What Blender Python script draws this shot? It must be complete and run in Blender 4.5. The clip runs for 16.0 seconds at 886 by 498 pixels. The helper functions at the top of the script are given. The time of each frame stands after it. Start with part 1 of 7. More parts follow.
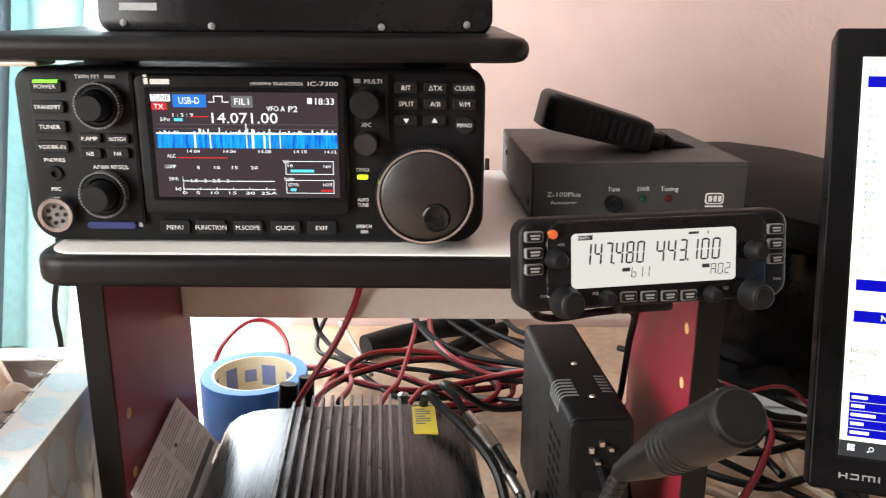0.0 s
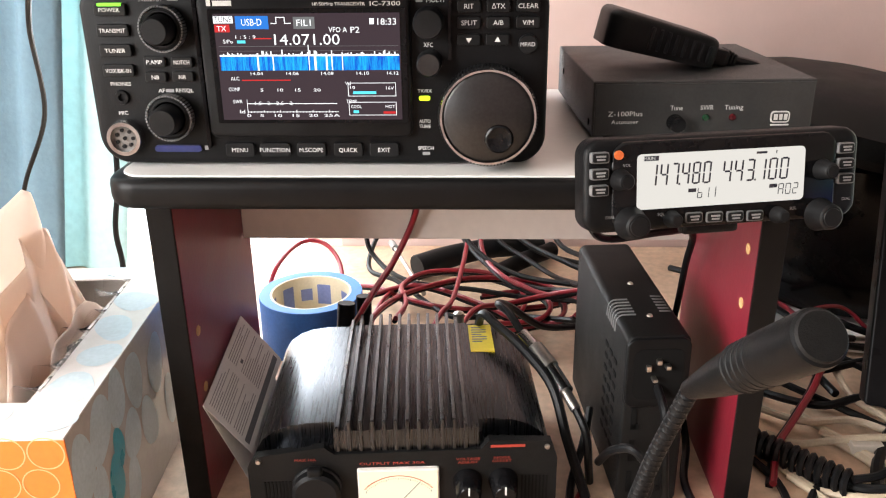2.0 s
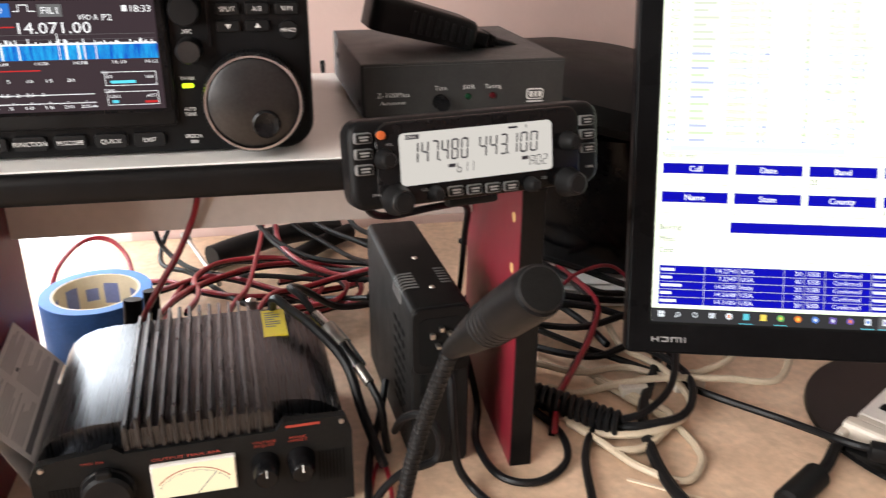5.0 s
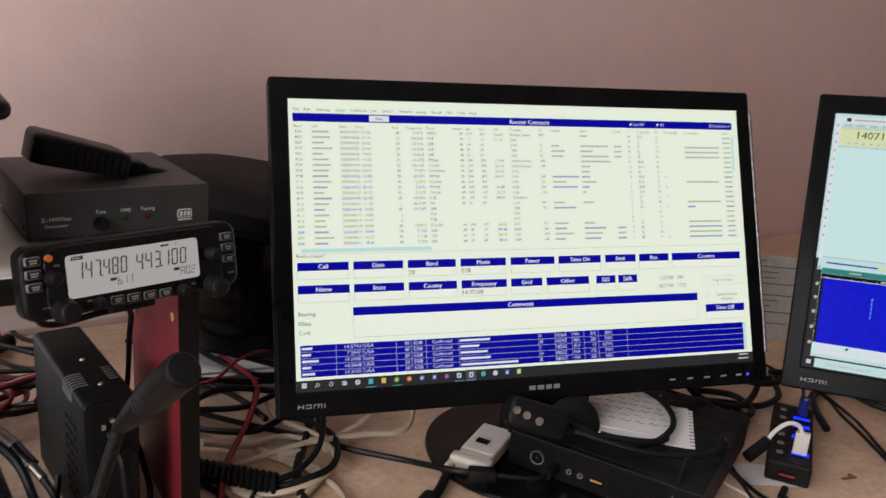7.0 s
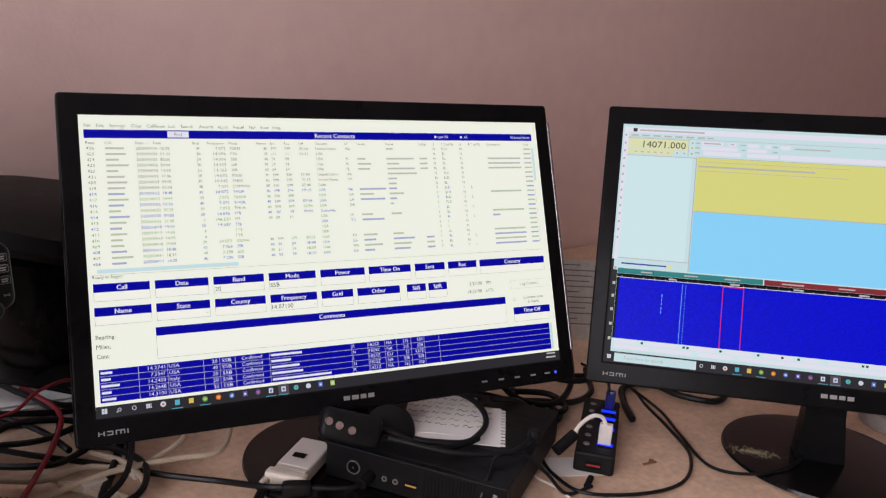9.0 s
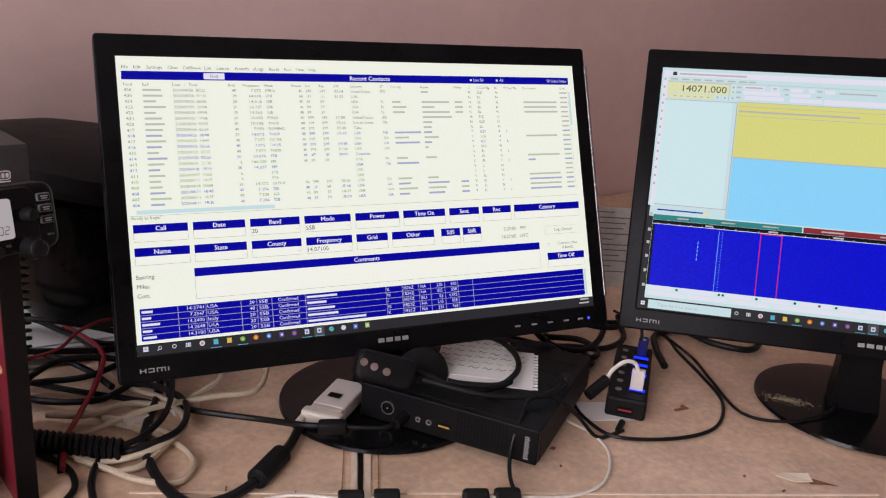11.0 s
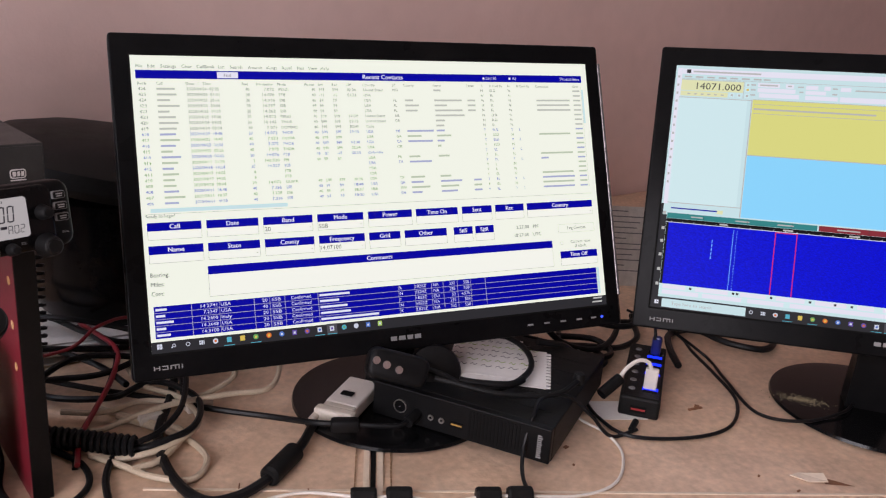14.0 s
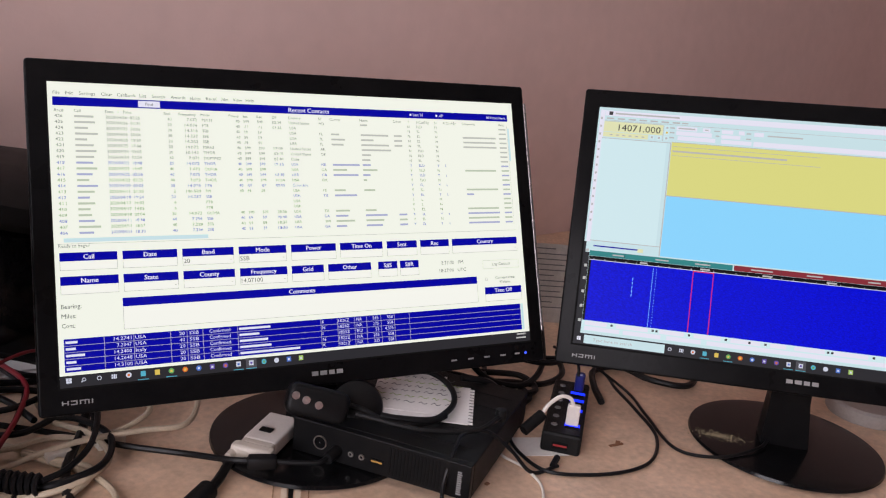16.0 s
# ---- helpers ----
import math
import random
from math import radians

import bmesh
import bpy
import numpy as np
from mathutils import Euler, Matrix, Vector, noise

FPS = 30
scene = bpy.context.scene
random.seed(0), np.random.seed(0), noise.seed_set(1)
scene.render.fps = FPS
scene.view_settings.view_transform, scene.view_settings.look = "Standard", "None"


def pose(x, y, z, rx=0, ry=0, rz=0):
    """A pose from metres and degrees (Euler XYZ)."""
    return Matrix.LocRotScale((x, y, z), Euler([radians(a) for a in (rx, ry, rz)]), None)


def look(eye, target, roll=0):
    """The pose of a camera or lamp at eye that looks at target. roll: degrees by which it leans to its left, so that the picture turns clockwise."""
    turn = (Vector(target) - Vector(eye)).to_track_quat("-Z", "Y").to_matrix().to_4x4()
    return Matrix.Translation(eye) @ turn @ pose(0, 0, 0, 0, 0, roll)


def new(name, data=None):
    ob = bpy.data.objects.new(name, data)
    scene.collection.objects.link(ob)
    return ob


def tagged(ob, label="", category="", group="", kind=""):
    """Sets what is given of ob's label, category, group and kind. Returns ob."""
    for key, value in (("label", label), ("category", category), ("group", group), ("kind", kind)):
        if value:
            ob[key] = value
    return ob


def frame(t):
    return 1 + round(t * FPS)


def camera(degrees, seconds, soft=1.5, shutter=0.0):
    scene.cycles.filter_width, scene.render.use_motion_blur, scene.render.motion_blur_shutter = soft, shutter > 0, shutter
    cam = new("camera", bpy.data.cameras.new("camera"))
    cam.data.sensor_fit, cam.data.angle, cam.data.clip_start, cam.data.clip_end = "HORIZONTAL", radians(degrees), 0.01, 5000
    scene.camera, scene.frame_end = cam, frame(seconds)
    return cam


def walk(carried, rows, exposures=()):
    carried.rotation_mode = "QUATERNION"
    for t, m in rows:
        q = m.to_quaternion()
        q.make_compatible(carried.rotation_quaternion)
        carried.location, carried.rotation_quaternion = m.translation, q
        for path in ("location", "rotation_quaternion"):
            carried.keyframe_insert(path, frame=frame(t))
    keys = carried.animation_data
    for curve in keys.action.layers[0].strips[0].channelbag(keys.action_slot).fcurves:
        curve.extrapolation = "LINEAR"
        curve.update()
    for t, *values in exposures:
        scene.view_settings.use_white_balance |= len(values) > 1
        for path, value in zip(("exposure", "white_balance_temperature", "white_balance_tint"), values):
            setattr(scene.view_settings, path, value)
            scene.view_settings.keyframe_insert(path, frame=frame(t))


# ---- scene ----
cam = camera(55.9, 16.0, 1.15, 0.4)
PATH = [
    (0, (0.099, -0.039, 1.117), (0.107, 1.879, 0.553), 0.4),
    (0.5, (0.091, -0.042, 1.12), (0.06, 1.872, 0.542), 0.0),
    (1, (0.092, -0.042, 1.119), (0.023, 1.857, 0.496), -0.4),
    (1.5, (0.087, -0.041, 1.118), (0.006, 1.833, 0.426), -0.6),
    (2, (0.086, -0.042, 1.119), (0.004, 1.812, 0.373), -0.7),
    (2.5, (0.085, -0.044, 1.119), (0.017, 1.816, 0.388), -0.6),
    (3, (0.088, -0.042, 1.118), (0.041, 1.824, 0.4), -0.6),
    (3.2, (0.091, -0.042, 1.119), (0.046, 1.826, 0.407), -0.6),
    (5.5, (0.108, -0.073, 1.124), (0.688, 1.665, 0.324), 1.8),
    (6, (0.107, -0.115, 1.14), (0.937, 1.532, 0.366), 3.3),
    (6.5, (0.08, -0.171, 1.155), (1.066, 1.428, 0.468), 4.1),
    (7, (0.085, -0.178, 1.172), (1.154, 1.419, 0.618), 4.3),
    (7.5, (0.085, -0.189, 1.179), (1.256, 1.35, 0.672), 4.8),
    (8, (0.103, -0.2, 1.178), (1.386, 1.261, 0.71), 5.1),
    (8.5, (0.114, -0.212, 1.176), (1.444, 1.214, 0.732), 4.8),
    (9, (0.115, -0.216, 1.171), (1.456, 1.188, 0.687), 4.6),
    (11.5, (0.11, -0.214, 1.166), (1.358, 1.221, 0.548), 4.4),
    (12, (0.109, -0.216, 1.166), (1.339, 1.232, 0.543), 4.3),
    (12.5, (0.11, -0.214, 1.163), (1.337, 1.237, 0.539), 4.3),
    (13, (0.11, -0.215, 1.163), (1.334, 1.239, 0.543), 4.3),
    (13.5, (0.109, -0.211, 1.16), (1.338, 1.242, 0.545), 4.3),
    (14, (0.112, -0.215, 1.164), (1.359, 1.226, 0.557), 4.3),
    (14.5, (0.116, -0.22, 1.167), (1.388, 1.208, 0.582), 4.6),
    (15, (0.119, -0.219, 1.164), (1.427, 1.187, 0.601), 5.4),
    (15.5, (0.121, -0.221, 1.163), (1.466, 1.161, 0.634), 5.9),
    (16, (0.123, -0.226, 1.164), (1.488, 1.144, 0.653), 6.2),
]
EXPOSURES = [(0, 0.76, 6350, 7), (3, 0.82, 6450, 10), (5.3, 0.44, 6500, 10), (6.0, 0.18, 6500, 11), (6.6, -0.2, 6400, 12), (7.0, -0.4, 6250, 13), (8.0, -0.52, 6250, 18), (8.4, -0.36, 6250, 20), (9, -0.33, 6250, 22), (16, -0.26, 6200, 22.5)]
walk(cam, [(t, look(eye, target, roll)) for t, eye, target, roll in PATH], EXPOSURES)


# ---- world, sun and window light ----
world = bpy.data.worlds.new("sky")
scene.world = world
world.use_nodes = True
wn = world.node_tree.nodes
sky = wn.new("ShaderNodeTexSky")
sky.sky_type, sky.sun_disc = "NISHITA", False
sky.sun_elevation, sky.sun_rotation = radians(38), radians(150)
world.node_tree.links.new(sky.outputs[0], wn["Background"].inputs[0])
wn["Background"].inputs[1].default_value = 0.12

sun = new("sun", bpy.data.lights.new("sun", "SUN"))
sun.data.energy, sun.data.angle, sun.data.color = 2.0, radians(0.5), (1, 0.95, 0.88)
sun.matrix_world = look((3, -5, 6), (0, 0, 0))


def window_light(name, eye, target, sx, sy, watts, colour):
    lamp = new(name, bpy.data.lights.new(name, "AREA"))
    lamp.data.shape, lamp.data.size, lamp.data.size_y = "RECTANGLE", sx, sy
    lamp.data.energy, lamp.data.color = watts, colour
    lamp.matrix_world = look(eye, target)


window_light("daylight_back_window", (-0.52, 0.93, 1.36), (-0.42, 0.2, 1.16), 0.82, 1.2, 20, (0.93, 0.97, 1.0))
window_light("daylight_side_window", (-1.13, -0.45, 1.45), (0.3, 0.0, 1.2), 1.1, 1.1, 42, (1.0, 0.96, 0.92))


# ---- materials ----
def node(nt, kind, **inputs):
    n = nt.nodes.new(kind)
    for k, v in inputs.items():
        n.inputs[k.replace("_", " ")].default_value = v
    return n


def mat(name, colour, rough=0.5, metal=0.0, vary=0.12, scale=40, bump=0.0, bump_scale=400, coat=0.0, spec=0.5, stretch=None, dust=0.0, dust_colour=(0.35, 0.32, 0.29)):
    """Colour with two scales of variation, roughness variation, fine relief, and dust in patches."""
    m = bpy.data.materials.new(name)
    m.use_nodes = True
    nt = m.node_tree
    b = nt.nodes["Principled BSDF"]
    L = nt.links.new
    co = nt.nodes.new("ShaderNodeTexCoord")
    src = co.outputs["Object"]
    if stretch:
        mp = nt.nodes.new("ShaderNodeMapping")
        mp.inputs["Scale"].default_value = stretch
        L(src, mp.inputs["Vector"])
        src = mp.outputs[0]
    n1 = node(nt, "ShaderNodeTexNoise", Scale=scale, Detail=4.0)
    n2 = node(nt, "ShaderNodeTexNoise", Scale=scale * 9, Detail=3.0)
    L(src, n1.inputs["Vector"]), L(src, n2.inputs["Vector"])
    add = node(nt, "ShaderNodeMath")
    add.operation = "ADD"
    L(n1.outputs["Fac"], add.inputs[0]), L(n2.outputs["Fac"], add.inputs[1])
    ramp = node(nt, "ShaderNodeMapRange")
    ramp.inputs["From Min"].default_value, ramp.inputs["From Max"].default_value = 0.7, 1.3
    ramp.inputs["To Min"].default_value, ramp.inputs["To Max"].default_value = 1 - vary, 1 + vary
    L(add.outputs[0], ramp.inputs["Value"])
    mul = node(nt, "ShaderNodeVectorMath")
    mul.operation = "SCALE"
    mul.inputs[0].default_value = colour
    L(ramp.outputs[0], mul.inputs["Scale"])
    out = mul.outputs[0]
    if dust:
        d = node(nt, "ShaderNodeTexNoise", Scale=scale * 0.7, Detail=6.0, Roughness=0.7)
        L(co.outputs["Object"], d.inputs["Vector"])
        dr = node(nt, "ShaderNodeMapRange")
        dr.inputs["From Min"].default_value, dr.inputs["From Max"].default_value = 0.42, 0.75
        dr.inputs["To Max"].default_value = dust
        L(d.outputs["Fac"], dr.inputs["Value"])
        mx = nt.nodes.new("ShaderNodeMix")
        mx.data_type = "RGBA"
        L(dr.outputs[0], mx.inputs["Factor"])
        L(out, mx.inputs[6])
        mx.inputs[7].default_value = (*dust_colour, 1)
        out = mx.outputs[2]
    L(out, b.inputs["Base Color"])
    rr = node(nt, "ShaderNodeMapRange")
    rr.inputs["To Min"].default_value, rr.inputs["To Max"].default_value = max(0.02, rough - 0.1), min(1, rough + 0.1)
    L(n1.outputs["Fac"], rr.inputs["Value"])
    L(rr.outputs[0], b.inputs["Roughness"])
    b.inputs["Metallic"].default_value = metal
    b.inputs["Coat Weight"].default_value = coat
    b.inputs["Specular IOR Level"].default_value = spec
    if bump:
        nb = node(nt, "ShaderNodeTexNoise", Scale=bump_scale, Detail=3.0)
        L(src, nb.inputs["Vector"])
        bp = node(nt, "ShaderNodeBump", Strength=bump, Distance=0.002)
        L(nb.outputs["Fac"], bp.inputs["Height"])
        L(bp.outputs[0], b.inputs["Normal"])
    return m


def glow(name, colour, strength):
    m = bpy.data.materials.new(name)
    m.use_nodes = True
    b = m.node_tree.nodes["Principled BSDF"]
    b.inputs["Base Color"].default_value = (0.004, 0.004, 0.004, 1)
    b.inputs["Roughness"].default_value = 0.4
    b.inputs["Specular IOR Level"].default_value = 0.05
    b.inputs["Emission Color"].default_value = (*colour, 1)
    b.inputs["Emission Strength"].default_value = strength
    return m


WALL = mat("wall_paint", (0.74, 0.56, 0.515), 0.75, vary=0.04, scale=3, bump=0.15, bump_scale=180)
CEIL = mat("ceiling_paint", (0.75, 0.73, 0.70), 0.8, vary=0.03, scale=3)
CARPET = mat("carpet", (0.22, 0.18, 0.15), 0.95, vary=0.3, scale=30, bump=0.6)
TRIM = mat("white_trim", (0.78, 0.78, 0.76), 0.4, vary=0.03, scale=10)
VINYL = mat("cream_vinyl", (0.66, 0.475, 0.335), 0.45, vary=0.2, scale=16, bump=0.4, bump_scale=90, dust=0.5, dust_colour=(0.47, 0.30, 0.19))
VINYL_EDGE = mat("pale_vinyl_welt", (0.70, 0.58, 0.45), 0.5, vary=0.1, scale=20)
GAP = mat("dark_gap", (0.006, 0.006, 0.006), 0.8, spec=0.08)
THREAD = mat("brown_thread", (0.28, 0.17, 0.09), 0.8)
BLACK = mat("black_plastic", (0.005, 0.005, 0.0054), 0.4, vary=0.2, scale=60, bump=0.15, bump_scale=1800, dust=0.006, spec=0.12)
BLACK_MATT = mat("black_matt_plastic", (0.0075, 0.0075, 0.0075), 0.5, vary=0.2, scale=50, bump=0.2, bump_scale=1500, dust=0.010, spec=0.13)
BEZEL = mat("bezel_black", (0.004, 0.004, 0.0045), 0.3, vary=0.2, scale=30, dust=0.008, spec=0.06)
GLOSS = mat("gloss_black", (0.004, 0.004, 0.0045), 0.18, vary=0.2, scale=30, dust=0.012, spec=0.2)
RUBBER = mat("black_rubber", (0.006, 0.006, 0.0064), 0.48, vary=0.2, scale=80, dust=0.009, spec=0.16)
BOARD_EDGE = mat("black_edge_band", (0.005, 0.0046, 0.0046), 0.38, vary=0.2, scale=40, dust=0.006, spec=0.12)
BOARD_TOP = mat("white_laminate", (0.66, 0.64, 0.61), 0.35, vary=0.04, scale=15, dust=0.12)
RED = mat("red_laminate", (0.185, 0.008, 0.02), 0.4, vary=0.08, scale=18, bump=0.05, bump_scale=300, dust=0.03)
BAR_PAINT = mat("beige_laminate", (0.62, 0.55, 0.50), 0.45, vary=0.05, scale=15)
DOWEL = mat("wood_dowel", (0.62, 0.40, 0.17), 0.7, vary=0.2, scale=200)
CHARCOAL = mat("charcoal_powder_coat", (0.029, 0.029, 0.028), 0.5, vary=0.12, scale=60, bump=0.25, bump_scale=2500, dust=0.03, spec=0.3)
CHROME = mat("chrome", (0.62, 0.62, 0.62), 0.2, metal=1.0, vary=0.06, scale=60)
STEEL = mat("worn_steel", (0.5, 0.47, 0.43), 0.35, metal=1.0, vary=0.15, scale=120)
SPUN = mat("spun_black_metal", (0.05, 0.05, 0.051), 0.34, metal=0.9, vary=0.15, scale=60, stretch=(1, 1, 1))
ANODISED = mat("black_anodised", (0.066, 0.07, 0.078), 0.28, metal=1.0, vary=0.15, scale=30, stretch=(30, 1, 1), bump=0.05, bump_scale=60, dust=0.02)
FIN_TIP = mat("pale_fin_edge", (0.17, 0.175, 0.185), 0.3, metal=0.9, vary=0.2, scale=60)
SOCKET = mat("dull_grey_metal", (0.16, 0.155, 0.15), 0.4, metal=0.8, vary=0.15, scale=150)
LEGEND = mat("white_legend", (0.64, 0.64, 0.62), 0.6)
LEGEND_DIM = mat("grey_legend", (0.25, 0.25, 0.25), 0.6)
LEGEND_RED = mat("red_legend", (0.36, 0.045, 0.025), 0.6)
KEY = mat("dark_key", (0.008, 0.008, 0.0083), 0.45, vary=0.15, scale=90, spec=0.16)
KEY_GREY = mat("grey_key", (0.13, 0.13, 0.13), 0.5, vary=0.1, scale=90)
BLUE_TAPE = mat("blue_masking_tape", (0.028, 0.13, 0.42), 0.6, vary=0.12, scale=40, bump=0.2, bump_scale=500)
BLUE_EDGE = mat("tape_layer_edge", (0.07, 0.21, 0.55), 0.7, vary=0.1, scale=80)
CORE = mat("card_core", (0.62, 0.56, 0.42), 0.8, vary=0.08, scale=60)
CORE_PRINT = mat("core_print", (0.16, 0.2, 0.42), 0.8)
PAPER = mat("white_paper", (0.74, 0.72, 0.70), 0.85, vary=0.04, scale=25)
PRINT_GREY = mat("grey_print", (0.34, 0.33, 0.33), 0.8)
PAPER_GREY = mat("paper_edges", (0.55, 0.52, 0.48), 0.9, vary=0.15, scale=120)
INK = mat("grey_ink", (0.16, 0.16, 0.17), 0.85)
INK_GREEN = mat("green_ink", (0.30, 0.42, 0.10), 0.85)
TISSUE = mat("tissue", (0.86, 0.79, 0.74), 0.55, vary=0.03, scale=20, bump=0.1, bump_scale=90)


def let_through(m, colour, share):
    """Thin cloth or paper: part of the light goes through."""
    nt = m.node_tree
    trn = nt.nodes.new("ShaderNodeBsdfTranslucent")
    trn.inputs[0].default_value = (*colour, 1)
    tmx = nt.nodes.new("ShaderNodeMixShader")
    tmx.inputs[0].default_value = share
    nt.links.new(nt.nodes["Principled BSDF"].outputs[0], tmx.inputs[1])
    nt.links.new(trn.outputs[0], tmx.inputs[2])
    nt.links.new(tmx.outputs[0], [n for n in nt.nodes if n.type == "OUTPUT_MATERIAL"][0].inputs[0])


let_through(TISSUE, (0.90, 0.80, 0.73), 0.6)
BOX_TOP = mat("box_print_pale", (0.66, 0.63, 0.60), 0.2, vary=0.05, scale=20, coat=0.5, bump=0.06, bump_scale=60)
BOX_SIDE = mat("box_print_beige", (0.50, 0.46, 0.42), 0.22, vary=0.06, scale=20, coat=0.5, bump=0.05, bump_scale=60)
LEAF_PALE = mat("pale_blue_print", (0.50, 0.59, 0.63), 0.2, vary=0.1, scale=40)
LEAF_TEAL = mat("teal_print", (0.03, 0.30, 0.37), 0.3, vary=0.15, scale=60)
ORANGE = mat("orange_print", (0.75, 0.19, 0.025), 0.35, vary=0.06, scale=30)
ORANGE_RING = mat("ring_print", (0.78, 0.42, 0.20), 0.35)
YELLOW = mat("yellow_label", (0.65, 0.50, 0.03), 0.5, vary=0.06, scale=60)
CABLE_BLACK = mat("black_cable", (0.006, 0.006, 0.0065), 0.42, vary=0.2, scale=80, spec=0.2)
CABLE_RED = mat("red_cable", (0.24, 0.008, 0.018), 0.35, vary=0.12, scale=80)
CABLE_CREAM = mat("cream_cable", (0.48, 0.395, 0.285), 0.5, vary=0.1, scale=60)
CABLE_WHITE = mat("white_cable", (0.70, 0.66, 0.60), 0.45, vary=0.06, scale=60)
CABLE_GREY = mat("grey_cable", (0.30, 0.29, 0.28), 0.5, vary=0.1, scale=60)
WHITE_PLASTIC = mat("white_plastic", (0.66, 0.62, 0.58), 0.4, vary=0.05, scale=60)
CONNECTOR = mat("cream_connector", (0.55, 0.50, 0.43), 0.5, vary=0.06, scale=60)
BLUE_PLUG = mat("blue_plug", (0.01, 0.015, 0.12), 0.35)
CURTAIN = mat("pale_green_curtain", (0.52, 0.62, 0.62), 0.9, vary=0.16, scale=14, bump=0.4, bump_scale=220)
CURTAIN_BLUE = mat("blue_grey_curtain", (0.20, 0.32, 0.40), 0.9, vary=0.1, scale=25, bump=0.4, bump_scale=220)
let_through(CURTAIN, (0.50, 0.66, 0.66), 0.4)
let_through(CURTAIN_BLUE, (0.20, 0.36, 0.48), 0.25)
FILM = bpy.data.materials.new("clear_film")
FILM.use_nodes = True
fb = FILM.node_tree.nodes["Principled BSDF"]
fb.inputs["Transmission Weight"].default_value, fb.inputs["Roughness"].default_value, fb.inputs["IOR"].default_value = 1.0, 0.25, 1.04
fb.inputs["Base Color"].default_value = (0.93, 0.90, 0.88, 1)
CRUMB = mat("tan_crumbs", (0.30, 0.25, 0.15), 0.95, vary=0.25, scale=300)
SCRAP = mat("brown_scrap", (0.22, 0.10, 0.05), 0.8)
LAWN = mat("outside_ground", (0.30, 0.30, 0.26), 0.95, vary=0.2, scale=3)
SILVER_TRIM = mat("worn_silver_side", (0.22, 0.21, 0.21), 0.25, metal=0.6, vary=0.3, scale=40)

LCD1 = glow("screen_cream_light", (0.90, 0.96, 0.76), 1.15)
LCD_FIELD = glow("screen_field_light", (0.92, 0.96, 0.79), 1.15)
LCD_BLUE = glow("screen_navy", (0.0, 0.0, 0.36), 1.0)
LCD_TEXT_GREY = glow("screen_grey_text", (0.20, 0.21, 0.18), 1.0)
LCD_TEXT_GREEN = glow("screen_green_text", (0.18, 0.34, 0.10), 1.0)
LCD_TEXT_BLUE = glow("screen_blue_text", (0.05, 0.08, 0.55), 1.0)
LCD_BAR_GREEN = glow("screen_pale_green_bar", (0.58, 0.68, 0.47), 1.0)
LCD_BAR_BLUE = glow("screen_pale_blue_bar", (0.46, 0.50, 0.68), 1.0)
LCD_TEXT_DARK = glow("screen_dark_text", (0.05, 0.05, 0.05), 1.0)
LCD_WHITE = glow("screen_white", (0.9, 0.92, 0.95), 1.0)
LCD_LINE = glow("screen_line", (0.55, 0.56, 0.50), 1.0)
LCD_BAR_GREY = glow("screen_pale_grey_bar", (0.60, 0.63, 0.52), 1.0)
LCD_BAR = glow("screen_taskbar", (0.028, 0.028, 0.03), 1.0)
LCD_PALE = glow("screen_pale_window", (0.55, 0.75, 0.71), 1.2)
LCD_PALE2 = glow("screen_pale_panel", (0.60, 0.81, 0.76), 1.2)
LCD_YELLOW = glow("screen_yellow_pane", (0.70, 0.71, 0.20), 1.15)
LCD_KHAKI = glow("screen_khaki_box", (0.74, 0.78, 0.42), 1.15)
LCD_SKY = glow("screen_sky_pane", (0.25, 0.69, 0.92), 1.15)
LCD_TEAL = glow("screen_teal", (0.03, 0.27, 0.25), 1.0)
LCD_RED = glow("screen_maroon", (0.28, 0.03, 0.04), 1.0)
LCD_PINK = glow("screen_red_line", (0.75, 0.03, 0.10), 1.0)
LCD_TILE = glow("screen_lit_tile", (0.09, 0.09, 0.095), 1.0)
LCD_BLACK = glow("screen_black", (0.003, 0.003, 0.004), 1.0)
ICON = [glow("icon_" + n, c, 1.0) for n, c in (("white", (0.7, 0.75, 0.8)), ("cyan", (0.1, 0.5, 0.6)), ("yellow", (0.8, 0.6, 0.1)),
        ("green", (0.15, 0.45, 0.12)), ("orange", (0.8, 0.2, 0.03)), ("blue", (0.08, 0.2, 0.6)), ("lime", (0.45, 0.7, 0.15)), ("violet", (0.15, 0.1, 0.4)))]
RADIO_LCD = glow("radio_screen_dark", (0.034, 0.022, 0.027), 1.0)
RADIO_TEXT = glow("radio_screen_white", (0.85, 0.85, 0.86), 1.0)
RADIO_RED = glow("radio_screen_red", (0.45, 0.02, 0.02), 1.0)
RADIO_BLUE = glow("radio_screen_blue", (0.02, 0.14, 0.48), 1.0)
RADIO_CYAN = glow("radio_screen_cyan", (0.1, 0.6, 0.75), 1.0)
RADIO_GREY = glow("radio_screen_grey", (0.12, 0.12, 0.12), 1.0)
LED_GREEN = glow("green_led", (0.25, 0.95, 0.05), 1.3)
LED_LIME = glow("lime_led", (0.65, 0.95, 0.02), 1.3)
LED_BLUE = glow("blue_led", (0.01, 0.03, 1.0), 2.2)
LED_BLUE_SMALL = glow("small_blue_led", (0.05, 0.1, 1.0), 2.0)
LED_OFF_GREEN = mat("unlit_green_led", (0.006, 0.045, 0.018), 0.2)
LED_OFF_RED = mat("unlit_red_led", (0.06, 0.004, 0.006), 0.2)
LED_ORANGE = mat("orange_button", (0.55, 0.12, 0.03), 0.4)
HEAD_LCD = glow("grey_white_backlit_lcd", (0.78, 0.74, 0.68), 0.62)
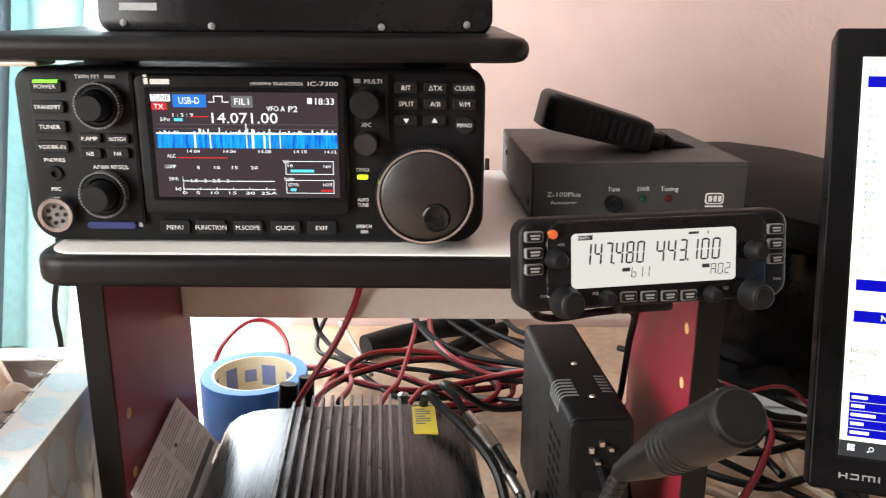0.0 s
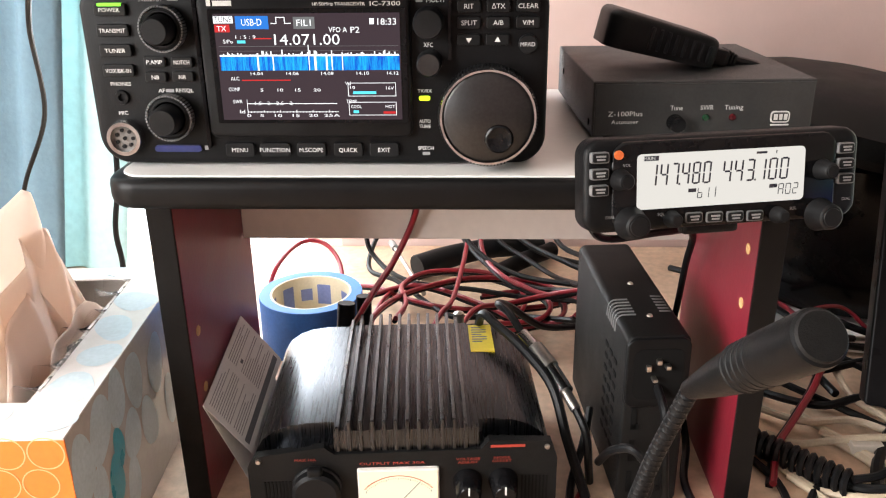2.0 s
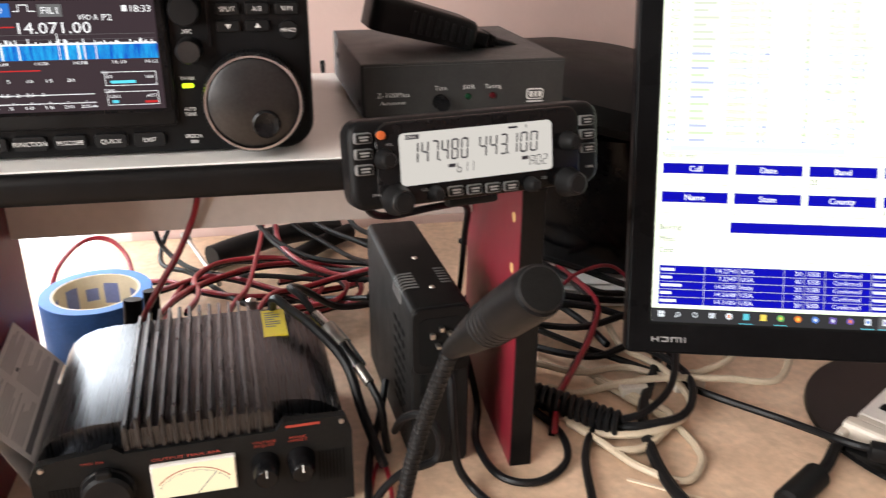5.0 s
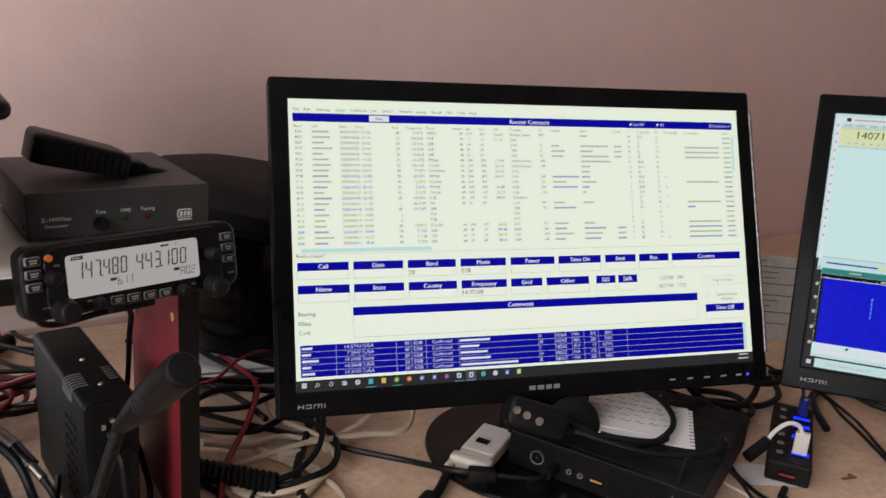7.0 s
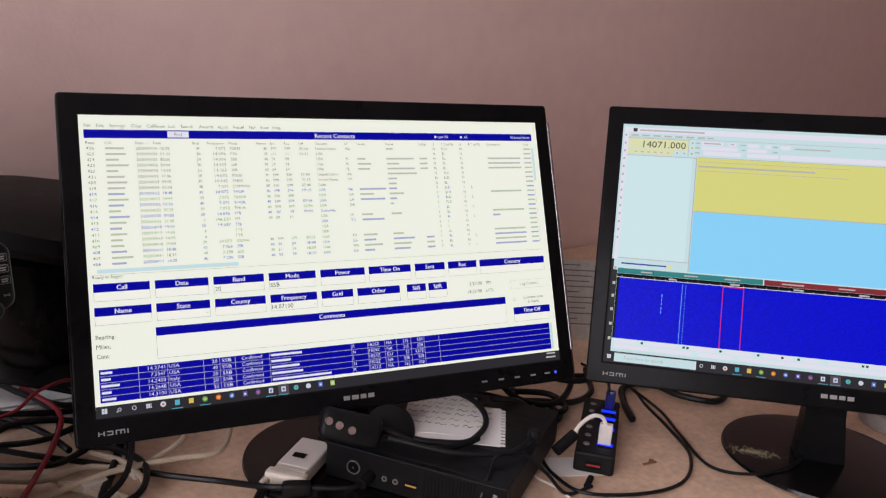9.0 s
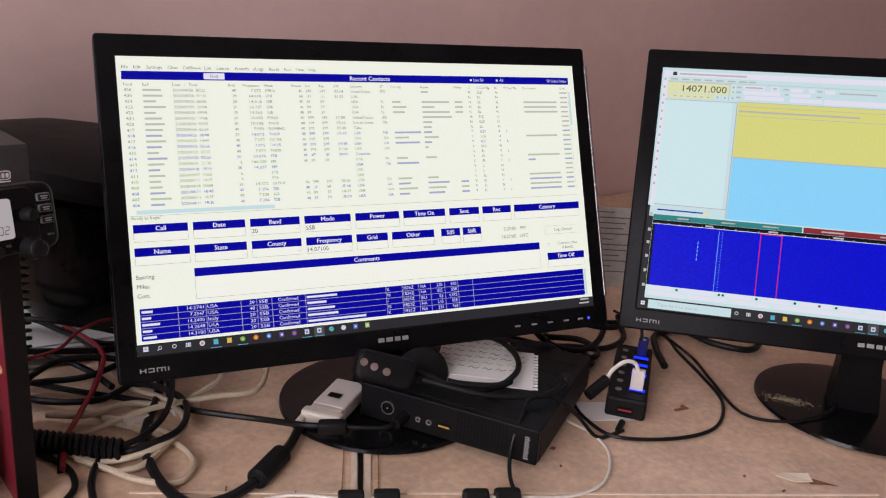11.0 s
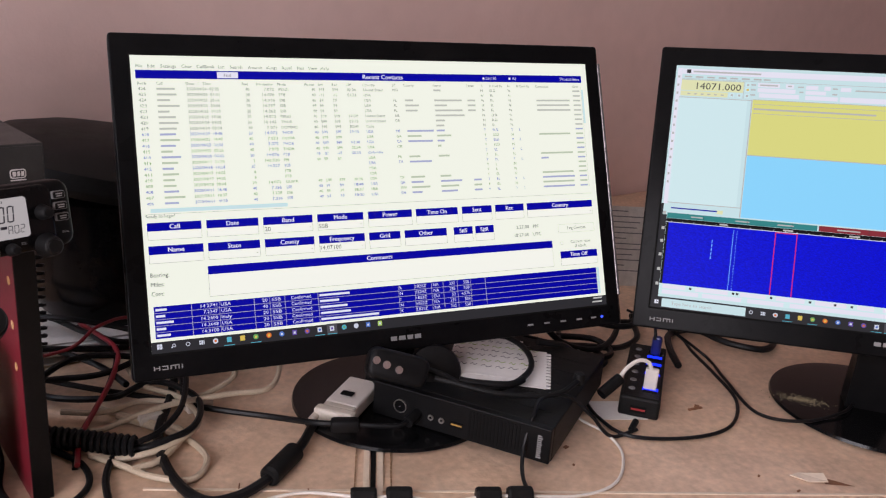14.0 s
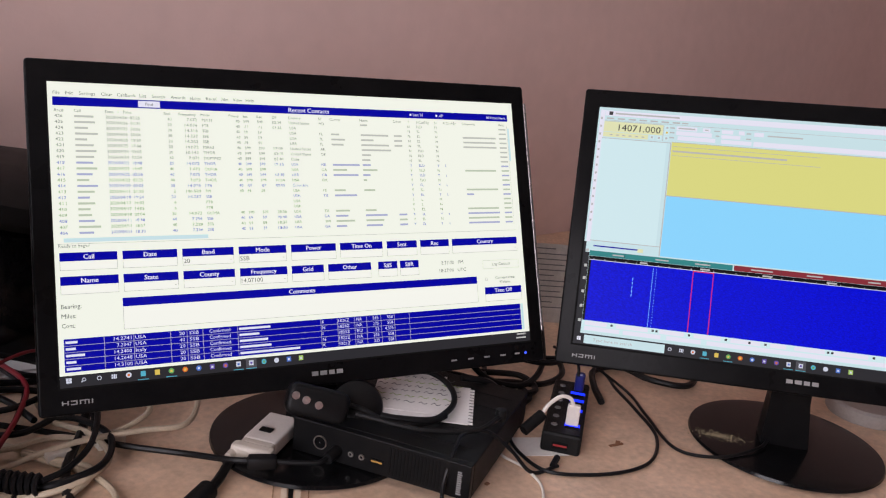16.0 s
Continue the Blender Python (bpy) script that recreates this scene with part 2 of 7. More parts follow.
LCD_SEGMENT = mat("lcd_segment", (0.02, 0.02, 0.03), 0.5)
METER_FACE = glow("lit_meter_face", (0.95, 0.80, 0.52), 0.85)


def streaks(name, low, high, scale_x, scale_z, lift=0.5):
    """A lit waterfall display: noise drawn out along its height."""
    m = glow(name, low, 1.0)
    nt = m.node_tree
    co = nt.nodes.new("ShaderNodeTexCoord")
    mp = nt.nodes.new("ShaderNodeMapping")
    mp.inputs["Scale"].default_value = (scale_x, 1, scale_z)
    n = node(nt, "ShaderNodeTexNoise", Scale=1.0, Detail=5.0, Roughness=0.8)
    r = nt.nodes.new("ShaderNodeValToRGB")
    r.color_ramp.elements[0].color, r.color_ramp.elements[1].color = (*low, 1), (*high, 1)
    r.color_ramp.elements[0].position, r.color_ramp.elements[1].position = lift - 0.12, lift + 0.22
    L = nt.links.new
    L(co.outputs["Object"], mp.inputs["Vector"]), L(mp.outputs[0], n.inputs["Vector"]), L(n.outputs["Fac"], r.inputs["Fac"])
    L(r.outputs[0], nt.nodes["Principled BSDF"].inputs["Emission Color"])
    return m


WATERFALL = streaks("screen_waterfall", (0.0, 0.0, 0.55), (0.0, 0.010, 1.0), 700, 700, 0.52)
RADIO_FALL = streaks("radio_waterfall", (0.0, 0.03, 0.40), (0.02, 0.50, 0.80), 520, 45, 0.5)


# ---- building helpers ----
def thing(name, m, label, category, group="", kind=""):
    ob = new(name)
    ob.empty_display_size = 0.02
    ob.matrix_world = m
    return tagged(ob, label, category, group, kind)


def part(name, bm, material, parent, label="", local=True, smooth=False):
    """One mesh under a thing or a part; the bmesh is in the thing's own axes, or in the world's with local=False."""
    top = parent
    while top.parent:
        top = top.parent
    if not local:
        bm.transform(top.matrix_basis.inverted())
    me = bpy.data.meshes.new(name)
    bm.normal_update()
    bm.to_mesh(me)
    bm.free()
    if smooth:
        me.shade_smooth()
        me.set_sharp_from_angle(angle=radians(38))
    me.materials.append(material)
    ob = new(name, me)
    ob.parent = parent
    return tagged(ob, label)


def solo(name, bm, material, label, category, group="", kind="", smooth=False):
    """A thing of one mesh, in the world's axes."""
    me = bpy.data.meshes.new(name)
    bm.normal_update()
    bm.to_mesh(me)
    bm.free()
    if smooth:
        me.shade_smooth()
        me.set_sharp_from_angle(angle=radians(38))
    me.materials.append(material)
    return tagged(new(name, me), label, category, group, kind)


def box(x0, x1, y0, y1, z0, z1, bevel=0.0, seg=2, bm=None):
    b = bmesh.new()
    bmesh.ops.create_cube(b, size=1)
    b.transform(Matrix.Translation(((x0 + x1) / 2, (y0 + y1) / 2, (z0 + z1) / 2)) @ Matrix.Diagonal((x1 - x0, y1 - y0, z1 - z0, 1)))
    if bevel:
        bmesh.ops.bevel(b, geom=b.edges[:], offset=bevel, segments=seg, affect="EDGES", profile=0.5)
    return join(bm, b)


def join(bm, b):
    if bm is None:
        return b
    me = bpy.data.meshes.new("tmp")
    b.to_mesh(me)
    b.free()
    bm.from_mesh(me)
    bpy.data.meshes.remove(me)
    return bm


def rounded(x0, x1, z0, z1, y0, y1, r, seg=6, edge=0.0, bm=None, lower=None):
    """A plate in the x-z plane with rounded corners, thick from y0 (front) to y1."""
    b = bmesh.new()
    pts = []
    rl = r if lower is None else lower
    for cx, cz, rr, a0 in ((x1 - r, z1 - r, r, 0), (x0 + r, z1 - r, r, 90), (x0 + rl, z0 + rl, rl, 180), (x1 - rl, z0 + rl, rl, 270)):
        for i in range(seg + 1):
            a = radians(a0 + 90 * i / seg)
            pts.append((cx + rr * math.cos(a), cz + rr * math.sin(a)))
    f = b.faces.new([b.verts.new((x, y0, z)) for x, z in pts])
    res = bmesh.ops.extrude_face_region(b, geom=[f])
    vs = [v for v in res["geom"] if isinstance(v, bmesh.types.BMVert)]
    bmesh.ops.translate(b, verts=vs, vec=(0, y1 - y0, 0))
    bmesh.ops.recalc_face_normals(b, faces=b.faces[:])
    if edge:
        es = [e for e in b.edges if all(abs(v.co.y - y0) < 1e-7 for v in e.verts)]
        bmesh.ops.bevel(b, geom=es, offset=edge, segments=3, affect="EDGES", profile=0.5)
    return join(bm, b)


def lathe(profile, axis="z", seg=32, at=(0, 0, 0), bm=None, caps=True):
    """Profile of (radius, height) turned about an axis through at; axis y points away from the viewer."""
    b = bmesh.new()
    rings = []
    for r, h in profile:
        if r < 1e-6:
            rings.append([b.verts.new((0, 0, h))])
        else:
            rings.append([b.verts.new((r * math.cos(2 * math.pi * i / seg), r * math.sin(2 * math.pi * i / seg), h)) for i in range(seg)])
    for p, q in zip(rings, rings[1:]):
        for i in range(seg):
            j = (i + 1) % seg
            vs = [p[i % len(p)], p[j % len(p)], q[j % len(q)], q[i % len(q)]]
            vs = list(dict.fromkeys(vs))
            if len(vs) > 2:
                b.faces.new(vs)
    for ring in (rings[0], rings[-1]):
        if len(ring) > 2 and caps and profile[0] != profile[-1]:
            b.faces.new(ring)
    bmesh.ops.recalc_face_normals(b, faces=b.faces[:])
    turn = {"z": Matrix(), "y": pose(0, 0, 0, -90), "x": pose(0, 0, 0, 0, 90)}[axis]
    b.transform(Matrix.Translation(at) @ turn)
    return join(bm, b)


def spline(points, steps=8):
    """Catmull-Rom through the points."""
    p = [Vector(q) for q in points]
    p = [2 * p[0] - p[1]] + p + [2 * p[-1] - p[-2]]
    out = []
    for a, b, c, d in zip(p, p[1:], p[2:], p[3:]):
        for i in range(steps):
            t = i / steps
            out.append(0.5 * ((2 * b) + (c - a) * t + (2 * a - 5 * b + 4 * c - d) * t * t + (3 * b - a - 3 * c + d) * t ** 3))
    return out + [p[-2]]


def tube(points, radius, seg=8, steps=8, bm=None, smooth=True, radii=None):
    path = spline(points, steps) if smooth else [Vector(q) for q in points]
    b = bmesh.new()
    side = None
    rings = []
    for i, q in enumerate(path):
        d = (path[min(i + 1, len(path) - 1)] - path[max(i - 1, 0)]).normalized()
        side = (side - d * side.dot(d)).normalized() if side else d.orthogonal().normalized()
        up = d.cross(side)
        r = radius if radii is None else radii[0] + (radii[1] - radii[0]) * i / (len(path) - 1)
        rings.append([b.verts.new(q + r * (math.cos(2 * math.pi * k / seg) * side + math.sin(2 * math.pi * k / seg) * up)) for k in range(seg)])
    for p, q in zip(rings, rings[1:]):
        for k in range(seg):
            b.faces.new((p[k], p[(k + 1) % seg], q[(k + 1) % seg], q[k]))
    b.faces.new(rings[0][::-1]), b.faces.new(rings[-1])
    return join(bm, b)


def cable(name, points, radius, material, label, category="cable", group=""):
    return solo(name, tube(points, radius), material, label, category, group, smooth=True)


MM = 0.001


def rects(rows, y, bm=None):
    """Flat patches facing the viewer, in millimetres: x0, z0, x1, z1."""
    b = bm or bmesh.new()
    for x0, z0, x1, z1 in rows:
        b.faces.new([b.verts.new((x * MM, y, z * MM)) for x, z in ((x0, z0), (x1, z0), (x1, z1), (x0, z1))])
    return b


GLYPHS = {}


def words(rows, y, bm=None):
    """Lettering facing the viewer, in millimetres: text, x, baseline z, capital height, and width or None; x is the left end, or the middle where width is 'c'."""
    b = bm or bmesh.new()
    for text, x, z, h, w in rows:
        if text not in GLYPHS:
            cu = bpy.data.curves.new("tmp", "FONT")
            cu.body, cu.resolution_u = text, 2
            ob = bpy.data.objects.new("tmp", cu)
            me = bpy.data.meshes.new_from_object(ob)
            co = [v.co.copy() for v in me.vertices]
            GLYPHS[text] = co, [tuple(p.vertices) for p in me.polygons]
            bpy.data.objects.remove(ob), bpy.data.curves.remove(cu), bpy.data.meshes.remove(me)
        co, polys = GLYPHS[text]
        if not co:
            continue
        lo, hi = min(c.x for c in co), max(c.x for c in co)
        s = h / 0.69
        sx = s if not isinstance(w, (int, float)) else w / (hi - lo)
        dx = x - (lo + hi) / 2 * sx if w == "c" else x - lo * sx
        vs = [b.verts.new(((c.x * sx + dx) * MM, y, (c.y * s + z) * MM)) for c in co]
        for p in polys:
            try:
                b.faces.new([vs[i] for i in p])
            except ValueError:
                pass
    return b


def word_parts(name, rows, y, material, parent, place, label=""):
    """Each word of lettering as a part of its own."""
    for row in rows:
        part(name, place(words([row], y)), material, parent, label)


def bar_parts(name, rows, y, material, parent, place, label=""):
    for row in rows:
        part(name, place(rects([row], y)), material, parent, label)


def axes(o, u, v):
    """A pose with x along u and z along v; y points away from the viewer."""
    u, v = Vector(u).normalized(), Vector(v).normalized()
    v = (v - u * v.dot(u)).normalized()
    n = v.cross(u)
    m = Matrix((u, n, v)).transposed().to_4x4()
    m.translation = o
    return m


# ---- the room ----
DESK = 0.755
BACK, LEFT, RIGHT, FRONT, TOP = 0.88, -1.1, 3.6, -2.4, 2.45
WIN = (-0.96, -0.075, 0.60, 2.05)

bm = box(LEFT - 0.1, WIN[0], BACK, BACK + 0.1, 0, TOP)
box(WIN[1], RIGHT + 0.1, BACK, BACK + 0.1, 0, TOP, bm=bm)
box(WIN[0], WIN[1], BACK, BACK + 0.1, 0, WIN[2], bm=bm)
box(WIN[0], WIN[1], BACK, BACK + 0.1, WIN[3], TOP, bm=bm)
solo("wall_back", bm, WALL, "dusty pink painted wall behind the desk", "wall", kind="structure")
bm = box(LEFT - 0.1, LEFT, FRONT, -1.05, 0, TOP)
box(LEFT - 0.1, LEFT, 0.15, BACK, 0, TOP, bm=bm)
box(LEFT - 0.1, LEFT, -1.05, 0.15, 0, 0.85, bm=bm)
box(LEFT - 0.1, LEFT, -1.05, 0.15, 2.05, TOP, bm=bm)
solo("wall_left", bm, WALL, "dusty pink painted side wall with a window", "wall", kind="structure")
solo("wall_right", box(RIGHT, RIGHT + 0.1, FRONT, BACK, 0, TOP), WALL, "dusty pink painted side wall", "wall", kind="structure")
solo("wall_front", box(LEFT - 0.1, RIGHT + 0.1, FRONT - 0.1, FRONT, 0, TOP), WALL, "dusty pink painted wall across the room", "wall", kind="structure")
solo("floor", box(LEFT - 0.1, RIGHT + 0.1, FRONT - 0.1, BACK + 0.1, -0.1, 0), CARPET, "brown carpeted floor", "floor", kind="structure")
solo("ceiling", box(LEFT - 0.1, RIGHT + 0.1, FRONT - 0.1, BACK + 0.1, TOP, TOP + 0.1), CEIL, "plain off-white ceiling", "ceiling", kind="structure")
solo("backdrop", box(-5, 3, 3.4, 3.45, -0.5, 6), glow("bright_overcast", (0.93, 0.97, 1.0), 2.6), "bright hazy daylight outside the window", "sky", kind="structure")
solo("ground", box(-60, 60, -60, 60, -0.6, -0.5), LAWN, "pale ground outside the window", "ground", kind="structure")


def window(name, x0, x1, z0, z1, turn):
    w = thing(name, turn, "white framed window with daylight behind", "window", kind="structure")
    t = 0.045
    for a, b, c, d in ((x0, x0 + t, z0, z1), (x1 - t, x1, z0, z1), (x0 + t, x1 - t, z0, z0 + t), (x0 + t, x1 - t, z1 - t, z1)):
        part("window_frame", box(a, b, 0.03, 0.08, c, d, 0.003), TRIM, w)
    part("mullion", box((x0 + x1) / 2 - 0.015, (x0 + x1) / 2 + 0.015, 0.035, 0.075, z0 + t, z1 - t, 0.003), TRIM, w)
    return w


window("window_1", WIN[0], WIN[1], WIN[2], WIN[3], pose(0, BACK, 0))
window("window_2", -1.05, 0.15, 0.85, 2.05, pose(LEFT, 0, 0, 0, 0, 90) @ pose(0, 0, 0))


def curtain(name, x0, x1, y, z0, z1, folds, depth, material, label):
    bm = bmesh.new()
    nx, nz = folds * 10, 10
    grid = []
    for i in range(nx + 1):
        col = []
        for j in range(nz + 1):
            f = j / nz
            x = x0 + (x1 - x0) * i / nx
            a = 2 * math.pi * folds * i / nx
            col.append(bm.verts.new((x + 0.006 * math.sin(3 * f + a), y + depth * (0.5 + 0.5 * f) * math.sin(a + 0.7 * math.sin(4 * f)), z0 + (z1 - z0) * f)))
        grid.append(col)
    for p, q in zip(grid, grid[1:]):
        for j in range(nz):
            bm.faces.new((p[j], q[j], q[j + 1], p[j + 1]))
    for v in bm.verts:
        v.co.x += 0.16 * (min(v.co.z, 1.25) - 0.95)
    ob = solo(name, bm, material, label, "curtain", smooth=True)
    ob.modifiers.new("cloth", "SOLIDIFY").thickness = 0.0015
    return ob


curtain("curtain", -0.90, -0.278, 0.80, 0.40, 2.15, 9, 0.011, CURTAIN, "pale green textured curtain hanging beside the window")
curtain("curtain", -0.62, -0.333, 0.768, 0.40, 2.15, 5, 0.009, CURTAIN_BLUE, "blue grey curtain hanging in front of the pale one")
solo("curtain_rod", lathe([(0.011, -0.9), (0.011, 0.04)], "x", 16, (-0.05, 0.80, 2.16)), STEEL, "thin metal curtain rod above the window", "curtain rod", smooth=True)

# ---- the desk ----
desk = thing("desk", pose(0, 0, 0), "desk covered in stained cream vinyl with stitched seams", "desk")
part("desktop", box(-0.95, 1.75, -0.32, BACK - 0.004, DESK - 0.03, DESK, 0.004), VINYL, desk)
for x in (-0.9, 1.7):
    for y in (-0.27, 0.8):
        part("leg", box(x - 0.025, x + 0.025, y - 0.025, y + 0.025, 0, DESK - 0.03, 0.003), BLACK_MATT, desk)
A, Bv = Vector((0.32, 0.374)), Vector((0.86, 0.006))
along = (Bv - A).normalized()
across = Vector((-along.y, along.x))


def strip(p, q, half, z0, z1):
    d = (Vector(q) - Vector(p)).normalized()
    s = Vector((-d.y, d.x)) * half
    bm = bmesh.new()
    vs = [bm.verts.new((*(Vector(c) + k * s), z)) for z in (z0, z1) for c, k in ((p, -1), (q, -1), (q, 1), (p, 1))]
    for f in ((0, 1, 2, 3), (4, 5, 6, 7), (0, 1, 5, 4), (1, 2, 6, 5), (2, 3, 7, 6), (3, 0, 4, 7)):
        bm.faces.new([vs[i] for i in f])
    bmesh.ops.recalc_face_normals(bm, faces=bm.faces[:])
    return bm


part("seam_welt", strip(A, Bv, 0.0012, DESK - 0.001, DESK + 0.0012), VINYL_EDGE, desk, "pale raised seam")
G0, G1 = Vector((0.535, 0.355)), Vector((0.440, 0.222))
gd = (G1 - G0).normalized()
gs = Vector((-gd.y, gd.x))
part("gap", strip(G0, G1, 0.0022, DESK - 0.001, DESK + 0.0006), GAP, desk, "dark gap between the cover's two halves")
for k in (-1, 1):
    part("seam_fold", strip(G0 + gs * 0.006 * k, G1 + gs * 0.006 * k, 0.0026, DESK - 0.001, DESK + 0.0022), VINYL_EDGE, desk, "pale folded edge of the cover")
    for i in range(22):
        p = G0 + gd * (0.004 + 0.007 * i) + gs * 0.0155 * k
        part("stitch", strip(p, p + gd * 0.0045, 0.0006, DESK, DESK + 0.0012), THREAD, desk)


# ---- the radio shelf ----
shelf = thing("radio_shelf", pose(0.078, 0.402, DESK), "small desktop shelf with white top, black edges and red side panels", "shelf")


def plank(x0, x1, y0, y1, z0, z1, r, edge):
    """A board lying flat with rounded corners in plan and rounded edges."""
    b = rounded(x0, x1, y0, y1, z0, z1, r, 8)
    b.transform(Matrix(((1, 0, 0, 0), (0, 0, 1, 0), (0, 1, 0, 0), (0, 0, 0, 1))))
    bmesh.ops.recalc_face_normals(b, faces=b.faces[:])
    es = [e for e in b.edges if abs(e.verts[0].co.z - e.verts[1].co.z) < 1e-6]
    bmesh.ops.bevel(b, geom=es, offset=edge, segments=3, affect="EDGES", profile=0.5)
    return b


part("top_board", plank(-0.116, 0.262, 0.374, 0.62, 0.9725, 0.9895, 0.02, 0.005), BOARD_EDGE, shelf, "black rounded edge board", False, True)
part("top_surface", plank(-0.109, 0.2555, 0.381, 0.614, 0.9888, 0.9905, 0.016, 0.0006), BOARD_TOP, shelf, "white laminate top surface", False)
for x0, x1, inner in ((-0.104, -0.089, -0.0886), (0.245, 0.260, 0.2446)):
    leg = part("side_panel", box(x0, x1, 0.402, 0.552, DESK, 0.9726, 0.0006), BOARD_EDGE, shelf, "black edged upright panel", False)
    a, b = (x1, x1 + 0.0003) if inner > x0 and inner < 0 else (x0 - 0.0003, x0)
    part("red_face", box(a, b, 0.4032, 0.551, DESK, 0.972), RED, leg, "dark red laminate face", False)
    for z in (0.9, 0.866, 0.935) if x0 > 0 else (0.878, 0.838):
        part("dowel_hole", lathe([(0.0, 0), (0.0034, 0), (0.0034, 0.0005), (0.0, 0.0005)], "x", 14, (b if x1 < 0 else a - 0.0005, 0.418, z)), DOWEL, leg, "pale wooden plug", False)
part("rear_rail", box(-0.0876, 0.2436, 0.53, 0.542, 0.8965, 0.9727, 0.001), BAR_PAINT, shelf, "beige cross rail under the top", False)
for x in (-0.03, 0.19):
    part("screw_cap", lathe([(0.0, -0.001), (0.004, -0.001), (0.004, 0.002), (0, 0.002)], "z", 14, (x, 0.45, 0.972)), WHITE_PLASTIC, shelf, "", False)

# ---- upper board and the tablet on it ----
upper = thing("riser_board", pose(-0.05, 0.45, 1.083), "black board with rounded edges lying across the transceiver", "shelf")
part("board", plank(-0.137, 0.1425, 0.366, 0.60, 1.0895, 1.1015, 0.016, 0.0055), BOARD_EDGE, upper, "", False, True)
part("rail", box(-0.128, -0.098, 0.378, 0.40, 1.086, 1.0897, 0.0015), STEEL, upper, "thin metal strip under the board", False)
for x in (-0.09, 0.09):
    part("pad", box(x - 0.012, x + 0.012, 0.44, 0.464, 1.0805, 1.0899, 0.001), RUBBER, upper, "", False)
tablet = thing("tablet", axes((0.021, 0.425, 1.1015), (1, 0.012, 0), (0, 0.18, 1)), "dark tablet computer propped upright on the board", "tablet")
part("body", rounded(-0.106, 0.106, 0.0, 0.155, 0, 0.009, 0.008, 6, 0.0015), GLOSS, tablet, "", True, True)
part("stand", box(-0.06, 0.06, 0.007, 0.03, 0.0, 0.06, 0.002), BLACK, tablet)
part("logo", rects([(-94, 11, -74, 15)], -0.0004), LEGEND_DIM, tablet, "grey maker's mark as a plain bar")
for x, z in ((-0.092, 0.0045), (0.092, 0.0045), (-0.045, 0.003), (0.046, 0.003)):
    part("bumper", lathe([(0, -0.0012), (0.0019, -0.0008), (0.0019, 0.001)], "y", 14, (x, 0, z)), KEY_GREY, tablet)

# ---- the transceiver ----
radio = thing("transceiver", pose(0, 0.40, 0.9905) , "black amateur radio transceiver with lit colour display and large dial", "radio")
ZB = 0.0025


def on(bm):
    bm.transform(Matrix.Translation((0, 0, ZB)))
    return bm


part("case", on(box(-0.118, 0.118, 0.012, 0.205, 0.004, 0.0895, 0.003)), BLACK_MATT, radio)
part("front_panel", on(rounded(-0.1225, 0.1225, -0.0015, 0.0915, 0, 0.016, 0.010, 8, 0.003, None, 0.016)), BLACK, radio, "", True, True)
for x in (-0.085, 0.085):
    part("foot", box(x - 0.012, x + 0.012, 0.02, 0.045, 0.0, 0.008, 0.002), RUBBER, radio)
part("left_column", on(rounded(-0.0615, -0.0595, 0.008, 0.089, -0.0025, 0.002, 0.0009, 2)), GLOSS, radio, "thin raised rib")
part("right_column", on(rounded(0.0705, 0.0722, 0.055, 0.089, -0.0025, 0.002, 0.0008, 2)), GLOSS, radio, "thin raised rib")
frame_part = part("display_frame", on(rounded(-0.0585, 0.051, 0.0145, 0.0885, -0.0045, 0.002, 0.004, 6, 0.0015)), BLACK, radio, "gloss bezel round the display", True, True)
part("display_glass", on(rounded(-0.053, 0.049, 0.0225, 0.082, -0.0051, -0.004, 0.001, 3)), GLOSS, frame_part)
part("display", on(rects([(-50, 24.5, 46, 79.6)], -0.0054)), RADIO_LCD, frame_part, "lit dark display")


def px(x, y):
    return -50 + (x - 272) * 0.2908, 79.6 - (y - 162) * 0.2978


def prect(x0, y0, x1, y1):
    a, d = px(x0, y0)
    c, b = px(x1, y1)
    return a, b, c, d


part("trace_area", on(rects([prect(277, 233, 600, 259)], -0.0056)), RADIO_FALL, frame_part, "blue waterfall trace")
rng = random.Random(4)
white = [prect(x, 232.5 - rng.uniform(0.3, 1.6) - rng.random() ** 9 * 9, x + 2.2, 234.5) for x in range(277, 598, 2)]
white += [prect(x, 259 - h, x + w, 259) for x, h, w in ((437, 44, 1.5), (447, 34, 4), (468, 30, 3), (478, 34, 2), (344, 30, 3), (372, 28, 2), (497, 32, 1.5))]
white += [prect(272, 166, 307, 178), prect(549, 171, 557, 181), prect(318, 310, 318.8, 338), prect(318, 317, 484, 318.3), prect(318, 332, 486, 333)]
white += [prect(318 + 6 * i, 331.4 if i % 5 else 329, 319.4 + 6 * i, 333.8) for i in range(28)]
for x0, y0, x1, y1 in ((505, 281, 592, 305), (505, 315, 592, 339)):
    white += [prect(x0, y0, x1, y0 + 1), prect(x0, y1 - 1, x1, y1), prect(x0, y0, x0 + 1, y1), prect(x1 - 1, y0, x1, y1)]
white += [prect(374, 178, 384, 179.4), prect(384, 168, 398, 169.4), prect(398, 178, 410, 179.4), prect(383, 168, 384.5, 179), prect(398, 168, 399.5, 179)]
tagged(part("display_trace", on(rects(white, -0.0058)), RADIO_TEXT, frame_part, "white display marks"), kind="stuff")
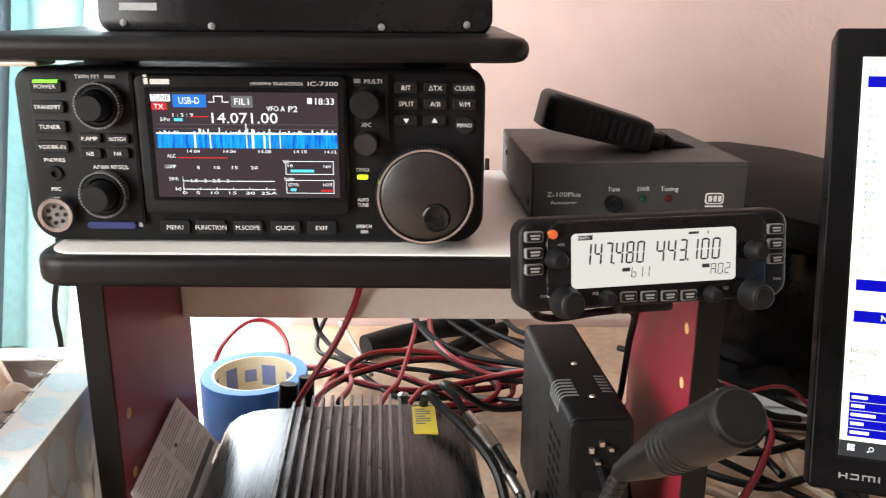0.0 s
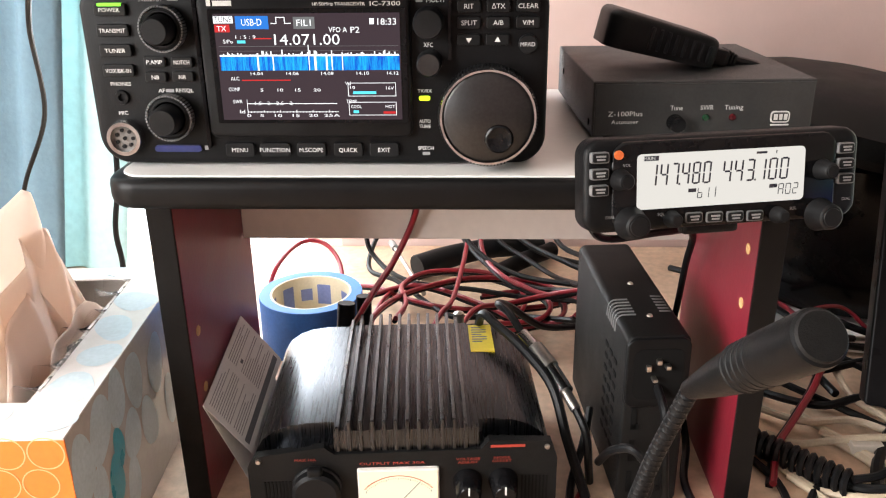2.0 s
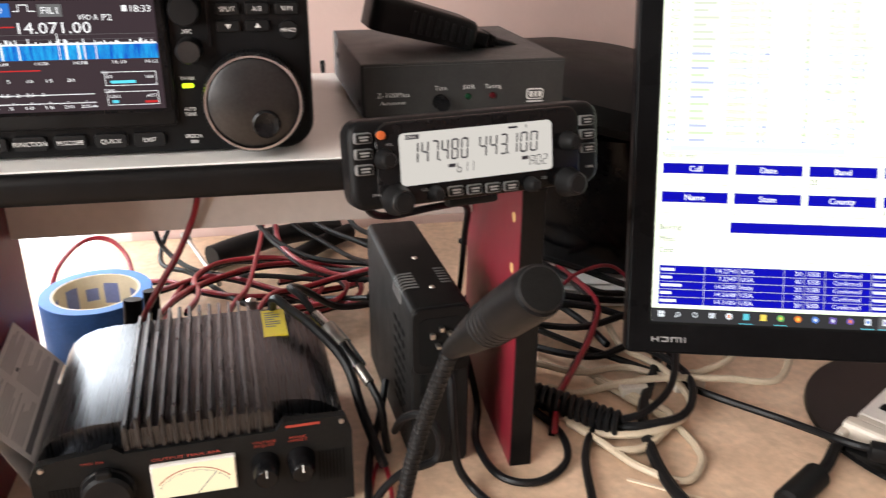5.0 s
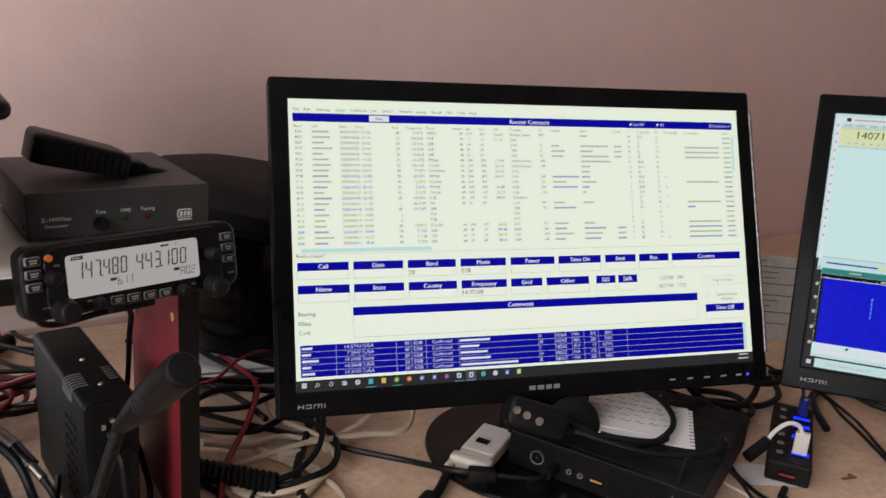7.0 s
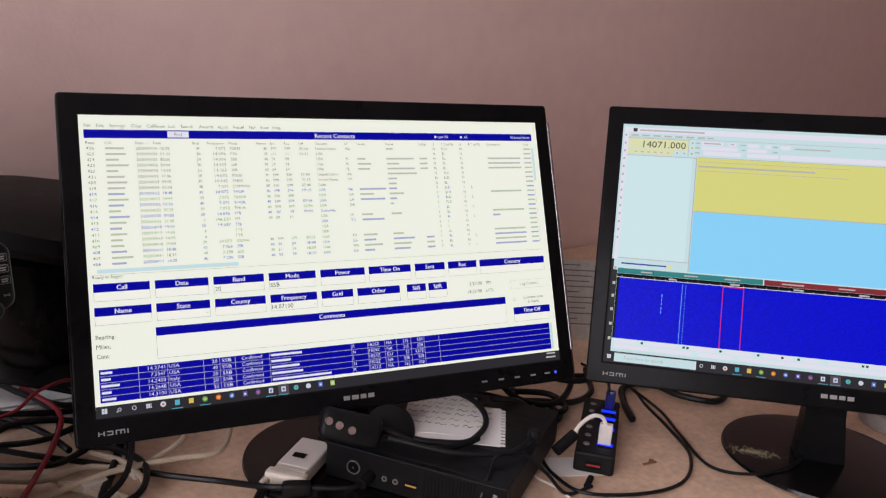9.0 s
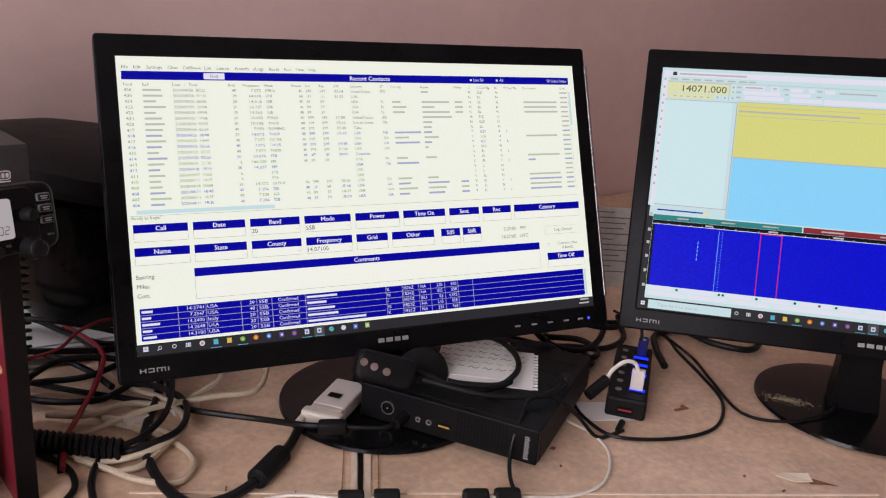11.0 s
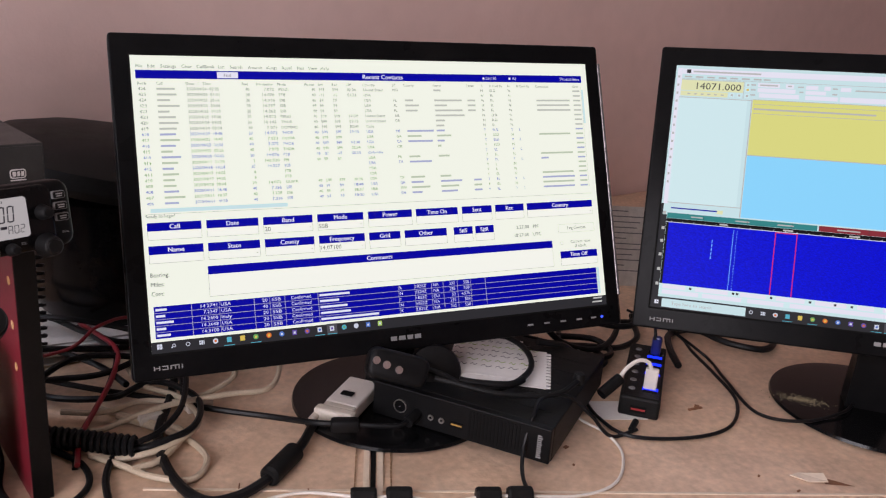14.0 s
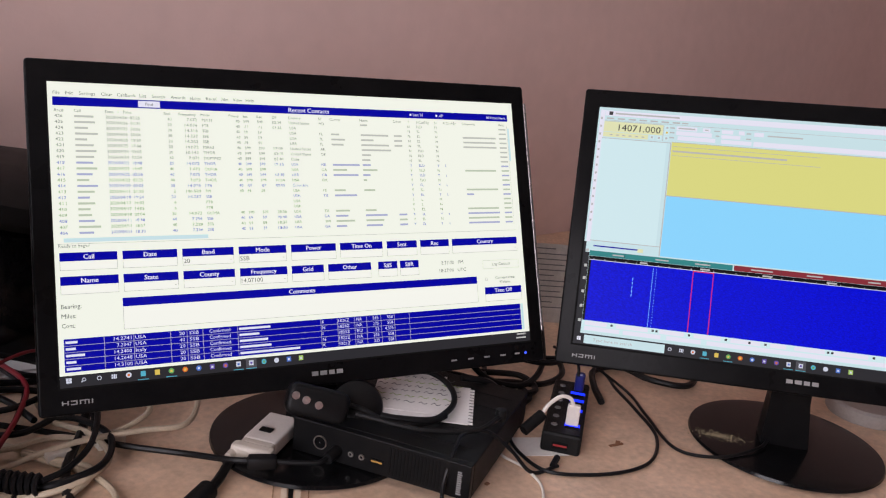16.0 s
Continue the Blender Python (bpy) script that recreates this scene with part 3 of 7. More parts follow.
word_parts("display_word", [("14.071.00", *px(378, 215), 5.4, 34), ("18:33", *px(563, 182), 3.2, 9.6), ("VFO A", *px(476, 194), 2.6, 9.5), ("P2", *px(515, 195), 3.0, 4.6),
    ("S/Po", *px(286, 212), 1.9, 5), ("1 : 5 : 9", *px(309, 204), 1.7, 10.5), ("14.04", *px(330, 267), 1.6, 6.5), ("14.06", *px(395, 267), 1.6, 6.5), ("14.08", *px(458, 267), 1.6, 6.5), ("14.10", *px(522, 267), 1.6, 6.5), ("14.12", *px(577, 267), 1.6, 6),
    ("ALC", *px(293, 276), 1.9, 4.5), ("COMP", *px(287, 295), 1.9, 6), ("SWR", *px(293, 317), 1.9, 5), ("Id", *px(304, 335), 1.9, 2.6), ("1.5   2   2.5   3", *px(333, 320), 1.8, 20), ("5      10     15      20", *px(345, 296), 1.6, 32),
    ("Vd", *px(500, 285), 1.8, 3), ("10", *px(509, 292), 1.6, 2.6), ("16V", *px(574, 293), 1.6, 4.2), ("TEMP", *px(501, 317), 1.8, 5.4), ("COOL", *px(509, 326), 1.6, 5.6), ("HOT", *px(572, 326), 1.6, 5), ("0   5   10   15   20  25A", *px(316, 341.5), 1.5, 50)], -0.0058, RADIO_TEXT, frame_part, on)
bar_parts("display_red", [prect(273, 180, 300, 193), prect(313, 275, 402, 277), prect(340, 203, 373, 205), prect(568, 332, 590, 336)], -0.0058, RADIO_RED, frame_part, on, "red display mark")
part("display_blue", on(rects([prect(311, 166, 370, 188)], -0.0058)), RADIO_BLUE, frame_part, "blue soft key")
bar_parts("display_cyan", [prect(514, 296, 556, 301), prect(513, 330, 523, 335), prect(311, 207, 326, 212)], -0.0058, RADIO_CYAN, frame_part, on, "cyan display bar")
part("display_grey", on(rects([prect(414, 168, 452, 188), prect(277, 217, 598, 217.6), prect(277, 225, 598, 225.5)], -0.0057)), RADIO_GREY, frame_part, "grey soft key")
part("soft_key_text", on(words([("USB-D", *px(322, 182), 3.4, 10.5), ("FIL1", *px(420, 183), 3.2, 7.4), ("TX", *px(277, 191), 2.6, 5)], -0.006)), RADIO_TEXT, frame_part)
part("soft_key_dark_text", on(words([("TUNE", *px(274, 176), 2.8, 9)], -0.006)), LCD_BLACK, frame_part)


def key(name, cx, cz, w, h, parent, material=KEY, depth=0.0022, text="", size=2.2, width="c", legend=LEGEND, y=0.0):
    k = part(name, on(rounded((cx - w / 2) * MM, (cx + w / 2) * MM, (cz - h / 2) * MM, (cz + h / 2) * MM, y - depth, y + 0.002, min(w, h) * 0.22 * MM, 3, 0.0005)), material, parent)
    if text:
        part("legend", on(words([(text, cx if width == "c" else cx - width / 2, cz - size / 2, size, width)], y - depth - 0.0002)), legend, k)
    return k


for t, x in (("MENU", -44), ("FUNCTION", -24.7), ("M.SCOPE", -4.7), ("QUICK", 15.6), ("EXIT", 35.3)):
    key("key", x, 7, 16, 7.6, radio, text=t, size=2.3)
for t, x, z in (("RIT", 81.3, 82.1), ("\u0394TX", 96.3, 82.1), ("CLEAR", 111.4, 82.1), ("SPLIT", 81.3, 73.9), ("A/B", 96.3, 73.9), ("V/M", 111.4, 73.9)):
    key("key", x, z, 12, 6, radio, text=t, size=2.4)
for x, s in ((81.2, -1), (96, 1)):
    k = key("key", x, 65.3, 12, 5.6, radio)
    bm = bmesh.new()
    bm.faces.new([bm.verts.new((a * MM, -0.0025, b * MM)) for a, b in ((x - 1.6, 65.3 - s), (x + 1.6, 65.3 - s), (x, 65.3 + 1.5 * s))])
    part("arrow", on(bm), LEGEND, k)
part("round_key", on(lathe([(0, -0.002), (0.0045, -0.002), (0.005, -0.0014), (0.005, 0.002)], "y", 24, (0.1118, 0, 0.0629))), KEY, radio, "", True, True)
part("legend", on(words([("MPAD", 107.8, 61.9, 2.1, 7.6)], -0.0024)), LEGEND, radio)
for t, z in (("POWER", 81.6), ("TRANSMIT", 71.1), ("TUNER", 60.8), ("VOX/BK-IN", 50.3)):
    key("key", -105, z, 17, 6.4, radio, text=t, size=2.1, width=11 if len(t) < 7 else 14)
part("power_light", on(box(-0.1108, -0.0985, -0.0028, 0, 0.0835, 0.0849)), LED_GREEN, radio, "glowing green strip")
for t, x, z in (("P.AMP", -85, 54.8), ("NOTCH", -70.4, 54.6), ("NB", -85.4, 46.8), ("NR", -70.8, 46.9)):
    key("key", x, z, 11.5, 5.4, radio, text=t, size=2.1, width=8.4 if len(t) > 2 else 4)


def knob(name, cx, cz, r, depth, parent, rim=True, material=RUBBER, cap=None):
    k = part(name, on(lathe([(0, -depth), (r * 0.86 * MM, -depth), (r * 0.95 * MM, -depth + 0.001), (r * MM, -0.003), (r * MM, 0.001)], "y", 40, (cx * MM, 0, cz * MM))), material, parent, "", True, True)
    if rim:
        bm = bmesh.new()
        n = 44
        for i in range(n):
            a = 2 * math.pi * i / n
            b = box(-0.0005, 0.0005, -0.007, -0.001, r * 1.02 * MM, (r * 1.02 + 0.9) * MM)
            b.transform(Matrix.Translation((cx * MM, 0, cz * MM)) @ pose(0, 0, 0, 0, math.degrees(a), 0))
            join(bm, b)
        tagged(part("knurl", on(bm), KEY_GREY, k, "ribbed edge"), kind="stuff")
    return k


for cx, cz, r in ((-77.7, 72.2, 10.8), (-79.8, 25.4, 11.4)):
    part("outer_ring", on(lathe([(r * 0.8 * MM, -0.006), (r * 1.02 * MM, -0.005), (r * 1.1 * MM, 0.001)], "y", 44, (cx * MM, 0, cz * MM))), BLACK, radio, "", True, True)
    knob("double_knob", cx, cz, r, 0.006, radio)
    part("inner_knob", on(lathe([(0, -0.017), (r * 0.58 * MM, -0.017), (r * 0.66 * MM, -0.0155), (r * 0.72 * MM, -0.005), (r * 0.72 * MM, 0)], "y", 36, (cx * MM, 0, cz * MM))), RUBBER, radio, "", True, True)
knob("multi_knob", 60.6, 74.4, 8, 0.013, radio, False)
part("small_knob", on(lathe([(0, -0.010), (0.0055, -0.010), (0.0063, -0.009), (0.0066, 0)], "y", 36, (0.0605, 0, 0.0537))), SPUN, radio, "dark metal knob", True, True)
part("mic_socket", on(lathe([(0.0072, -0.003), (0.0072, -0.006), (0.0092, -0.006), (0.0098, -0.004), (0.0102, 0.001)], "y", 36, (-0.1064, 0, 0.014), caps=False)), CHROME, radio, "chrome threaded microphone socket", True, True)
part("socket_face", on(lathe([(0, -0.0035), (0.0075, -0.0035), (0.0075, 0)], "y", 30, (-0.1064, 0, 0.014))), SOCKET, radio)
bm = bmesh.new()
for i in range(8):
    a = 2 * math.pi * i / 7
    q = (0, 0) if i == 7 else (4.6 * math.cos(a), 4.6 * math.sin(a))
    lathe([(0, -0.0042), (0.0011, -0.0042), (0.0011, -0.003)], "y", 10, ((-106.4 + q[0]) * MM, 0, (14 + q[1]) * MM), bm)
part("socket_pins", on(bm), BLACK, radio)
part("phones_socket", on(lathe([(0.0019, 0.002), (0.0019, -0.0015), (0.0036, -0.0015), (0.0042, 0.0005)], "y", 24, (-0.1058, 0, 0.0358), caps=False)), BLACK, radio, "", True, True)
part("card_slot", on(rounded(-0.0915, -0.0655, 0.0058, 0.0094, -0.0016, 0.001, 0.0017, 5)), mat("blue_card", (0.012, 0.02, 0.10), 0.35), radio, "dark blue memory card edge")
part("tx_light", on(rounded(0.0548, 0.0606, 0.0337, 0.036, -0.0014, 0.001, 0.0008, 3)), LED_LIME, radio, "glowing lime indicator")
dial = part("main_dial", on(lathe([(0, -0.0165), (0.022, -0.0165), (0.0236, -0.0155), (0.0242, -0.003), (0.0255, -0.001)], "y", 64, (0.0913, 0, 0.0276))), SPUN, radio, "large dark spun metal tuning dial", True, True)
part("dial_rim", on(lathe([(0.0238, -0.0168), (0.0249, -0.0168), (0.0256, -0.0150), (0.0256, -0.004), (0.0245, -0.003)], "y", 96, (0.0913, 0, 0.0276), caps=False)), CHROME, dial, "bright rim", True, True)
bm = bmesh.new()
for i in range(90):
    b = box(-0.0003, 0.0003, -0.015, -0.004, 0.0254, 0.0262)
    b.transform(Matrix.Translation((0.0913, 0, 0.0276)) @ pose(0, 0, 0, 0, 4 * i, 0))
    join(bm, b)
tagged(part("dial_grip", on(bm), RUBBER, dial), kind="stuff")
part("finger_dimple", on(lathe([(0, -0.0172), (0.004, -0.0176), (0.0064, -0.0185), (0.0073, -0.0180), (0.0076, -0.0164)], "y", 36, (0.0971, 0, 0.0167))), GLOSS, dial, "", True, True)
word_parts("legend", [("TWIN PBT", -90, 85.6, 2.0, 13), ("AF", -85.5, 38.4, 2.0, 3.6), ("RF/SQL", -76, 38.4, 2.0, 9.5), ("PHONES", -111, 42.0, 2.0, 11), ("MIC", -109, 26.3, 2.0, 5),
    ("MULTI", 59.5, 84.0, 2.2, 9), ("XFC", 57.6, 61.6, 2.2, 5), ("TX/RX", 54, 37.8, 1.8, 7.6), ("AUTO", 54.6, 21.4, 1.9, 6), ("TUNE", 54.6, 18.6, 1.9, 6), ("SPEECH", 53.6, 6.6, 1.9, 8.4)], -0.0004, LEGEND, radio, on)
word_parts("legend", [("HF/50MHz TRANSCEIVER", 1.5, 83.2, 1.6, 27), ("IC-7300", 31, 83.0, 2.2, 15.5)], -0.0048, LEGEND, radio, on)
part("logo", on(rects([(-53, 83.4, -50.9, 86.4), (-49.8, 83.4, -40, 86.0), (-53.2, 87.0, -51.4, 88.2)], -0.0048)), LEGEND, radio, "white maker's mark as plain bars")
bar_parts("legend_mark", [(-74.5, 85.8, -69, 87.4), (54, 84.2, 57.5, 86.4), (56, 3.6, 60, 5.4), (-81.5, 38.4, -77, 40.2), (-64, 6.6, -62, 9)], -0.0004, LEGEND_DIM, radio, on)

# ---- the tuner and hand microphone ----
tuner = thing("antenna_tuner", pose(0.154, 0.45, 0.9905, 0, 0, 3.0), "charcoal metal antenna tuner box with white lettering on the shelf", "radio tuner")
part("cover", box(0, 0.1315, 0.001, 0.142, 0.003, 0.0362, 0.001), CHARCOAL, tuner)
part("front_plate", box(0.0012, 0.1303, 0, 0.003, 0.0036, 0.0345, 0.0004), CHARCOAL, tuner)
for x in (0.014, 0.092):
    for y in (0.015, 0.115):
        part("foot", lathe([(0, 0), (0.005, 0), (0.005, 0.0035), (0, 0.0035)], "z", 16, (x, y, 0)), RUBBER, tuner)
part("button", lathe([(0, -0.009), (0.0042, -0.009), (0.0048, -0.008), (0.005, 0.001)], "y", 26, (0.0491, 0, 0.0115)), GLOSS, tuner, "black push button", True, True)
for x, m_ in ((0.0675, LED_OFF_GREEN), (0.0834, LED_OFF_RED)):
    part("indicator", lathe([(0, -0.002), (0.0016, -0.0014), (0.0023, 0.0002)], "y", 18, (x, 0, 0.0141)), m_, tuner, "unlit indicator lamp", True, True)
word_parts("legend", [("Z-100Plus", 9.1, 15.6, 2.9, 20.5), ("Autotuner", 11.3, 11.0, 2.3, 16), ("Tune", 45.8, 18.8, 2.8, 7.4), ("SWR", 63.7, 18.8, 2.8, 7.8), ("Tuning", 78.0, 18.8, 2.8, 11)], -0.0004, LEGEND, tuner, lambda b: b)
part("logo", rounded(0.106, 0.1175, 0.0105, 0.0175, -0.0004, 0.0001, 0.002, 4), LEGEND, tuner, "white maker's badge")
part("logo_inner", rounded(0.1068, 0.1167, 0.0113, 0.0167, -0.0006, 0, 0.0016, 4), CHARCOAL, tuner)
part("logo_bars", rects([(107.8, 12.2, 110.2, 15.8), (111, 12.2, 113, 15.8), (113.8, 12.2, 116, 15.8), (106.2, 8.8, 117.2, 9.8)], -0.0008), LEGEND, tuner)
for y, z in ((0.012, 0.01), (0.118, 0.022)):
    part("screw", lathe([(0, -0.001), (0.002, -0.0008), (0.0024, 0.0004)], "x", 14, (0, y, z)), BLACK, tuner)

hmic = thing("hand_microphone", pose(0.2045, 0.505, 1.0295, 0, 13, 4) @ Matrix.Diagonal((0.9, 0.9, 0.86, 1)), "black hand microphone with ribbed sides lying on the tuner", "microphone")
b = rounded(-0.050, 0.030, -0.026, 0.026, 0.0, 0.027, 0.012, 6, 0.006)
b.transform(Matrix(((1, 0, 0, 0), (0, 0, 1, 0), (0, -1, 0, 0.027), (0, 0, 0, 1))))
b.transform(Matrix.Translation((0, 0, 0.004)))
for v in b.verts:
    k = (v.co.x + 0.05) / 0.08
    v.co.z = 0.004 + (v.co.z - 0.004) * (1.0 - 0.22 * k)
bmesh.ops.recalc_face_normals(b, faces=b.faces[:])
body = part("body", b, BLACK, hmic, "", True, True)
for i in range(8):
    part("rib", box(-0.022 + 0.006 * i, -0.0195 + 0.006 * i, -0.0275, -0.0245, 0.008, 0.024 - 0.0006 * i, 0.0008), RUBBER, body)
part("strain_relief", box(0.027, 0.042, -0.012, 0.012, 0.006, 0.0185, 0.003), RUBBER, hmic)
for i in range(3):
    part("relief_ring", box(0.041 + 0.003 * i, 0.043 + 0.003 * i, -0.009 + 0.001 * i, 0.009 - 0.001 * i, 0.008, 0.019 - 0.001 * i, 0.0012), RUBBER, hmic)
cable("microphone_lead", [(0.245, 0.507, 1.031), (0.268, 0.512, 1.024), (0.284, 0.53, 1.008), (0.300, 0.57, 0.96), (0.29, 0.60, 0.85), (0.25, 0.62, DESK + 0.005)], 0.0028, CABLE_BLACK, "black lead running from the hand microphone down behind the shelf")

# ---- the remote head ----
HEAD = axes((0.1641, 0.3543, 1.0098), (0.974, 0.227, -0.010), (-0.227 * 0.174, 0.974 * 0.174, 0.985)) @ Matrix.Diagonal((0.957, 0.957, 0.957, 1))
head = thing("remote_radio_head", HEAD, "black mobile radio control head with lit grey display", "radio")
hb = part("housing", rounded(-0.0305, 0.1225, -0.0395, 0.0085, -0.004, 0.010, 0.009, 8, 0.004), BLACK, head, "", True, True)
part("face_plate", rounded(-0.0165, 0.108, -0.0385, 0.0068, -0.0058, 0.0, 0.008, 6, 0.0015), GLOSS, head, "", True, True)
lcd = part("display", rounded(-0.0034, 0.0890, -0.0278, 0.0002, -0.0066, -0.005, 0.0025, 5), HEAD_LCD, head, "lit grey white display")


def segments(text, x, z, h, w):
    """Seven-segment figures, slightly slanted: text, left end and base in millimetres, height and width of one figure."""
    lit = {"0": "abcdef", "1": "bc", "2": "abged", "3": "abgcd", "4": "fgbc", "7": "abc", "8": "abcdefg", "b": "fgedc", "A": "abcefg"}
    t = h * 0.085
    bars = {"a": (t, h - t, w - t, h), "d": (t, 0, w - t, t), "g": (t, h / 2 - t / 2, w - t, h / 2 + t / 2), "f": (0, h / 2 + t / 3, t, h - t / 2), "b": (w - t, h / 2 + t / 3, w, h - t / 2),
            "e": (0, t / 2, t, h / 2 - t / 3), "c": (w - t, t / 2, w, h / 2 - t / 3)}
    rows = []
    for ch in text:
        if ch == ".":
            rows.append((x - 1.2, z, x - 0.3, z + 1.1))
            continue
        for s in lit[ch]:
            a, b_, c, d = bars[s]
            rows.append((x + a, z + b_, x + c, z + d))
        x += w * 1.33
    return rows


bm = rects(segments("147.480", 2.2, -16.2, 11.4, 4.4), -0.0069)
rects(segments("443.100", 42.4, -16.4, 11.4, 4.8), -0.0069, bm)
rects(segments("b11", 29.4, -23.6, 5.6, 2.8), -0.0069, bm)
rects(segments("A02", 74.6, -24.4, 5.8, 3.1), -0.0069, bm)
rects([(-1.4, -3.2, 6.6, -0.8), (24.2, -20.3, 28.6, -18.4), (69.4, -20.6, 73.8, -18.6), (60, -2.6, 66, -1.4), (71, -2.8, 71.6, -1.2)], -0.0069, bm)
for v in bm.verts:
    v.co.x += 0.08 * (v.co.z + 0.016)
tagged(part("figure_print", bm, LCD_SEGMENT, lcd, "dark display figures"), kind="stuff")


def hknob(x, z, r, d):
    k = part("knob", lathe([(0, -d), (r * 0.72 * MM, -d), (r * 0.86 * MM, -d + 0.001), (r * MM, -0.006), (r * 1.15 * MM, -0.003)], "y", 30, (x * MM, -0.003, z * MM)), RUBBER, head, "", True, True)
    part("knob_cap", lathe([(0, -d - 0.0006), (r * 0.6 * MM, -d - 0.0006), (r * 0.66 * MM, -d + 0.0004)], "y", 26, (x * MM, -0.003, z * MM)), KEY, k)


for x, z, r, d in ((-6.6, -34.4, 7.6, 0.014), (99.4, -36.6, 7.8, 0.014), (-12.2, -12, 4.9, 0.012), (99.6, -12.8, 5.0, 0.012), (15.6, -33.6, 4.0, 0.010), (74.8, -35.2, 4.0, 0.010)):
    hknob(x, z, r, d)
for x, z in ((27.8, -33.6), (39.2, -34.0), (50.7, -34.4), (62, -34.8), (-23, -0.4), (-23.1, -8.6), (-23.2, -16.8), (112.6, -2.2), (113, -10.2), (113.4, -18.2)):
    k = part("key_rim", rounded((x - 4.7) * MM, (x + 4.7) * MM, (z - 2.8) * MM, (z + 2.8) * MM, -0.0068, -0.003, 0.0012, 4, 0.0004), KEY_GREY, head)
    part("key", rounded((x - 4.1) * MM, (x + 4.1) * MM, (z - 2.2) * MM, (z + 2.2) * MM, -0.0074, -0.004, 0.001, 4, 0.0003), KEY, k)
    part("key_marks", rects([(x - 2.6, z + 0.25, x + 2.6, z + 1.2), (x - 2.2, z - 1.3, x + 2.2, z - 0.4)], -0.0076), LEGEND_DIM, k)
part("orange_button", lathe([(0, -0.0075), (0.0022, -0.0072), (0.0027, -0.004)], "y", 20, (-0.0132, 0, 0.0004)), LED_ORANGE, head, "round orange button", True, True)
word_parts("legend", [("VOL", -11, -5.6, 1.5, 4.2), ("SQL", 7.8, -31.5, 1.5, 4), ("SQL", 81.8, -33, 1.5, 3.8), ("DIAL", -20, -31.4, 1.5, 5), ("DIAL", 112, -29.8, 1.5, 5)], -0.0062, LEGEND_DIM, head, lambda b: b)
part("lcd_lettering", words([("MAIN", -0.4, -2.7, 1.5, 6.0)], -0.0072), HEAD_LCD, lcd)
part("bracket", box(0.03, 0.062, 0.009, 0.018, -0.046, -0.025, 0.002), BLACK_MATT, head, "mounting bracket")
cable("head_lead", [(0.148, 0.388, 0.973), (0.150, 0.395, 0.955), (0.165, 0.42, 0.940), (0.20, 0.44, 0.937), (0.225, 0.47, 0.925), (0.231, 0.50, 0.89), (0.232, 0.53, 0.82), (0.22, 0.56, DESK + 0.004)], 0.0024, CABLE_BLACK, "black lead hanging from the control head")

# ---- the bench power supply ----
ps = thing("bench_power_supply", pose(-0.052, 0.374, DESK, 0, 0, 4), "black finned bench power supply with an amber lit meter", "power supply")
prof = [(0.0, 0.004), (0.0, 0.044), (0.002, 0.055), (0.007, 0.0635), (0.015, 0.0695), (0.025, 0.0730), (0.037, 0.0745), (0.150, 0.0745), (0.162, 0.0730), (0.172, 0.0695), (0.180, 0.0635), (0.185, 0.055), (0.187, 0.044), (0.187, 0.004)]
bm = bmesh.new()
a = [bm.verts.new((x, 0.004, z)) for x, z in prof]
c = [bm.verts.new((x, 0.142, z)) for x, z in prof]
bm.faces.new(a[::-1]), bm.faces.new(c)
for i in range(len(prof)):
    j = (i + 1) % len(prof)
    bm.faces.new((a[i], a[j], c[j], c[i]))
bmesh.ops.recalc_face_normals(bm, faces=bm.faces[:])
bmesh.ops.bevel(bm, geom=[e for e in bm.edges if abs(e.verts[0].co.y - e.verts[1].co.y) < 1e-6 and e.verts[0].co.y < 0.01 and min(v.co.z for v in e.verts) > 0.04], offset=0.010, segments=4, affect="EDGES")
part("cover", bm, ANODISED, ps, "brushed black metal cover", True, True)
bm = bmesh.new()
fp = [(-0.001, 0.002), (-0.001, 0.052), (0.004, 0.060), (0.046, 0.0655), (0.052, 0.0605), (0.141, 0.0615), (0.146, 0.0675), (0.184, 0.066), (0.188, 0.054), (0.188, 0.002)]
a = [bm.verts.new((x, 0, z)) for x, z in fp]
c = [bm.verts.new((x, 0.006, z)) for x, z in fp]
bm.faces.new(a), bm.faces.new(c[::-1])
for i in range(len(fp)):
    j = (i + 1) % len(fp)
    bm.faces.new((a[j], a[i], c[i], c[j]))
bmesh.ops.recalc_face_normals(bm, faces=bm.faces[:])
part("front_panel", bm, BLACK_MATT, ps)
part("fin_bed", box(0.052, 0.140, 0.003, 0.1422, 0.060, 0.0752), ANODISED, ps)
for i in range(12):
    x = 0.0535 + 0.0774 * i / 11
    f = part("fin", box(x, x + 0.0022, 0.0005, 0.145, 0.062, 0.083 if 0 < i < 11 else 0.079, 0.0004), ANODISED, ps)
    part("fin_edge", box(x + 0.0002, x + 0.002, 0.002, 0.144, 0.0829 if 0 < i < 11 else 0.0789, 0.0834 if 0 < i < 11 else 0.0794), FIN_TIP, f, "brighter strip along the fin top")
for x in (0.02, 0.165):
    for y in (0.02, 0.13):
        part("foot", lathe([(0, 0), (0.006, 0), (0.006, 0.005), (0, 0.005)], "z", 16, (x, y, 0)), RUBBER, ps)
meter = part("meter", box(0.0655, 0.1155, -0.003, 0.002, 0.026, 0.0505, 0.001), WHITE_PLASTIC, ps, "meter window frame")
part("meter_face", rects([(66.6, 27, 114.4, 49.6)], -0.0034), METER_FACE, meter, "amber lit meter dial")
rows = []
for k in range(31):
    a_ = radians(140 - 100 * k / 30)
    x, z = 90.5 + 26 * math.cos(a_), 19 + 26 * math.sin(a_)
    rows.append((x - 0.25, z - (1.6 if k % 5 == 0 else 0.8), x + 0.25, z))
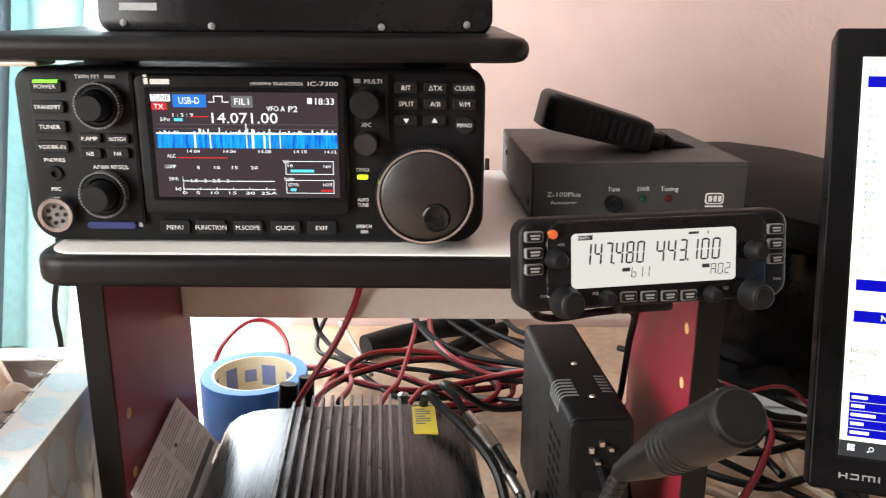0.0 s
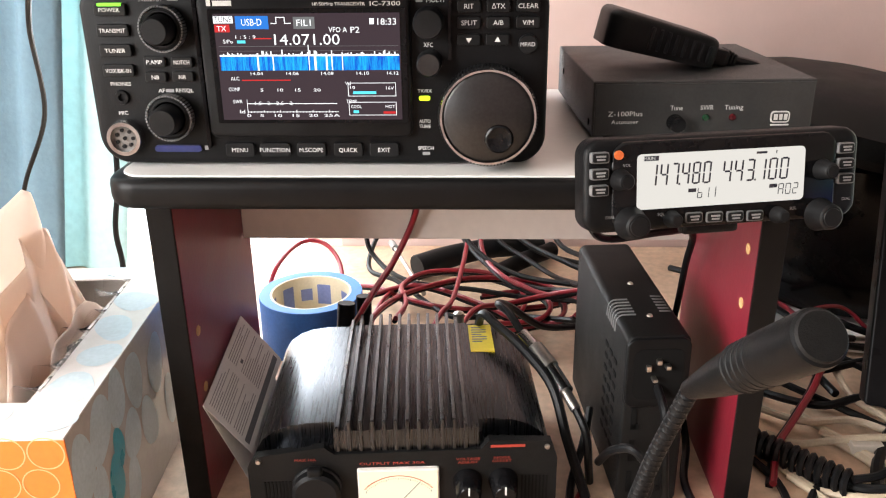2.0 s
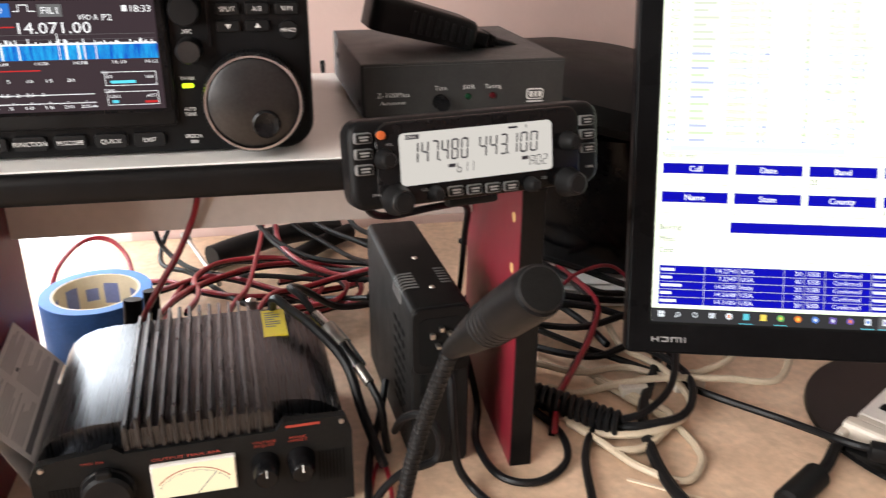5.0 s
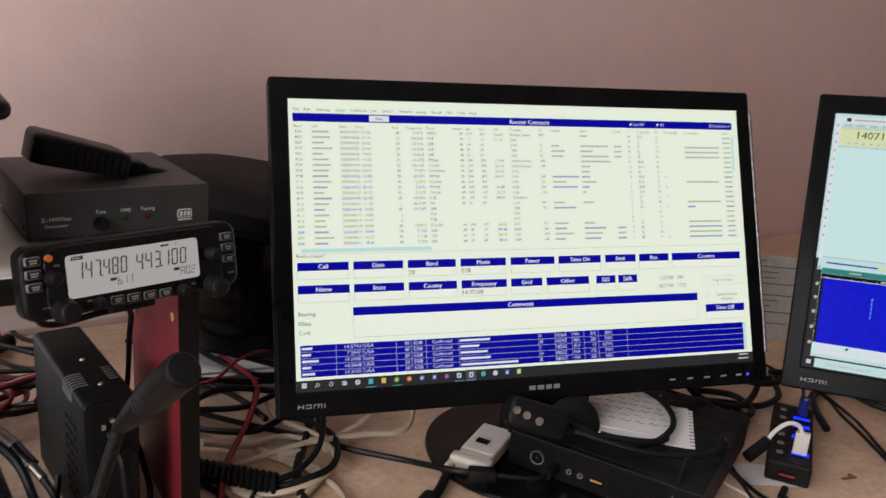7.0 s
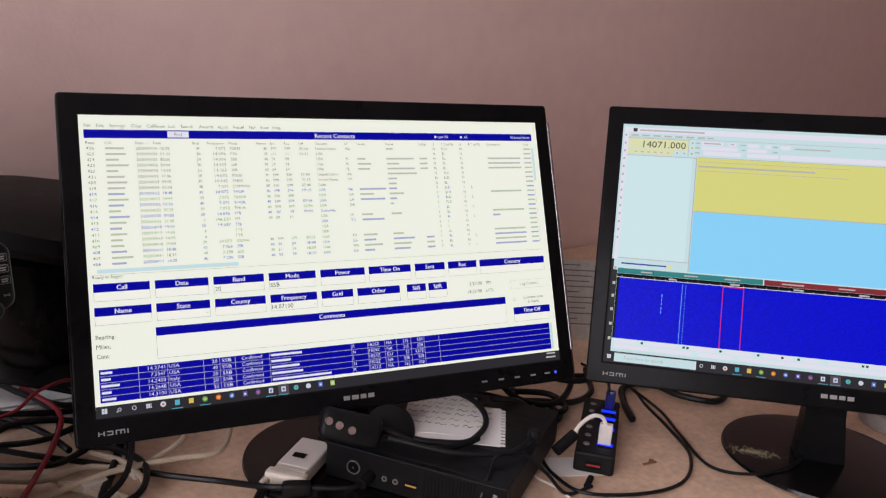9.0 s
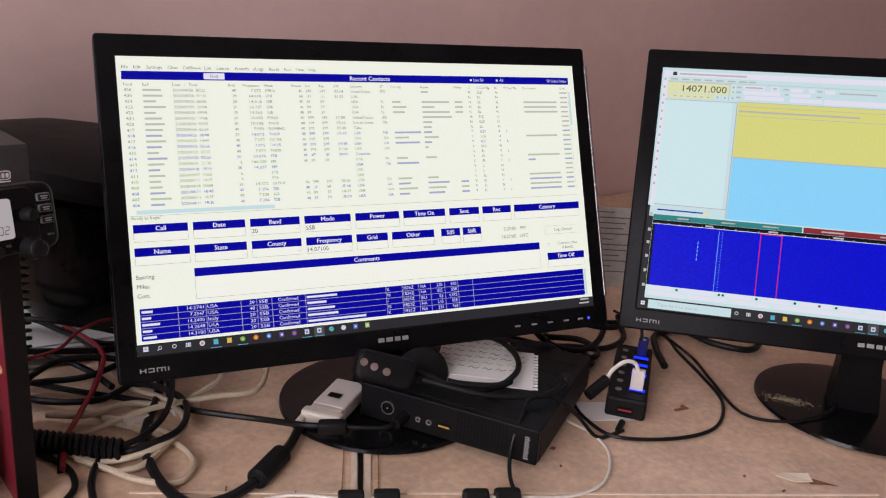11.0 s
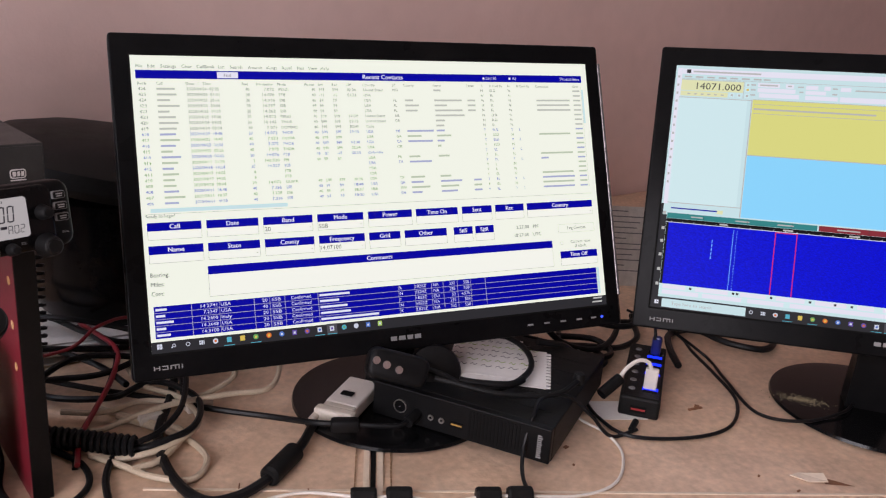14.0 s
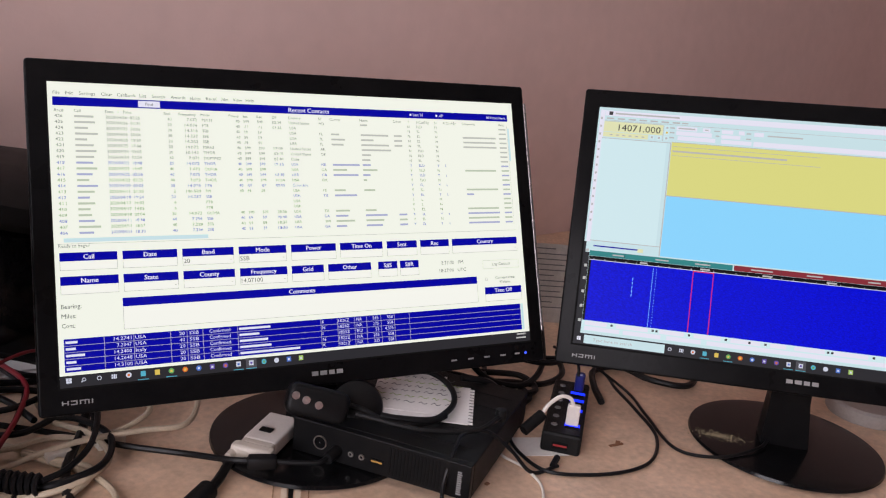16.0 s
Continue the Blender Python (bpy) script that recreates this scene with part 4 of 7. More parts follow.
part("meter_scale", rects(rows, -0.0037), INK, meter)
rows = []
for k in range(40):
    a_ = radians(138 - 96 * k / 39)
    x, z = 90.5 + 27.5 * math.cos(a_), 19 + 27.5 * math.sin(a_)
    rows.append((x - 0.7, z - 0.3, x + 0.7, z + 0.3))
part("meter_arc", rects(rows, -0.0037), LEGEND_RED, meter)
part("meter_needle", tube([(0.091, -0.004, 0.027), (0.104, -0.004, 0.042)], 0.0003, 6, 2), INK, meter)
for x in (0.133, 0.155):
    k = part("knob", lathe([(0, -0.016), (0.006, -0.016), (0.0075, -0.014), (0.009, -0.001), (0.0095, 0.001)], "y", 28, (x, 0, 0.0385)), GLOSS, ps, "", True, True)
    part("pointer", box(x - 0.0005, x + 0.0005, -0.0166, -0.0155, 0.040, 0.045), LEGEND, k)
part("lighter_socket", lathe([(0, -0.010), (0.0125, -0.010), (0.0145, -0.008), (0.0145, -0.003), (0.0155, -0.002), (0.0155, 0.001)], "y", 36, (0.0405, 0, 0.0375)), RUBBER, ps, "capped round socket", True, True)
part("socket_tab", box(0.036, 0.045, -0.009, -0.003, 0.050, 0.0555, 0.0015), RUBBER, ps)
word_parts("legend", [("MAX 10A", 28, 56.6, 1.7, 13), ("OUTPUT MAX 30A", 67, 52.6, 1.9, 40), ("VOLTAGE", 126, 54.3, 1.7, 14.5), ("ADJUST", 127, 51.9, 1.7, 12.5), ("NOISE", 149, 54.7, 1.7, 10), ("OFFSET", 148, 52.3, 1.7, 12)], -0.0005, LEGEND_RED, ps, lambda b: b, "red lettering")
part("logo", rects([(147, 62.9, 168, 64.8)], -0.0005), LEGEND_RED, ps, "red maker's mark as a plain bar")
for i in range(8):
    for x0 in (0.008, 0.166):
        part("vent_slot", box(x0 + 0.0022 * i, x0 + 0.0011 + 0.0022 * i, -0.0005, 0.0012, 0.02, 0.042), GAP, ps)
for x, z in ((0.006, 0.057), (0.1815, 0.0625)):
    part("screw", lathe([(0, -0.0016), (0.0014, -0.0014), (0.0019, 0.0004)], "y", 14, (x, 0, z)), STEEL, ps)
lab = part("warning_label", box(0.141, 0.158, 0.098, 0.139, 0.0738, 0.0749), YELLOW, ps, "yellow warning label")
for i in range(7):
    part("label_line", box(0.143, 0.143 + 0.012 * (0.6 + 0.4 * math.sin(i * 2.1) ** 2), 0.112 + 0.0036 * i, 0.1132 + 0.0036 * i, 0.0749, 0.0752), INK, lab)
part("terminal", lathe([(0, 0), (0.004, 0), (0.004, 0.012), (0, 0.014)], "z", 16, (0.135, 0.154, 0.066)), STEEL, ps, "metal terminal post")

# ---- the black power brick ----
PB = axes((0.1775, 0.412, DESK), (0.9965, 0.08, 0), (0, 0, 1))
brick = thing("power_adapter", PB, "tall black plastic power adapter with vent slots standing on edge", "power adapter")
part("case", rounded(0, 0.040, 0.0, 0.124, 0.0, 0.152, 0.005, 5, 0.002), BLACK_MATT, brick, "", True, True)
part("front_lip", rounded(0.0004, 0.0396, 0.0755, 0.1232, -0.0022, 0.002, 0.006, 6, 0.0008), BLACK, brick, "moulded lip round the socket", True, True)
# no real recess here: the cavity's shade is the plate's near-black colour
part("socket", rounded(0.0045, 0.0355, 0.0815, 0.1165, -0.0026, 0.001, 0.006, 6), GAP, brick, "flat dark plate for the shaded socket recess")
for i, (x, z) in enumerate(((0.012, 0.102), (0.018, 0.107), (0.0235, 0.104), (0.0155, 0.096))):
    part("contact", box(x, x + 0.0032, -0.005 - 0.001 * i, -0.002, z, z + 0.004 - 0.0006 * i, 0.0006), STEEL, brick, "bright metal contact")
for r_ in range(3):
    for k, x in enumerate((0.006, 0.028)):
        z = 0.058 - 0.024 * r_
        part("slot", box(x, x + 0.0035, -0.0006, 0.001, z, z + 0.016), GAP, brick)
        part("slot", box(x - 0.002 if k else x, x + 0.0035 if k else x + 0.0055, -0.0006, 0.001, z, z + 0.004), GAP, brick)
for i in range(6):
    for s in (0, 1):
        p = tube([(-0.0002, 0.030 + 0.0045 * i, 0.113), (0.0004, 0.030 + 0.0045 * i, 0.1195), (0.0022, 0.030 + 0.0045 * i, 0.1232), (0.0055, 0.030 + 0.0045 * i, 0.1242), (0.0125, 0.030 + 0.0045 * i, 0.1242)] if not s else [(0.029, 0.034 + 0.0045 * i, 0.1242), (0.036, 0.034 + 0.0045 * i, 0.1236)], 0.0007, 6, 2)
        part("rib", p, KEY_GREY, brick)
for y in (0.028, 0.078):
    part("screw", lathe([(0, 0.001), (0.0016, 0.0009), (0.0022, -0.0003)], "z", 14, (0.021, y, 0.124)), STEEL, brick)
for i in range(8):
    for j in range(3):
        part("side_slot", box(-0.0005, 0.0006, 0.02 + 0.012 * j, 0.027 + 0.012 * j, 0.03 + 0.009 * i, 0.033 + 0.009 * i), GAP, brick)

# ---- tape, leaflet ----
tape = thing("tape_roll", pose(-0.064, 0.638, DESK) @ Matrix.Diagonal((0.92, 0.92, 1, 1)), "roll of blue masking tape lying flat on the desk", "tape")
part("tape", lathe([(0.0395, 0), (0.050, 0), (0.0505, 0.001), (0.0505, 0.047), (0.050, 0.048), (0.0395, 0.048), (0.0395, 0)], "z", 64), BLUE_TAPE, tape, "", True, True)
part("tape_edge", lathe([(0.0398, 0.0480), (0.0498, 0.0480), (0.0498, 0.0485), (0.0398, 0.0485), (0.0398, 0.0480)], "z", 64), BLUE_EDGE, tape, "paler layered edge")
core = part("core", lathe([(0.0375, 0), (0.0396, 0), (0.0396, 0.0482), (0.0375, 0.0482), (0.0375, 0)], "z", 64), CORE, tape, "printed cardboard core", True, True)
for a0, z0, z1, w in ((70, 0.02, 0.04, 22), (100, 0.024, 0.036, 18), (130, 0.018, 0.041, 20), (30, 0.02, 0.038, 18), (170, 0.02, 0.04, 20)):
    bm = bmesh.new()
    va = [[bm.verts.new((0.0373 * math.cos(radians(a0 + w * i / 6)), 0.0373 * math.sin(radians(a0 + w * i / 6)), z)) for z in (z0, z1)] for i in range(7)]
    for p, q in zip(va, va[1:]):
        bm.faces.new((p[0], q[0], q[1], p[1]))
    part("print", bm, CORE_PRINT, core, "blue printing")

leaf_t, leaf_l = Vector((-0.0858, 0.497, 0.849)), Vector((-0.0858, 0.402, 0.833))
lv = Vector((0.530, 0.141, -0.836)) * 0.047
leaf_r = leaf_t + lv
leaf = thing("leaflet", axes(leaf_l, leaf_t - leaf_l, leaf_l - leaf_r + (leaf_t - leaf_l) * 0.3), "folded white printed leaflet leaning against the red panel", "leaflet")
lu = leaf_t - leaf_l
ln = lu.cross(lv).normalized()
ln = ln if ln.dot(Vector((0.1, 0, 1.1)) - leaf_l) > 0 else -ln


def sheet(p, u, v, n, thick):
    bm = bmesh.new()
    vs = [bm.verts.new(p + u * a + v * b + n * c) for c in (0, thick) for a, b in ((0, 0), (1, 0), (1, 1), (0, 1))]
    for f in ((0, 1, 2, 3), (4, 5, 6, 7), (0, 1, 5, 4), (1, 2, 6, 5), (2, 3, 7, 6), (3, 0, 4, 7)):
        bm.faces.new([vs[i] for i in f])
    bmesh.ops.recalc_face_normals(bm, faces=bm.faces[:])
    return bm


front = part("front_page", sheet(leaf_l, lu, lv, ln, 0.0003), PAPER, leaf, "", False)
part("back_page", sheet(leaf_l - ln * 0.0006, lu, Vector((0.30, 0.158, -0.938)) * 0.079, ln, 0.0003), PAPER, leaf, "", False)
rng = random.Random(5)
for i in range(17):
    for a0, a1 in ((0.05, 0.46), (0.53, 0.95)):
        if i in (5, 6) and a0 > 0.5 or i == 11 and a0 < 0.5:
            continue
        part("print_line", sheet(leaf_l + lu * a0 + lv * (0.07 + 0.042 * i) + ln * 0.0003, lu * (a1 - a0) * (1 if rng.random() < 0.6 else rng.uniform(0.4, 0.9)), lv * 0.014, ln, 0.0001), PRINT_GREY, front, "", False)
part("print_mark", sheet(leaf_l + lu * 0.60 + lv * 0.29 + ln * 0.0003, lu * 0.04, lv * 0.05, ln, 0.0001), INK, front, "", False)
part("print_block", sheet(leaf_l + lu * 0.04 + lv * 0.82 + ln * 0.0003, lu * 0.92, lv * 0.10, ln, 0.0001), INK, front, "dark printed band", False)

# ---- the two monitors ----
M1 = axes((0.5849, 0.4113, 0.9675), (0.958, -0.2864, 0.0129), (0.0917, 0.3489, 0.9326)) @ Matrix.Scale(0.964, 4)
M2 = axes((0.9789, 0.1008, 0.9888), (0.54763, -0.83505, 0.05276), (0.2602, 0.22989, 0.93779)) @ Matrix.Scale(0.964, 4)


def monitor(m, foot, label):
    """A wide monitor: housing and screen in the screen's axes m, a foot disc standing on the desk at foot."""
    t = thing("monitor", Matrix.Translation((*foot, DESK)), label, "monitor")
    inv = t.matrix_basis.inverted()

    def tr(bm):
        bm.transform(inv @ m)
        return bm
    part("bezel", tr(rounded(-0.256, 0.256, -0.1575, 0.1548, 0.0, 0.020, 0.0035, 5, 0.002)), BEZEL, t, "gloss black bezel", True, True)
    part("bezel_step", tr(rounded(-0.2405, 0.2405, -0.136, 0.136, -0.0006, 0.001, 0.001, 2)), GAP, t)
    part("back_shell", tr(rounded(-0.225, 0.225, -0.13, 0.125, 0.018, 0.045, 0.03, 6, 0.0)), BLACK, t)
    sc = part("screen", tr(rects([(-238.5, -134, 238.5, 134)], -0.0009)), LCD1, t, "lit screen")
    part("foot_disc", lathe([(0, 0.0005), (0.098, 0.0005), (0.1035, 0.003), (0.1025, 0.0062), (0.09, 0.0080), (0, 0.0090)], "z", 72), GLOSS, t, "round gloss black foot", True, True)
    top = inv @ m @ Vector((0, 0.035, -0.10))
    base = Vector((top.x * 0.25, top.y * 0.25, 0.008))
    b = bmesh.new()
    ux = (inv @ m).to_3x3() @ Vector((1, 0, 0))
    back = Vector((-ux.y, ux.x, 0))
    rings = []
    for p, w, d in ((base, 0.026, 0.016), (base.lerp(top, 0.45), 0.021, 0.013), (top, 0.022, 0.014)):
        rings.append([b.verts.new(p + ux * w * i + back * d * j) for i, j in ((-1, -1), (1, -1), (1, 1), (-1, 1))])
    for p, q in zip(rings, rings[1:]):
        for i in range(4):
            b.faces.new((p[i], p[(i + 1) % 4], q[(i + 1) % 4], q[i]))
    b.faces.new(rings[0]), b.faces.new(rings[-1])
    bmesh.ops.recalc_face_normals(b, faces=b.faces[:])
    part("neck", b, BLACK, t)
    part("logo", tr(rects([(-15, -147, -8.5, -142.8), (-6.5, -147, 0.5, -142.8), (2.5, -147, 8.5, -142.8), (10.5, -147, 17, -142.8)], -0.0003)), LEGEND_DIM, t, "grey maker's mark as plain bars")
    part("port_mark", tr(rects([(-237.7, -149, -236.6, -145.2), (-233.4, -149, -232.3, -145.2), (-236.6, -147.5, -233.4, -146.7), (-230.6, -149, -225.4, -148.1), (-230.6, -146.1, -225.4, -145.2), (-226.4, -148.1, -225.4, -146.1), (-223.6, -149, -222.6, -145.2), (-219.8, -149, -218.8, -145.2), (-216.8, -149, -215.8, -145.2), (-222.6, -146.1, -216.8, -145.2), (-214, -149, -213, -145.2)], -0.0003)), LEGEND_DIM, t, "grey port mark as plain bars")
    return t, sc, tr


mon, sc, tr = monitor(M1, (0.583, 0.387), "widescreen monitor with a contact log on its screen")
Y = -0.0011
part("side_trim", tr(rounded(0.2545, 0.2578, -0.125, 0.135, -0.001, 0.016, 0.001, 2, 0.0008)), SILVER_TRIM, mon, "worn shiny right edge")
part("power_light", tr(lathe([(0, -0.0008), (0.0013, -0.0006), (0.0016, 0.0004)], "y", 14, (0.2316, 0, -0.147))), LED_BLUE_SMALL, mon, "small blue power light")
bar_parts("button_mark", [(x - 3.4, -147.9, x + 3.4, -146.1) for x in (142, 162.3, 182.3, 202.5, 220.8)], -0.0003, LEGEND_DIM, mon, tr)


def bold(rows, shift=0.3):
    """Each word set twice, a little apart, for heavier lettering."""
    return [(t_, x + d * shift / 2, z, h, w) for t_, x, z, h, w in rows for d in (-1, 1)]


# the logging program on the first screen
part("top_band", tr(rects([(-234.7, 112.8, 231.5, 120.6)], Y)), LCD_BLUE, sc, "navy title band")
heads = [("Call", -234.6, -187.6), ("Date", -183.2, -136), ("Band", -131.5, -84.3), ("Mode", -79.6, -33.3), ("Power", -28.4, 17.8), ("Time On", 22.2, 68.4), ("Sent", 73.2, 107.5), ("Rec", 111.5, 145.4), ("Country", 149.3, 231)]
heads2 = [("Name", -234.8, -187.4), ("State", -183.3, -136), ("County", -131.5, -84.2), ("Frequency", -79.5, -33.5), ("Grid", -29, 3.7), ("Other", 8.3, 54.2), ("S#S", 62.1, 83.5), ("S#R", 86.6, 108)]
for rows_, z1, z0, z2 in ((heads, -17.6, -25.1, -33.2), (heads2, -38.4, -46.1, -54.1)):
    for t_, a, b_ in rows_:
        part("field", tr(rects([(a, z2, b_, z0)], Y)), LCD_LINE, sc)
        part("field_inside", tr(rects([(a + 0.4, z2 + 0.4, b_ - 0.4, z0)], Y - 0.0001)), LCD_FIELD, sc)
        part("field_heading", tr(rects([(a, z0, b_, z1)], Y - 0.0002)), LCD_BLUE, sc, "navy heading")
        if t_ in ("Band", "Mode", "State", "County", "Frequency", "Country"):
            part("list_arrow", tr(rects([(b_ - 3.6, z2 + 3.6, b_ - 2, z2 + 4.2)], Y - 0.0002)), LCD_LINE, sc)
part("comments_field", tr(rects([(-185, -87.6, 176.6, -60)], Y)), LCD_LINE, sc)
part("comments_inside", tr(rects([(-184.6, -87.2, 176.2, -60)], Y - 0.0001)), LCD_FIELD, sc)
part("comments_heading", tr(rects([(-185, -67.2, 176.6, -59.6)], Y - 0.0002)), LCD_BLUE, sc)
part("time_field", tr(rects([(185.6, -87.6, 232, -72)], Y)), LCD_LINE, sc)
part("time_inside", tr(rects([(186, -87.2, 231.6, -72)], Y - 0.0001)), LCD_FIELD, sc)
part("time_heading", tr(rects([(185.6, -79.7, 232, -72)], Y - 0.0002)), LCD_BLUE, sc)
part("log_button", tr(rects([(185.4, -51.8, 231.2, -42.6)], Y)), LCD_LINE, sc)
part("log_button_face", tr(rects([(185.7, -51.5, 230.9, -42.9)], Y - 0.0001)), LCD1, sc)
part("tick_box", tr(rects([(187, -64.6, 190, -61.6)], Y)), LCD_LINE, sc)
part("tick_box_inside", tr(rects([(187.4, -64.2, 189.6, -62)], Y - 0.0001)), LCD_FIELD, sc)
part("spot_table", tr(rects([(-234.2, -121, 229, -92.4)], Y)), LCD_BLUE, sc, "navy table")
lines = [(-234.2, -92.4 - 5.72 * i - 0.4, 229, -92.4 - 5.72 * i) for i in range(1, 5)]
lines += [(x, -121, x + 0.4, -92.4) for x in (-202, -177.4, -145.8, -131.3, -117.1, -85, -3.2, 14.1, 32.2, 45.1, 60.9, 75.8, 92.8)]
bar_parts("table_line", lines, Y - 0.0001, LCD_LINE, sc, tr)
part("table_scroll", tr(rects([(229.4, -121, 232.6, -92.4)], Y)), LCD_PALE, sc)
part("find_box", tr(rects([(-163.3, 113.8, -144.2, 119.6)], Y - 0.0001)), LCD_WHITE, sc)
bar_parts("window_line", [(-236, -10.2, 232, -9.8), (229.6, -4, 229.9, 109)], Y, LCD_LINE, sc, tr)
part("scroll_bar", tr(rects([(-230.6, -8.6, -107, -5)], Y)), LCD_PALE, sc)
part("scroll_thumb", tr(rects([(230.2, 68, 232.6, 105)], Y)), LCD_PALE, sc)
part("taskbar", tr(rects([(-238.5, -134, 238.5, -123.8)], Y)), LCD_BAR, sc, "dark taskbar")


def task_icons(x0, step, first, z, host, place):
    """A row of taskbar icons: plain lit marks in a few shapes, some underlined."""
    kinds = ["squares", "lens", "ring", "columns", ("disc", 0, 4), ("page", 1, 1), ("page", 2, 2), ("disc", 3, 2), ("disc", 4, 2), ("disc", 5, 0), ("page", 7, 0), ("disc", 7, 4), ("page", 0, 5), ("page", 0, 7), ("disc", 1, 3), ("disc", 0, 0), ("page", 5, 0), ("page", 6, 0)]
    for i, k in enumerate(kinds[first:]):
        x = x0 + step * i
        if k == "squares":
            b = rects([(x - 2.2 + 2.3 * p, z - 2.2 + 2.3 * r_, x - 0.1 + 2.3 * p, z - 0.1 + 2.3 * r_) for p in (0, 1) for r_ in (0, 1)], Y - 0.0001)
        elif k in ("lens", "ring"):
            b = ring(x * MM, z * MM, 0.0019 if k == "ring" else 0.0016, 0.0006, Y - 0.0001)
            if k == "lens":
                rects([(x - 2.4, z - 2.2, x - 1.2, z - 1.2)], Y - 0.0001, b)
        elif k == "columns":
            b = rects([(x - 2.2, z - 1.9, x - 0.9, z - 0.3), (x - 2.2, z + 0.1, x - 0.9, z + 1.9), (x - 0.5, z - 1.9, x + 1.1, z + 1.9), (x + 1.5, z - 1.9, x + 2.2, z + 1.9)], Y - 0.0001)
        else:
            b = lathe([(0, 0), (0.0024, 0)], "y", 18, (x * MM, Y - 0.0001, z * MM), None, False) if k[0] == "disc" else rects([(x - 2.1, z - 2.3, x + 2.1, z + 2.3)], Y - 0.0001)
            part("icon_centre", place(rects([(x - 1, z - 1.1, x + 1, z + 0.9)], Y - 0.0003)), ICON[k[2]], host)
        part("task_icon", place(b), ICON[0] if isinstance(k, str) else ICON[k[1]], host)
        if i + first in (5, 7, 12, 13):
            part("task_mark", place(rects([(x - 4.8, z - 5.4, x + 4.8, z - 4.8)], Y - 0.0001)), ICON[1], host)
        if i + first == 13:
            part("task_tile", place(rects([(x - 5, z - 4.8, x + 5, z + 4.6)], Y - 0.00005)), LCD_TILE, host)


def ring(cx, cz, r, t, y):
    bm = bmesh.new()
    n = 28
    a = [[bm.verts.new((cx + q * math.cos(2 * math.pi * i / n), y, cz + q * math.sin(2 * math.pi * i / n))) for q in (r, r - t)] for i in range(n)]
    for i in range(n):
        p, q = a[i], a[(i + 1) % n]
        bm.faces.new((p[0], q[0], q[1], p[1]))
    return bm


task_icons(-231.5, 12.13, 0, -128.1, sc, tr)
bar_parts("clock_bar", [(222, -126.6, 233, -125), (220.6, -130.6, 233, -129)], Y - 0.0001, LCD_LINE, sc, tr)
heading_text = [(t_, (a + b_) / 2, -23.4, 4.1, "c") for t_, a, b_ in heads] + [(t_, (a + b_) / 2, -44.3, 4.1, "c") for t_, a, b_ in heads2]
heading_text += [("Recent Contacts", -22.1, 114.4, 4.3, 42), ("Comments", -20, -65.4, 4.1, "c"), ("Time Off", 208.8, -77.8, 4.1, "c")]
white_text = bold(heading_text) + [("Last 50", 114, 115.2, 3, 12), ("All", 145, 115.2, 3, 4.4), ("50 Listed Items", 203.9, 115.2, 3, 24.7)]
bar_parts("option_dot", [(110, 115.4, 112.2, 117.6), (140.8, 115.4, 143, 117.6)], Y - 0.0002, LCD_WHITE, sc, tr)
spots = [("14.2741", "USA", "20", "1826Z", "NA", "235", "558"), ("7.2347", "USA", "40", "1824Z", "NA", "235", "558"), ("14.2400", "Italy", "20", "1823Z", "EU", "53", "4,575"), ("14.2648", "USA", "20", "1822Z", "NA", "235", "558"), ("14.3100", "USA", "20", "1821Z", "NA", "235", "558")]
bars_white = []
for i, (f_, c_, b_, z_, n_, e_, d_) in enumerate(spots):
    z = -96.7 - 5.72 * i
    white_text += [(f_, -193.8 if len(f_) > 6 else -191.6, z, 3, 14.6 if len(f_) > 6 else 12.4), (c_, -176, z, 3, 9.2), (b_, -138, z, 3, 4.8), ("SSB", -129.2, z, 3, 8.6), ("Confirmed", -111, z, 3, 19.2), ("KNINK"[i], -1.8, z, 3, None),
                   (z_, 15.2, z, 3, 11.4), (n_, 34.3, z, 3, 6), (e_, 52 if len(e_) > 2 else 54.4, z, 3, None), (d_, 68 if len(d_) < 4 else 64.8, z, 3, None)]
    bars_white += [(-232.9, z + 0.3, -232.9 + (9.6, 8, 15, 8, 11.5)[i], z + 2.4), (-83.5, z + 0.3, -83.5 + (30, 19, 27, 30, 58)[i], z + 2.4)]
word_parts("screen_word", white_text, Y - 0.0003, LCD_WHITE, sc, tr)
bar_parts("entry_bar", bars_white, Y - 0.0003, LCD_WHITE, sc, tr)
dark = [("20", -130.4, -31, 4, 5.4), ("SSB", -78.6, -31, 4, 9), ("14.07100", -78.4, -52, 4, 20.4), ("Bearing:", -235, -66.2, 3.8, 16), ("Miles:", -235, -74.6, 3.8, 11.6), ("Cont:", -235, -82.9, 3.8, 10.6)]
word_parts("screen_word", dark, Y - 0.0003, LCD_TEXT_DARK, sc, tr)
grey = [("2:27:00   PM", 134.5, -44.5, 3.6, 26.5), ("18:27:00   UTC", 132, -52.8, 3.6, 32), ("Current time", 199.5, -63.6, 3.2, 25), ("if blank.", 205, -68.4, 3.2, 14.5), ("Log Contact", 208.5, -48.4, 3.2, "c"), ("Ready to begin!", -235, -13.2, 3, 25), ("Find", -153.8, 115.2, 2.8, "c")]
for t_, x in (("File", -234), ("Edit", -224.1), ("Settings", -212.8), ("Clear", -194.5), ("CallBook", -181.1), ("List", -161.8), ("Search", -150.9), ("Awards", -134.3), ("eLogs", -117), ("Recall", -102.1), ("Net", -87.3), ("View", -76.7), ("Help", -64.2)):
    grey.append((t_, x, 122.8, 3, None))
